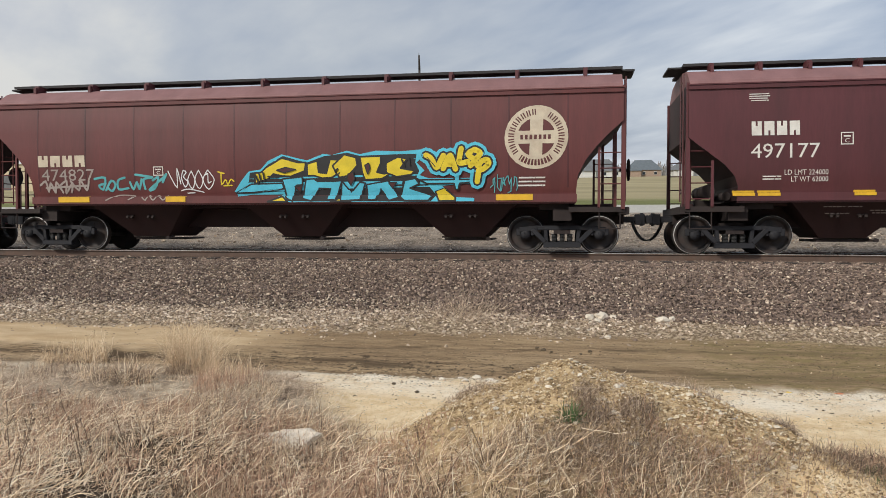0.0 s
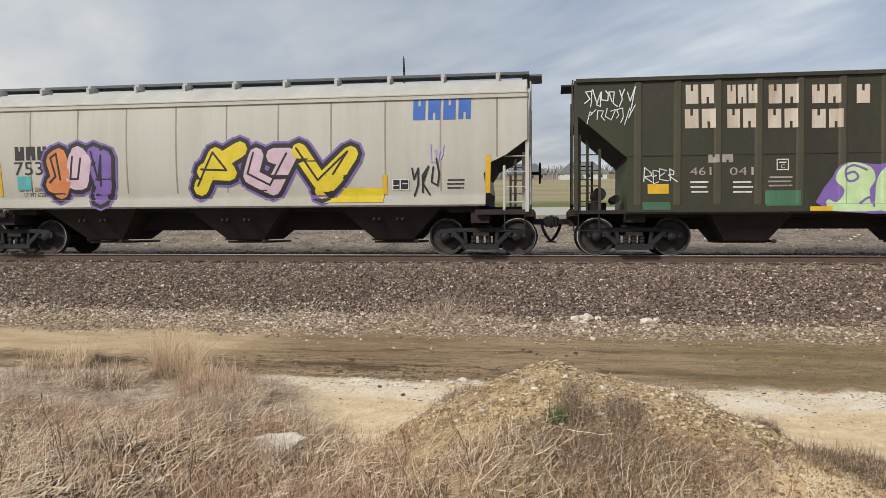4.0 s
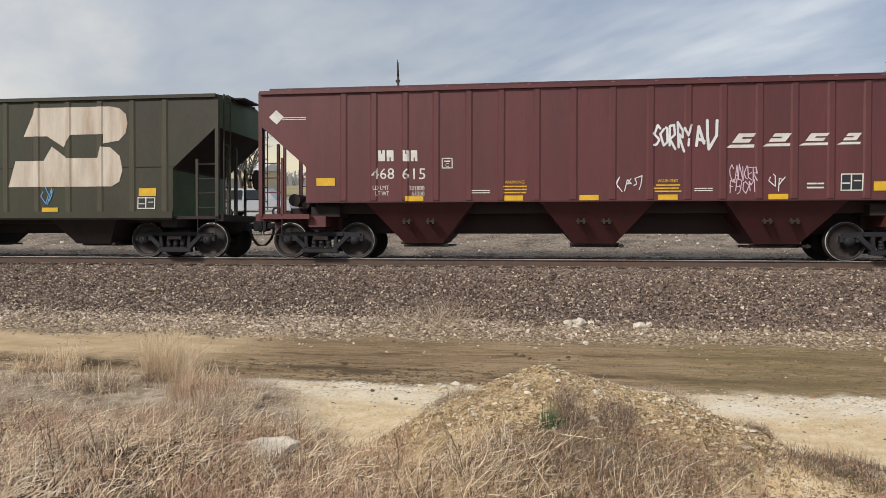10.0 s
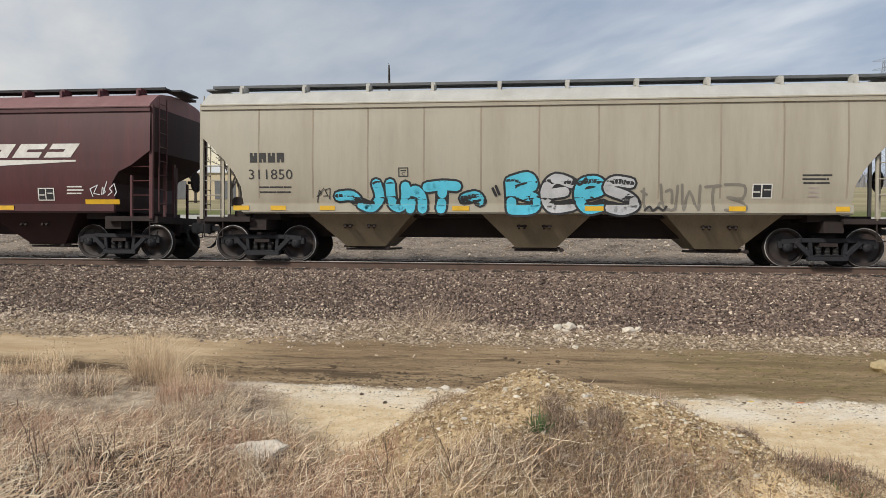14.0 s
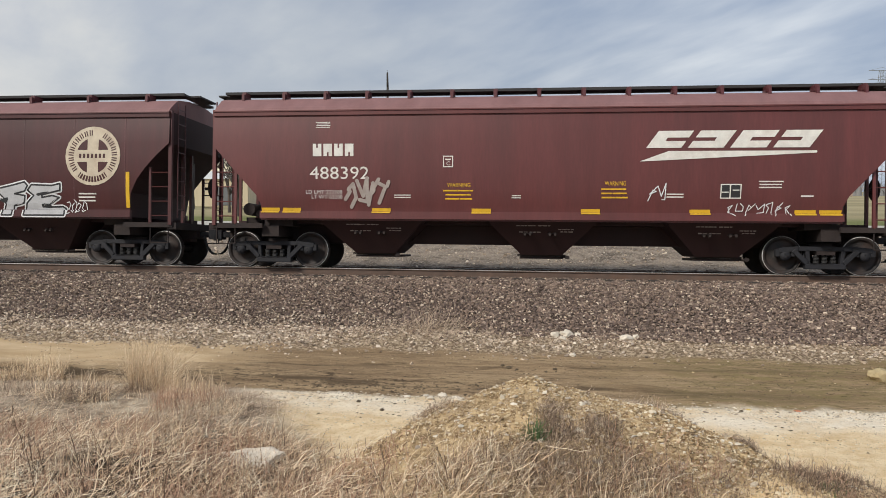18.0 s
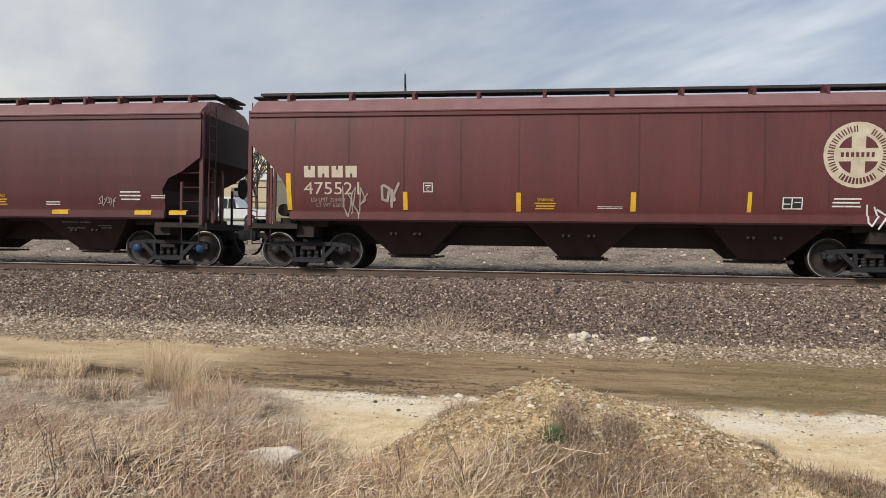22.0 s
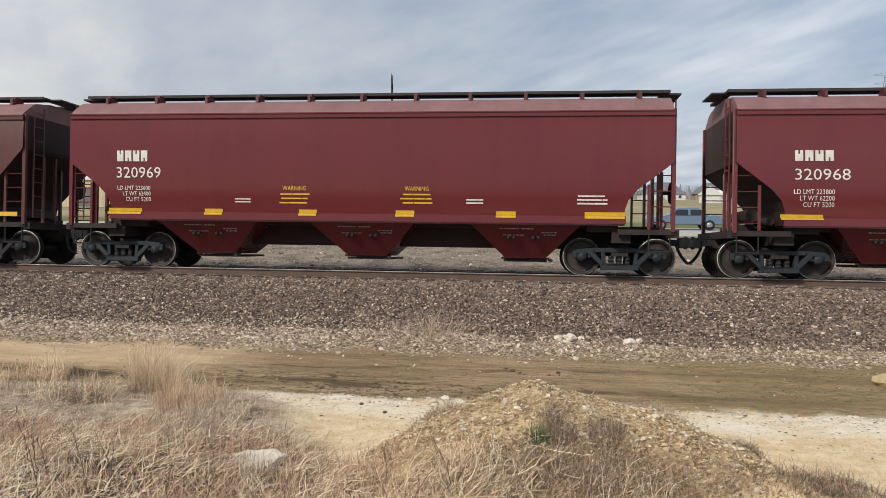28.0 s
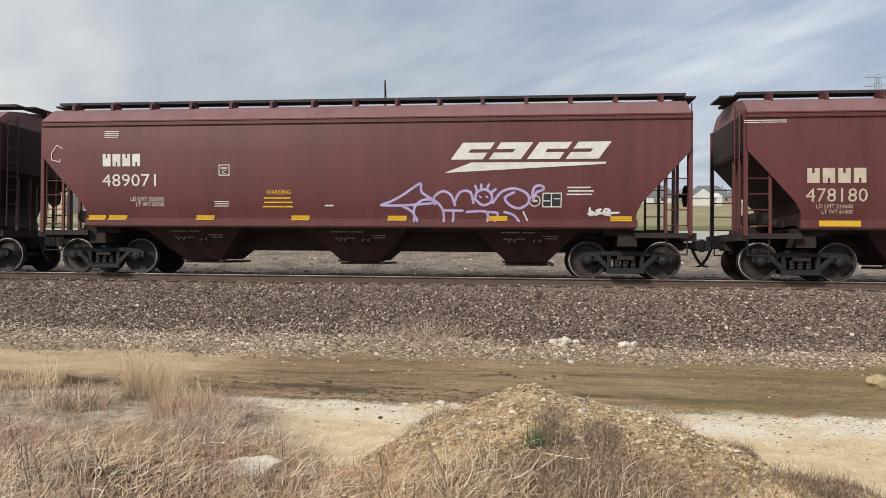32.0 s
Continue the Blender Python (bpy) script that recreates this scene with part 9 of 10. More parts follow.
def bank(x, y):
    """1 on the grassy bank, falling to 0 on the bare way and the heap."""
    west = np.clip((-4.15 - x - 0.68 * (y + 8.5)) / 0.6 + 0.35, 0, 1)
    near = np.clip((-13.0 - y) / 0.35, 0, 1) * np.clip((1.5 - x) / 0.8, 0.12, 1)
    skirt = np.clip((-12.35 - y) / 0.5, 0, 1) * np.clip((-0.9 - x) / 0.5, 0, 1)
    far = np.clip((-8.7 - y) / 0.8, 0.0, 1)
    slab = np.clip(np.hypot((x + 2.80) / 0.36, (y + 11.98) / 0.24) - 0.55, 0.12, 1)
    return np.clip(np.maximum(np.maximum(west * far, near), 0.8 * skirt), 0, 1) * slab


def meadow():
    x, y = cover(60000, 31, -7.0, 3.0, -15.2, -11.0, 2.3, 0.49, lambda x, y: bank(x, y) * 0.9)
    grass("dry_grass", "matted straw-coloured dry grass on the bank", x, y, 0.08, 0.30, DULLSTRAW, 32, 0.2, 1.5, 0.004, 0.010, 1.7)
    x, y = cover(60000, 33, -7.0, 3.0, -15.2, -11.2, 1.7, 0.50, lambda x, y: bank(x, y))
    grass("reddish_grass", "reddish-brown dead grass among the straw", x, y, 0.10, 0.33, REDDISH, 34, 0.15, 1.35, 0.004, 0.009, 1.7)
    x, y = cover(16000, 61, -7.0, 2.6, -15.0, -11.0, 1.9, 0.50, lambda x, y: bank(x, y))
    grass("lying_straw", "loose pale straws lying tangled over the grass", x, y, 0.12, 0.40, PALESTRAW, 62, 0.8, 1.7, 0.004, 0.009, 0.65, K=5, rise=0.16)
    x, y = cover(42000, 35, -13, -1.6, -12.5, -8.2, 1.3, 0.48, lambda x, y: bank(x, y) * np.clip(1.2 + (y + 8.6), 0.25, 1))
    grass("bank_grass", "thin straw-coloured grass between bare patches", x, y, 0.05, 0.22, STRAW, 36, 0.3, 1.5, 0.004, 0.010, 1.9, K=5)
    x, y = cover(36000, 63, -13, -1.8, -12.6, -8.3, 1.0, 0.42, lambda x, y: bank(x, y))
    grass("bank_litter", "flattened grey straw lying on the bare bank", x, y, 0.08, 0.34, GREYSTEM, 64, 1.35, 1.75, 0.004, 0.009, 0.9, K=4, rise=0.06)
    x, y = cover(20000, 37, -13, -2.0, -12.5, -8.4, 0.8, 0.52, lambda x, y: bank(x, y))
    grass("bank_stems", "grey dead stems between bare patches", x, y, 0.08, 0.26, GREYSTEM, 38, 0.2, 1.3, 0.004, 0.009, 1.7, K=5)
    rng = np.random.default_rng(41)
    # patches of wiry weed on the heap: middle (x, y), spread, count
    px, py = [], []
    for cx, cy, sx, sy, n in ((-0.95, -11.75, 0.14, 0.12, 700), (-0.75, -12.2, 0.15, 0.2, 200), (0.22, -12.52, 0.07, 0.08, 650), (0.40, -12.80, 0.13, 0.10, 600), (0.2, -13.05, 0.35, 0.13, 1100), (0.60, -12.66, 0.09, 0.09, 500), (0.75, -12.98, 0.2, 0.10, 500), (1.28, -11.55, 0.20, 0.07, 900), (2.05, -11.75, 0.10, 0.07, 650), (1.1, -13.15, 0.35, 0.12, 700), (-0.4, -13.1, 0.3, 0.12, 700), (0.55, -13.2, 0.45, 0.12, 1200), (1.55, -12.95, 0.18, 0.1, 450), (-0.2, -12.5, 0.5, 0.2, 160), (0.9, -12.2, 0.6, 0.3, 200)):
        px.append(rng.normal(cx, sx, n)); py.append(rng.normal(cy, sy, n))
    px, py = np.concatenate(px), np.concatenate(py)
    grass("heap_scrub", "wiry brown dead weeds in patches on the heap", px, py, 0.04, 0.14, SCRUB, 40, 0.5, 1.6, 0.0025, 0.0055, 2.4)
    pick = rng.random(len(px)) < 0.35
    grass("heap_straw", "pale fine straws tangled in the weeds on the heap", px[pick], py[pick], 0.05, 0.17, GREYSTEM, 65, 0.9, 1.6, 0.0025, 0.005, 1.1, K=5, rise=0.05)
    x, y = rng.normal(0.3, 0.55, 4200), rng.normal(-13.18, 0.17, 4200)
    grass("skirt_weeds", "dark tangled dead weeds along the heap's near foot", x, y, 0.06, 0.22, SCRUB, 45, 0.3, 1.5, 0.003, 0.006, 1.2)
    x, y = np.concatenate([rng.normal(-0.45, 0.35, 420), rng.normal(0.75, 0.5, 260)]), np.concatenate([rng.normal(-13.2, 0.16, 420), rng.normal(-13.38, 0.14, 260)])
    grass("skirt_straw", "long pale straws bent over the heap's near foot", x, y, 0.14, 0.42, PALESTRAW, 66, 0.7, 1.5, 0.003, 0.007, 0.6, rise=0.05)
    n = 3600
    x, y = np.concatenate([rng.normal(2.35, 0.25, n // 2), rng.normal(2.8, 0.3, n - n // 2)]), np.concatenate([rng.normal(-12.75, 0.15, n // 2), rng.normal(-12.42, 0.2, n - n // 2)])
    grass("foot_weeds", "low grey-green weeds at the heap's foot", x, y, 0.05, 0.20, SCRUB, 42, 0.3, 1.4, 0.003, 0.006, 2.0)
    n = 2600
    x, y = rng.uniform(0.7, 2.6, n), rng.normal(-13.05, 0.28, n)
    on = fractal(x * 2.6, y * 2.6, 71) + rng.normal(0, 0.06, n) > 0.50
    grass("foot_grass", "thin brown dead grass over rubble at the heap's foot", x[on], y[on], 0.06, 0.30, REDDISH, 72, 0.2, 1.5, 0.003, 0.007, 1.5)
    n = 900
    x, y = rng.uniform(-6.5, 1.2, n), rng.uniform(-15.0, -12.6, n)
    on = bank(x, y) > 0.5
    grass("long_straw", "long pale bent straws lying over the grass", x[on], y[on], 0.25, 0.60, PALESTRAW, 44, 0.5, 1.4, 0.006, 0.011, 1.0, K=7)
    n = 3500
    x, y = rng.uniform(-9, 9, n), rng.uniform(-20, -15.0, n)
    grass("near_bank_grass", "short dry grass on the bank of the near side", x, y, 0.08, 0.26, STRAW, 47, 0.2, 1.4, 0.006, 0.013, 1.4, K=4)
    # the slope's few weeds and a thin fringe of the track way
    n = 900
    x, y = np.concatenate([rng.normal(-1.55, 0.3, n // 2), rng.normal(-2.3, 0.5, n - n // 2)]), rng.normal(-4.75, 0.25, n)
    grass("slope_weeds", "grey dead weeds sprawling on the gravel slope", x, y, 0.15, 0.5, GREYSTEM, 46, 0.9, 1.5, 0.006, 0.011, 0.7)
    n = 11000
    x, y = rng.uniform(-32, 22, n), rng.uniform(4.2, 20, n)
    grass("verge_grass", "short dry grass on the rough verge", x, y, 0.06, 0.22, GREYSTEM, 48, 0.4, 1.4, 0.008, 0.016, 1.4, K=4)


meadow()


def tuft(x, y, n, spread, hlo, hhi, material, label, seed, lean=0.55, width=0.009, curl=0.6):
    rng = np.random.default_rng(seed)
    r = spread * np.sqrt(rng.random(n))
    a = rng.uniform(0, math.tau, n)
    turn = a + rng.normal(0, 0.9, n)
    v, f = blades(x + r * np.cos(a), y + r * np.sin(a), rng.uniform(hlo, hhi, n), rng.uniform(0.02, lean, n), rng.uniform(width * 0.5, width, n), seed + 1, curl, turn)
    tagged(new("grass_tuft", sheet_mesh("grass_tuft", v, f, material)), label, "grass tuft", "dry grass tufts")


tuft(-5.62, -8.95, 620, 0.17, 0.40, 1.00, FEATHER, "tall golden feathery dry grass clump by the way", 51, 0.42, 0.006, 0.75)
tuft(-5.25, -9.05, 520, 0.20, 0.30, 0.92, FEATHER, "tall golden feathery dry grass clump by the way", 52, 0.50, 0.006, 0.85)
tuft(-5.50, -9.12, 420, 0.24, 0.10, 0.40, SCRUB, "dark dead grass round the foot of a tall clump", 69, 0.7, 0.007, 1.0)
tuft(-4.6, -9.45, 420, 0.34, 0.15, 0.45, FEATHER, "tall golden feathery dry grass clump by the way", 50, 0.8, 0.008, 1.2)
tuft(-7.55, -8.35, 300, 0.24, 0.20, 0.55, FEATHER, "golden dry grass clump bent over", 53, 0.6, 0.011, 1.2)
tuft(-8.0, -8.5, 220, 0.26, 0.15, 0.45, FEATHER, "golden dry grass clump bent over", 54, 0.8, 0.011, 1.2)
tuft(-5.95, -9.95, 900, 0.40, 0.14, 0.40, SCRUB, "round grey-brown dead grass tussock on the bank", 55, 1.0, 0.006, 1.6)
tuft(-5.98, -10.0, 260, 0.48, 0.25, 0.50, PALESTRAW, "pale straws arching over a round tussock", 70, 1.2, 0.008, 1.5)
tuft(-7.70, -8.55, 260, 0.30, 0.10, 0.28, SCRUB, "dark dead grass under a bent golden clump", 71, 1.1, 0.007, 1.4)
tuft(-6.9, -9.6, 260, 0.35, 0.12, 0.30, SCRUB, "dark brown dead grass clump on the bank", 72, 1.2, 0.007, 1.5)
tuft(-4.3, -10.2, 800, 0.42, 0.15, 0.40, REDDISH, "bent brown dead grass clump on the bank", 56, 1.0, 0.006, 1.5)
tuft(-3.8, -10.6, 640, 0.40, 0.12, 0.34, STRAW, "straw-coloured dry grass clump on the bank", 57, 1.0, 0.006, 1.6)
tuft(-4.4, -11.6, 700, 0.45, 0.12, 0.36, REDDISH, "brown dead grass clump on the bank", 58, 1.0, 0.006, 1.6)
tuft(-2.75, -11.35, 160, 0.20, 0.12, 0.38, STRAW, "thin straw-coloured grass clump beside lime soil", 59, 0.8, 0.009, 1.2)
tuft(-2.6, -12.25, 300, 0.30, 0.10, 0.30, STRAW, "thin straw-coloured grass clump before a white slab", 49, 0.9, 0.005, 1.4)
tuft(-3.1, -12.15, 300, 0.26, 0.10, 0.30, REDDISH, "thin brown grass clump before a white slab", 48, 0.9, 0.005, 1.4)
tuft(-4.05, -13.35, 420, 0.34, 0.10, 0.34, STRAW, "matted straw-coloured dry grass clump on the bank", 47, 1.2, 0.007, 1.4)
tuft(-3.75, -13.5, 260, 0.28, 0.10, 0.32, REDDISH, "matted brown dry grass clump on the bank", 46, 1.2, 0.007, 1.4)
tuft(-0.55, -13.25, 200, 0.25, 0.15, 0.38, STRAW, "pale bent dry grass clump below the heap", 60, 1.2, 0.009, 1.3)
tuft(0.75, -13.5, 160, 0.28, 0.15, 0.36, STRAW, "pale bent dry grass clump below the heap", 61, 1.2, 0.009, 1.3)
tuft(0.25, -12.75, 300, 0.14, 0.10, 0.26, SCRUB, "wiry dark weed clump on the heap", 63, 1.0, 0.006, 1.6)
tuft(0.62, -12.75, 260, 0.14, 0.08, 0.24, SCRUB, "wiry dark weed clump on the heap", 64, 1.0, 0.006, 1.6)
tuft(-2.0, -4.75, 150, 0.40, 0.20, 0.55, GREYSTEM, "grey dead weed clump sprawling on the gravel slope", 67, 1.75, 0.010, 0.35)
tuft(2.5, -12.88, 260, 0.16, 0.04, 0.11, LEAF, "low grey-green weed clump at the heap's foot", 73, 1.3, 0.006, 1.2)
tuft(0.07, -12.86, 60, 0.05, 0.10, 0.20, LEAF, "small fresh green weed growing on the heap", 68, 1.1, 0.016, 0.7)


def tube(bm, path, radii, n=6):
    """One joined tube along a path."""
    loft(bm, [[tuple(p + Vector((math.cos(k * math.tau / n), math.sin(k * math.tau / n), 0)) * r) for k in range(n)] for p, r in zip(path, radii)])


def dry_stalk(x, y, h, seed):
    rng = random.Random(seed)
    t = thing("dry_stalk", "dark dry weed stalk with seed heads", "weed", "dry weed stalks", pose(x, y, float(ground_z(x, y)) - 0.01))
    p = Vector((0, 0, 0))
    d = Vector((rng.uniform(-0.15, 0.15), rng.uniform(-0.1, 0.1), 1)).normalized()
    path = [p]
    for k in range(4):
        p = p + d * h / 4
        path.append(p)
        d = (d + Vector((rng.uniform(-0.25, 0.25), rng.uniform(-0.2, 0.2), 0))).normalized()
    bm = bmesh.new()
    tube(bm, path, (0.004, 0.0037, 0.0033, 0.0028, 0.002))
    part("stem", bm, M["stalk"], t)
    for q in path[2:]:
        for s in range(2):
            b = q + Vector((rng.uniform(-0.06, 0.06), rng.uniform(-0.05, 0.05), rng.uniform(0.03, 0.09)))
            bm = bmesh.new()
            up = Vector((0, 0, 0.007))
            tube(bm, [q, b - up, b, b + up], (0.002, 0.002, 0.007, 0.003))
            part("seed_head", bm, M["stalk"], t)


M["stalk"] = mat("dark_dry_stem", (0.16, 0.105, 0.07), 0.85, 0.3, 20, 90)
for k in range(40):
    rng = random.Random(700 + k)
    sx, sy = rng.uniform(-5.2, 1.2), rng.uniform(-14.9, -12.7)
    if sx > -1.2 and sy > -13.2:
        sy -= 0.8
    dry_stalk(sx, sy, rng.uniform(0.25, 0.55), k)


# ---- beyond the rails: houses, sheds, poles, woods ----
M["siding"] = mat("white_siding", (0.62, 0.61, 0.58), 0.8, 0.08, 0.6, 8, stretch=(0.2, 0.2, 3))
M["brickwall"] = mat("tan_brick", (0.34, 0.25, 0.19), 0.9, 0.12, 2, 12)
M["shingle"] = mat("grey_shingle", (0.15, 0.155, 0.16), 0.9, 0.15, 1, 10)
M["shingle_blue"] = mat("slate_blue_shingle", (0.12, 0.14, 0.155), 0.9, 0.15, 1, 10)
M["darkpane"] = mat("dark_window_glass", (0.03, 0.035, 0.04), 0.15, 0.05, 4, 20)
M["trimwhite"] = mat("white_trim", (0.6, 0.6, 0.58), 0.7, 0.05, 4, 20)
M["tanmetal"] = mat("cream_metal_wall", (0.56, 0.47, 0.32), 0.7, 0.1, 0.5, 6, stretch=(4, 4, 0.2))
M["polewood"] = mat("weathered_dark_pole", (0.045, 0.038, 0.034), 0.9, 0.25, 3, 30, stretch=(4, 4, 0.3))
M["signred"] = mat("red_sign", (0.45, 0.03, 0.03), 0.5, 0.08, 3, 20)
M["bark"] = mat("bare_bark", (0.09, 0.075, 0.065), 0.95, 0.25, 3, 20)
M["galv"] = mat("galvanised_lattice", (0.22, 0.23, 0.24), 0.6, 0.1, 2, 10)


def house(x, y, w, dep, wall_h, roof_h, wall, roof, label, turn=0.0, gable=False):
    z = float(ground_z(x, y)) - 0.3
    h = thing("house", label, "house", "houses beyond the field", pose(x, y, z, 0, 0, turn))
    bm = bmesh.new()
    box(bm, -w / 2, w / 2, -dep / 2, dep / 2, 0, wall_h)
    part("wall", bm, M[wall], h)
    bm = bmesh.new()
    o = 0.5
    r = w * (0.5 if gable else 0.24)
    e = [bm.verts.new(p) for p in ((-w / 2 - o, -dep / 2 - o, wall_h), (w / 2 + o, -dep / 2 - o, wall_h), (w / 2 + o, dep / 2 + o, wall_h), (-w / 2 - o, dep / 2 + o, wall_h))]
    t = [bm.verts.new((-r - (o if gable else 0), 0, wall_h + roof_h)), bm.verts.new((r + (o if gable else 0), 0, wall_h + roof_h))]
    for f in ((e[0], e[1], t[1], t[0]), (e[1], e[2], t[1]), (e[2], e[3], t[0], t[1]), (e[3], e[0], t[0]), (e[3], e[2], e[1], e[0])):
        bm.faces.new(f)
    part("roof", bm, M[roof], h)
    n = max(2, int(w / 4))
    for fl in range(2 if wall_h > 4 else 1):
        for k in range(n):
            wx = (k + 0.5) / n * w - w / 2
            bm = bmesh.new()
            box(bm, wx - 0.65, wx + 0.65, -dep / 2 - 0.08, -dep / 2 - 0.002, 1.0 + fl * 2.7, 2.4 + fl * 2.7)
            win = part("window", bm, M["trimwhite"], h)
            bm = bmesh.new()
            box(bm, wx - 0.52, wx + 0.52, -dep / 2 - 0.12, -dep / 2 - 0.085, 1.12 + fl * 2.7, 2.28 + fl * 2.7)
            part("pane", bm, M["darkpane"], win)
    # a lower front wing with its own roof
    bm = bmesh.new()
    box(bm, -w * 0.42, -w * 0.08, -dep / 2 - 2.2, -dep / 2 + 0.1, 0, 2.7)
    part("wing", bm, M[wall], h)
    bm = bmesh.new()
    loft(bm, [[(-w * 0.45, -dep / 2 - 2.6, 2.7), (-w * 0.05, -dep / 2 - 2.6, 2.7), (-w * 0.05, -dep / 2 + 2, 2.7), (-w * 0.45, -dep / 2 + 2, 2.7)], [(-w * 0.26, -dep / 2 - 1, 2.7 + roof_h * 0.5), (-w * 0.24, -dep / 2 - 1, 2.7 + roof_h * 0.5), (-w * 0.24, -dep / 2 + 2, 2.7 + roof_h * 0.5), (-w * 0.26, -dep / 2 + 2, 2.7 + roof_h * 0.5)]])
    part("wing_roof", bm, M[roof], h)


HS = "suburban house with a grey hip roof beyond the field"
HW = "white two-storey house with a grey gabled roof"
house(-43, 245, 11.5, 9, 5.6, 2.9, "siding", "shingle", HW, 4, True)
house(-59, 252, 12, 9, 3.0, 4.0, "siding", "shingle", HS, 6)
house(-30, 262, 12, 9, 5.2, 3.0, "siding", "shingle_blue", HW, 3, True)
house(-76, 240, 13, 9, 5.4, 3.2, "brickwall", "shingle", HS, 6)
house(-9, 292, 16, 11, 2.7, 4.6, "brickwall", "shingle_blue", HS, 5)
house(14, 290, 19, 12, 2.7, 5.0, "siding", "shingle", HS, 3)
house(33, 296, 14, 11, 3.0, 4.2, "brickwall", "shingle_blue", HS, -3)
house(54, 300, 18, 12, 2.7, 5.0, "siding", "shingle", HS, 0)
house(76, 300, 17, 12, 2.8, 4.8, "brickwall", "shingle", HS, -4)
house(100, 306, 18, 12, 2.7, 5.2, "siding", "shingle_blue", HS, -6)
house(126, 310, 18, 12, 2.7, 5.0, "brickwall", "shingle", HS, -6)
house(51.8, 204, 4.6, 6, 2.6, 2.6, "siding", "trimwhite", "small white gabled outbuilding in the field", 80, True)


def shed(x, y, w, dep, h, label):
    z = float(ground_z(x, y)) - 0.2
    s = thing("warehouse", label, "building", m=pose(x, y, z, 0, 0, 6))
    bm = bmesh.new()
    box(bm, -w / 2, w / 2, -dep / 2, dep / 2, 0, h)
    part("wall", bm, M["tanmetal"], s)
    bm = bmesh.new()
    loft(bm, [[(-w / 2 - .3, -dep / 2 - .3, h), (w / 2 + .3, -dep / 2 - .3, h), (w / 2 + .3, dep / 2 + .3, h), (-w / 2 - .3, dep / 2 + .3, h)], [(-w / 2 - .3, -0.1, h + 1.4), (w / 2 + .3, -0.1, h + 1.4), (w / 2 + .3, 0.1, h + 1.4), (-w / 2 - .3, 0.1, h + 1.4)]])
    part("roof", bm, M["trimwhite"], s)
    for k in range(4):
        bm = bmesh.new()
        wx = (k + 0.5) / 4 * w - w / 2
        box(bm, wx - 1.6, wx + 1.6, -dep / 2 - 0.06, -dep / 2 - 0.002, 0.2, 3.0)
        part("door", bm, M["shingle"], s)


shed(-58, 92, 30, 14, 4.2, "long cream metal warehouse beside the road")
shed(-100, 110, 34, 16, 5.0, "long cream metal warehouse beside the road")


def pole(x, y, h, r, label):
    bm = bmesh.new()
    rod(bm, (0, 0, 0), (0.05, 0, h * 0.9), r, 10, r2=r * 0.8)
    rod(bm, (0.05, 0, h * 0.9), (0.02, 0, h), r * 0.8, 10, r2=r * 0.6)
    box(bm, -r * 1.3, r * 1.6, -r, r, h * 0.86, h * 0.875)
    rod(bm, (0.02, 0, h), (0.0, 0, h + 0.25), 0.03, 6)
    tagged(part("utility_pole", bm, M["polewood"], m=pose(x, y, float(ground_z(x, y)) - 0.3)), label, "pole")


pole(-15.6, 60, 15.6, 0.15, "bare dark wooden utility pole standing beyond the road")


def red_sign(x, y):
    s = thing("street_sign", "red street sign on a grey post beside the road", "sign", m=pose(x, y, float(ground_z(x, y))))
    bm = bmesh.new()
    rod(bm, (0, 0, 0), (0, 0, 4.6), 0.07, 8)
    part("post", bm, M["galv"], s)
    bm = bmesh.new()
    box(bm, -0.7, 0.7, -0.1, 0.0, 2.7, 4.3)
    part("board", bm, M["signred"], s)


red_sign(-47.9, 60)


def lattice_tower(x, y, h):
    z = float(ground_z(x, y)) - 0.5
    t = thing("transmission_tower", "distant grey steel lattice transmission tower", "tower", m=pose(x, y, z))
    bm = bmesh.new()
    for sx in (-1, 1):
        for sy in (-1, 1):
            rod(bm, (sx * 5, sy * 5, 0), (sx * 1.0, sy * 1.0, h), 0.16, 5)
    for k in range(14):
        a, b = k / 14, (k + 1) / 14
        wa, wb = 5 - 4 * a, 5 - 4 * b
        for sy in (-1, 1):
            rod(bm, (-wa, sy * wa, a * h), (wb, sy * wb, b * h), 0.08, 4)
            rod(bm, (wa, sy * wa, a * h), (-wb, sy * wb, b * h), 0.08, 4)
    part("mast", bm, M["galv"], t)
    for q in (0.86, 0.93, 1.0):
        bm = bmesh.new()
        rod(bm, (-7, 0, h * q), (7, 0, h * q), 0.16, 5)
        rod(bm, (-7, 0, h * q), (0, 0, h * q + 1.6), 0.10, 4)
        rod(bm, (7, 0, h * q), (0, 0, h * q + 1.6), 0.10, 4)
        part("crossarm", bm, M["galv"], t)


lattice_tower(196, 420, 71)


def bare_tree(x, y, h, seed):
    rng = random.Random(seed)
    z = float(ground_z(x, y)) - 0.1
    t = thing("bare_tree", "bare leafless tree with fine brown twigs", "tree", "bare trees", pose(x, y, z))
    bt, bc = bmesh.new(), bmesh.new()

    def grow(p, d, l, r, depth):
        q = p + d * l
        rod(bt if depth < 2 else bc, p, q, r, 6 if depth < 2 else 4, r2=r * 0.7)
        if depth >= 5:
            return
        for k in range(3 if depth else 4):
            n = (d + Vector((rng.uniform(-0.8, 0.8), rng.uniform(-0.8, 0.8), rng.uniform(-0.1, 0.5)))).normalized()
            grow(p.lerp(q, rng.uniform(0.6, 1.0)), n, l * rng.uniform(0.6, 0.8), r * 0.58, depth + 1)
    grow(Vector((0, 0, 0)), Vector((0, 0, 1)), h * 0.3, h * 0.022, 0)
    part("trunk", bt, M["bark"], t)
    part("crown", bc, M["bark"], t)


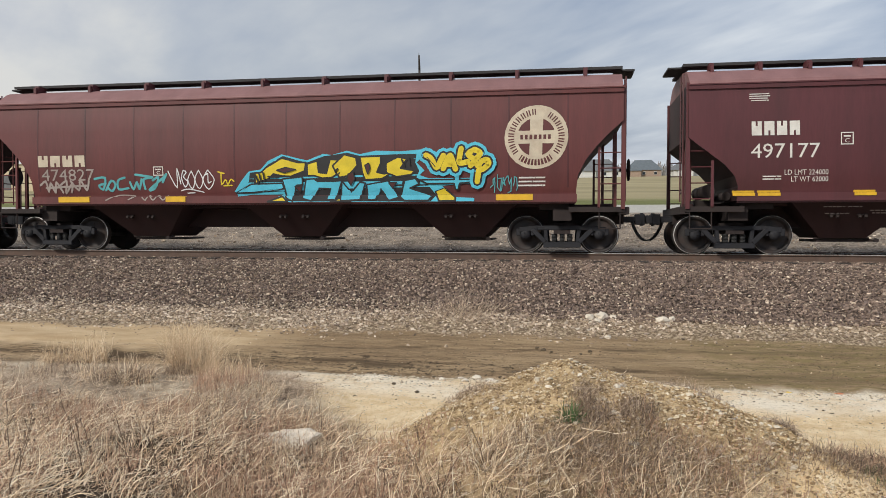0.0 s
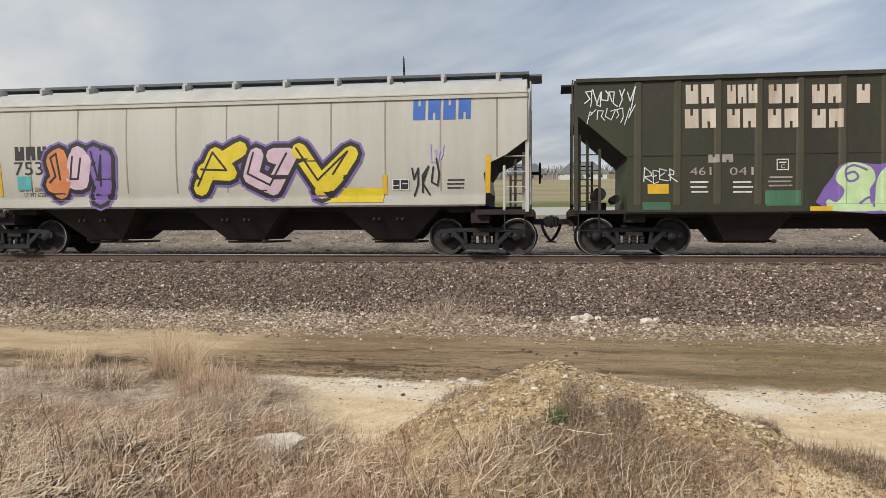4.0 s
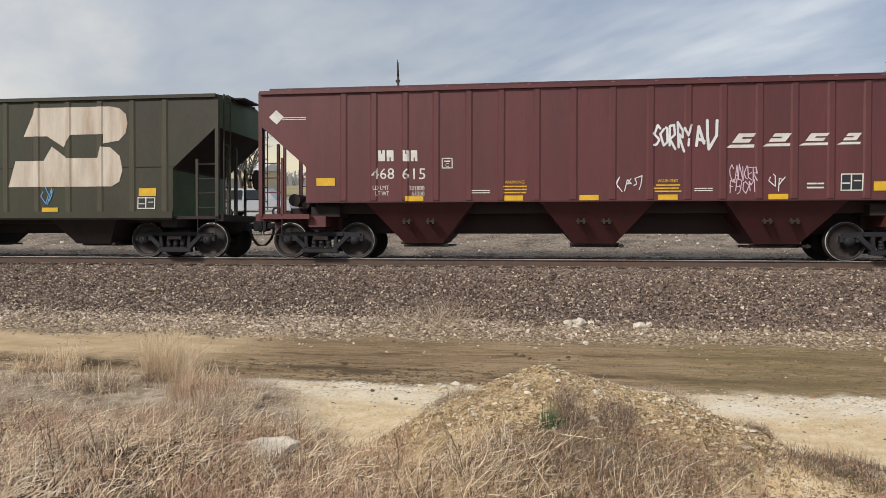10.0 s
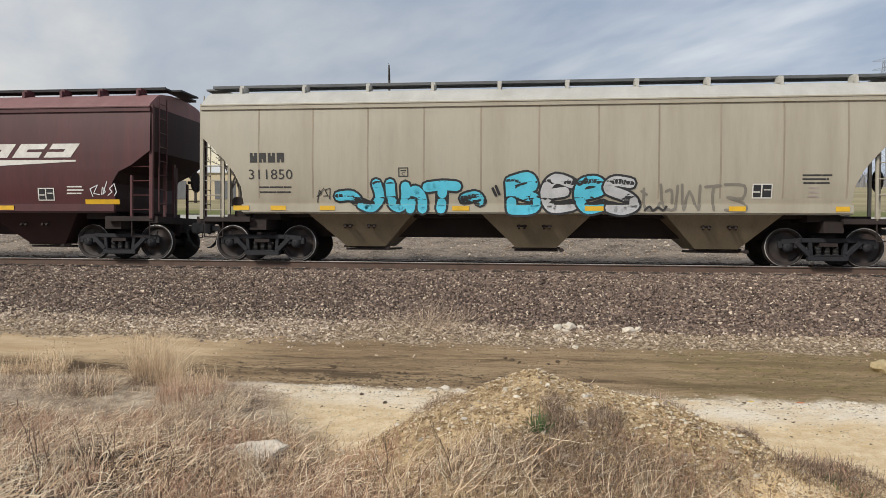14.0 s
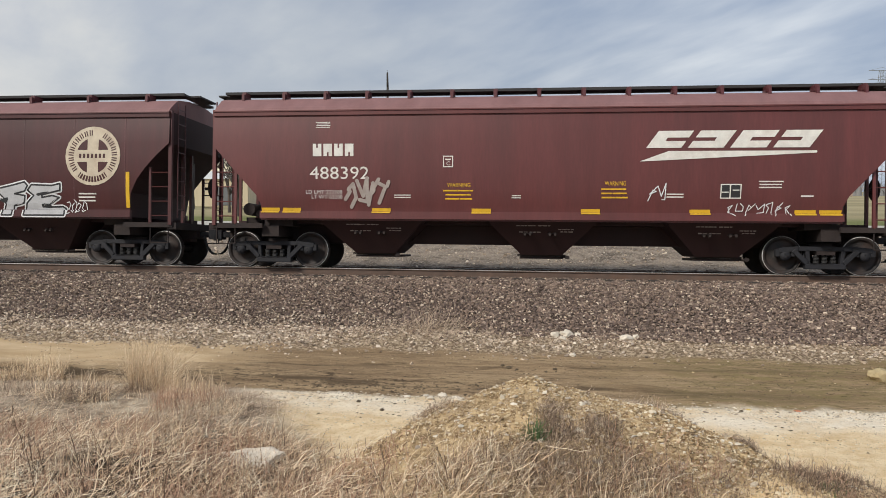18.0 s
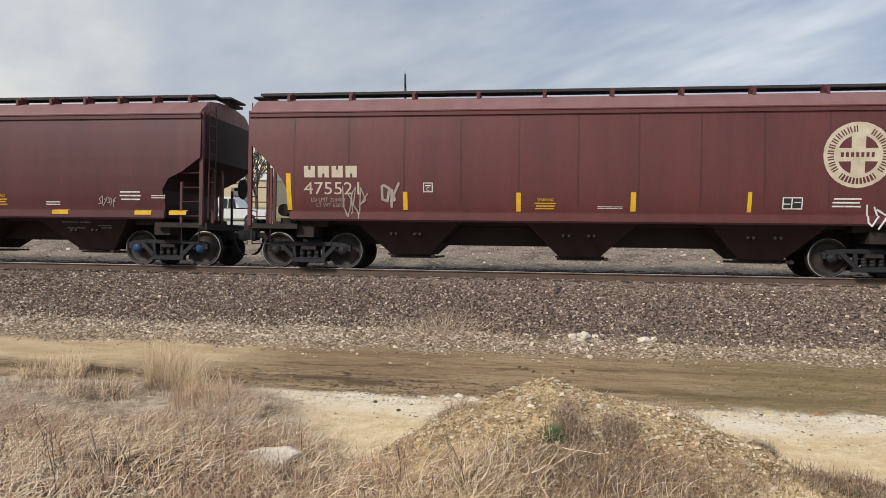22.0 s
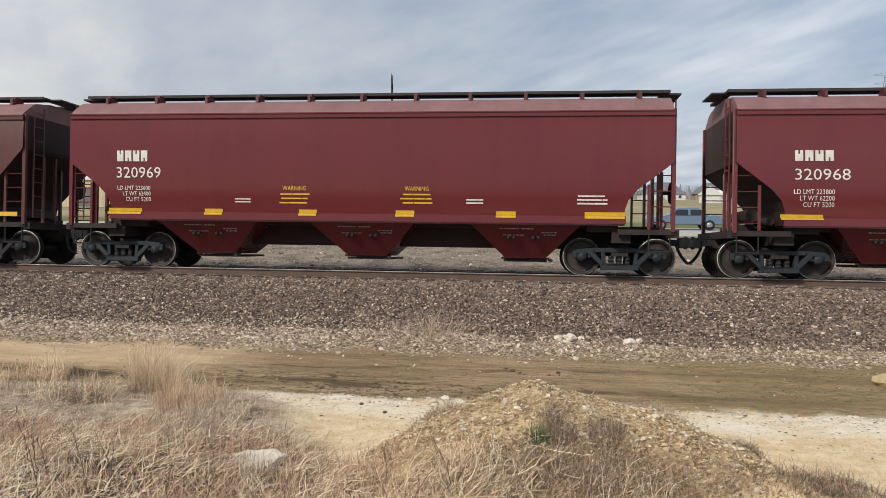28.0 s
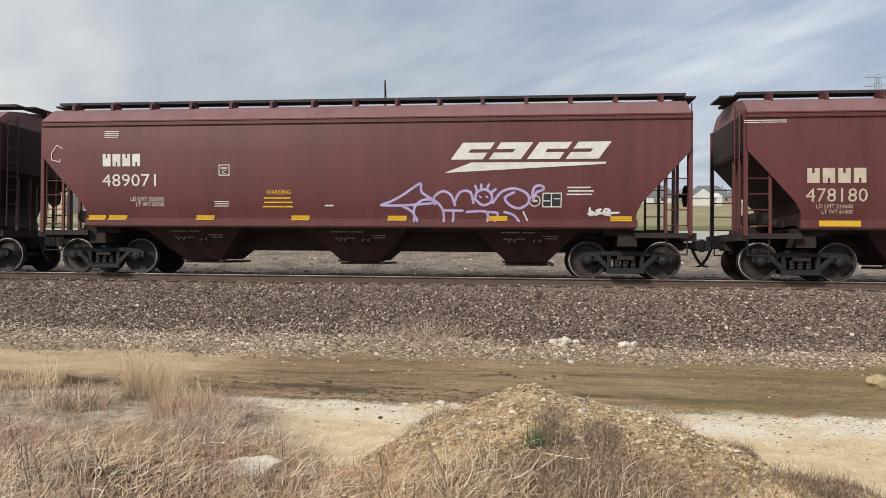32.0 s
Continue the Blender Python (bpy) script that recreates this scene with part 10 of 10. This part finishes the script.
bare_tree(-27, 46, 9.5, 5)
bare_tree(-33, 58, 9, 6)
bare_tree(-43, 70, 10, 7)
bare_tree(-66, 78, 10, 8)


def far_woods():
    """A belt of bare woods along the skyline: upright twiggy clumps."""
    rng = np.random.default_rng(77)
    n = 4500
    x = rng.uniform(-560, 620, n)
    y = rng.uniform(430, 560, n)
    top = 5 + 6 * fractal(x * 0.012, y * 0.01, 21) + 2.5 * rng.random(n)
    v, f = blades(x, y, top, rng.uniform(0.0, 0.35, n), rng.uniform(0.8, 2.2, n), 78, 0.5)
    tagged(new("far_woods", sheet_mesh("far_woods", v, f, M["woods"])), "belt of bare grey-brown woods on the skyline", "woods", kind="stuff")


# bark tone lightened: haze over the distance is put into this colour
M["woods"] = mat("hazy_bare_woods", (0.27, 0.26, 0.26), 1.0, 0.2, 0.2, 2)
far_woods()


# ---- traffic on the road beyond ----
M["glass_dark"] = mat("tinted_car_glass", (0.02, 0.024, 0.028), 0.08, 0.03, 2, 20)
M["tyre"] = mat("black_tyre", (0.02, 0.02, 0.02), 0.85, 0.1, 10, 50)
M["hubcap"] = mat("alloy_rim", (0.45, 0.45, 0.46), 0.35, 0.08, 10, 50, metal=0.8)
M["redlamp"] = mat("red_tail_lamp", (0.35, 0.01, 0.01), 0.3, 0.05, 10, 50)
M["clearlamp"] = mat("clear_headlamp", (0.6, 0.6, 0.6), 0.15, 0.05, 10, 50)
TRAFFIC = []


def vehicle(kind, colour, label, t_at, x_at, y, speed):
    """A road vehicle whose middle is at x_at at t_at seconds; it drives along x."""
    M["car_" + kind + label[:6]] = mat("car_paint_" + label.split()[0], colour, 0.25, 0.03, 1, 20)
    body = M["car_" + kind + label[:6]]
    z = 0.08
    v = thing(kind, label, "car", "traffic on the road")
    L2 = {"pickup_truck": 2.85, "sedan": 2.35, "van": 2.5}[kind]
    side = {
        "pickup_truck": ([(-1, 0.45), (1, 0.45), (1, 0.98), (0.42, 1.08), (-1, 1.06)], [(-0.14, 1.05), (0.40, 1.05), (0.24, 1.80), (-0.10, 1.82)]),
        "sedan": ([(-1, 0.35), (1, 0.35), (1, 0.72), (0.5, 0.92), (-0.75, 0.95), (-1, 0.88)], [(-0.62, 0.92), (0.46, 0.90), (0.18, 1.42), (-0.34, 1.43)]),
        "van": ([(-1, 0.38), (1, 0.38), (1, 0.82), (0.62, 1.05), (-1, 1.05)], [(-0.98, 1.03), (0.60, 1.03), (0.34, 1.74), (-0.92, 1.78)]),
    }[kind]

    def slab_of(pts, w0, w1):
        bm = bmesh.new()
        zs = [p[1] for p in pts]
        rings = []
        for s in (-1, 1):
            rings.append([(px * L2, s * (w0 + (w1 - w0) * (pz - min(zs)) / (max(zs) - min(zs))), pz) for px, pz in pts])
        loft(bm, rings)
        bmesh.ops.recalc_face_normals(bm, faces=bm.faces[:])
        bmesh.ops.bevel(bm, geom=bm.edges[:], offset=0.05, segments=2, affect="EDGES")
        return bm
    part("body", slab_of(side[0], 0.92, 0.90), body, v)
    cab = part("cab", slab_of(side[1], 0.84, 0.68), body, v)
    xs = [p[0] for p in side[1]]
    zs = [p[1] for p in side[1]]
    for s in (-1, 1):
        for a, b in ((0.14, 0.46), (0.52, 0.84)):
            bm = bmesh.new()
            xa, xb = (min(xs) + (max(xs) - min(xs)) * a) * L2, (min(xs) + (max(xs) - min(xs)) * b) * L2
            z0, z1 = min(zs) + 0.08, max(zs) - 0.12
            q = [(xa, 0.85, z0), (xb, 0.85, z0), (xb - 0.12 * (b > 0.6), 0.755, z1), (xa + 0.06 * (a < 0.3), 0.755, z1)]
            loft(bm, [[(x, s * w, zz) for x, w, zz in q], [(x, s * (w + 0.012), zz) for x, w, zz in q]])
            part("window", bm, M["glass_dark"], cab)
    for e, nm, mt in ((1, "headlight", "clearlamp"), (-1, "tail_light", "redlamp")):
        for s in (-1, 1):
            bm = bmesh.new()
            xe = e * L2
            box(bm, xe - 0.10, xe + 0.02, s * 0.72 - 0.14, s * 0.72 + 0.14, 0.62, 0.80)
            part(nm, bm, M[mt], v)
    wheels = []
    r = 0.38 if kind == "pickup_truck" else 0.33
    for e in (-0.62, 0.64):
        for s in (-1, 1):
            bm = bmesh.new()
            lathe(bm, [(0.0, -0.10, 0), (r * 0.62, -0.10, 0), (r * 0.7, -0.12, 0), (r * 0.96, -0.11, 0), (r, -0.08, 0), (r, 0.08, 0), (r * 0.9, 0.11, 0), (0.0, 0.11, 0)], 20)
            w = part("wheel", bm, M["tyre"], v, m=pose(e * L2, s * 0.84, r))
            bm = bmesh.new()
            lathe(bm, [(0.0, -0.13, 0), (r * 0.3, -0.13, 0), (r * 0.58, -0.115, 0), (r * 0.58, -0.09, 0), (0.0, -0.09, 0)], 12)
            part("rim", bm, M["hubcap"], w, m=pose(0, 0, 0, 0, 0, 0 if s < 0 else 180))
            wheels.append((w, e * L2, s * 0.84, r))
    TRAFFIC.append((v, t_at, x_at, y, speed, z, wheels))


vehicle("pickup_truck", (0.66, 0.66, 0.65), "white pickup truck driving on the road", 24.0, 6.3, 24.0, 13.0)
vehicle("sedan", (0.30, 0.31, 0.33), "grey sedan driving on the road", 21.0, -8.2, 24.0, 13.0)
vehicle("van", (0.42, 0.43, 0.45), "silver van driving on the road", 10.0, -17.4, 24.0, 12.0)
vehicle("sedan", (0.42, 0.03, 0.05), "red sedan driving on the road", 11.0, -30.0, 24.0, 12.0)
vehicle("sedan", (0.14, 0.20, 0.27), "blue-grey sedan driving on the road", 28.0, 9.6, 29.5, -13.0)


# ---- the train rolls by ----
def travelled(t):
    return 12.945 * t + 0.531 * (t - 16) ** 2 / 100 - 0.1873 * (t - 16) ** 3 / 1000


def motions():
    times = [2.0 * k for k in range(17)]
    for d in CARS:
        walk(d["car"], [(t, canted(d["u"] + travelled(t))) for t in times])
        # wheels turn while their car is anywhere near; they keep still far off
        seen = [k / 30 for k in range(961) if -26 < d["u"] + travelled(k / 30) < 22]
        if not seen:
            continue
        for w, x in d["wheels"]:
            steps = sorted({0.0, 32.0} | set(seen))
            base = travelled(seen[0])
            rows = []
            for t in steps:
                s = travelled(min(max(t, seen[0]), seen[-1])) - base
                rows.append((t, pose(x, 0, 0.459, 0, math.degrees(s / 0.459) % 360, 0)))
            walk(w, rows)
    for v, t_at, x_at, y, speed, z, wheels in TRAFFIC:
        face = 0 if speed > 0 else 180
        walk(v, [(t, pose(x_at + speed * (t - t_at), y, z, 0, 0, face)) for t in (0.0, 8.0, 16.0, 24.0, 32.0)])
        for w, x, dy, r in wheels:
            steps = sorted({0.0, 32.0} | {k / 30 for k in range(961) if abs(k / 30 - t_at) < 1.5})
            walk(w, [(t, pose(x, dy, r, 0, math.degrees(abs(speed) * (min(max(t, t_at - 1.5), t_at + 1.5) - t_at) / r) % 360, 0)) for t in steps])


motions()
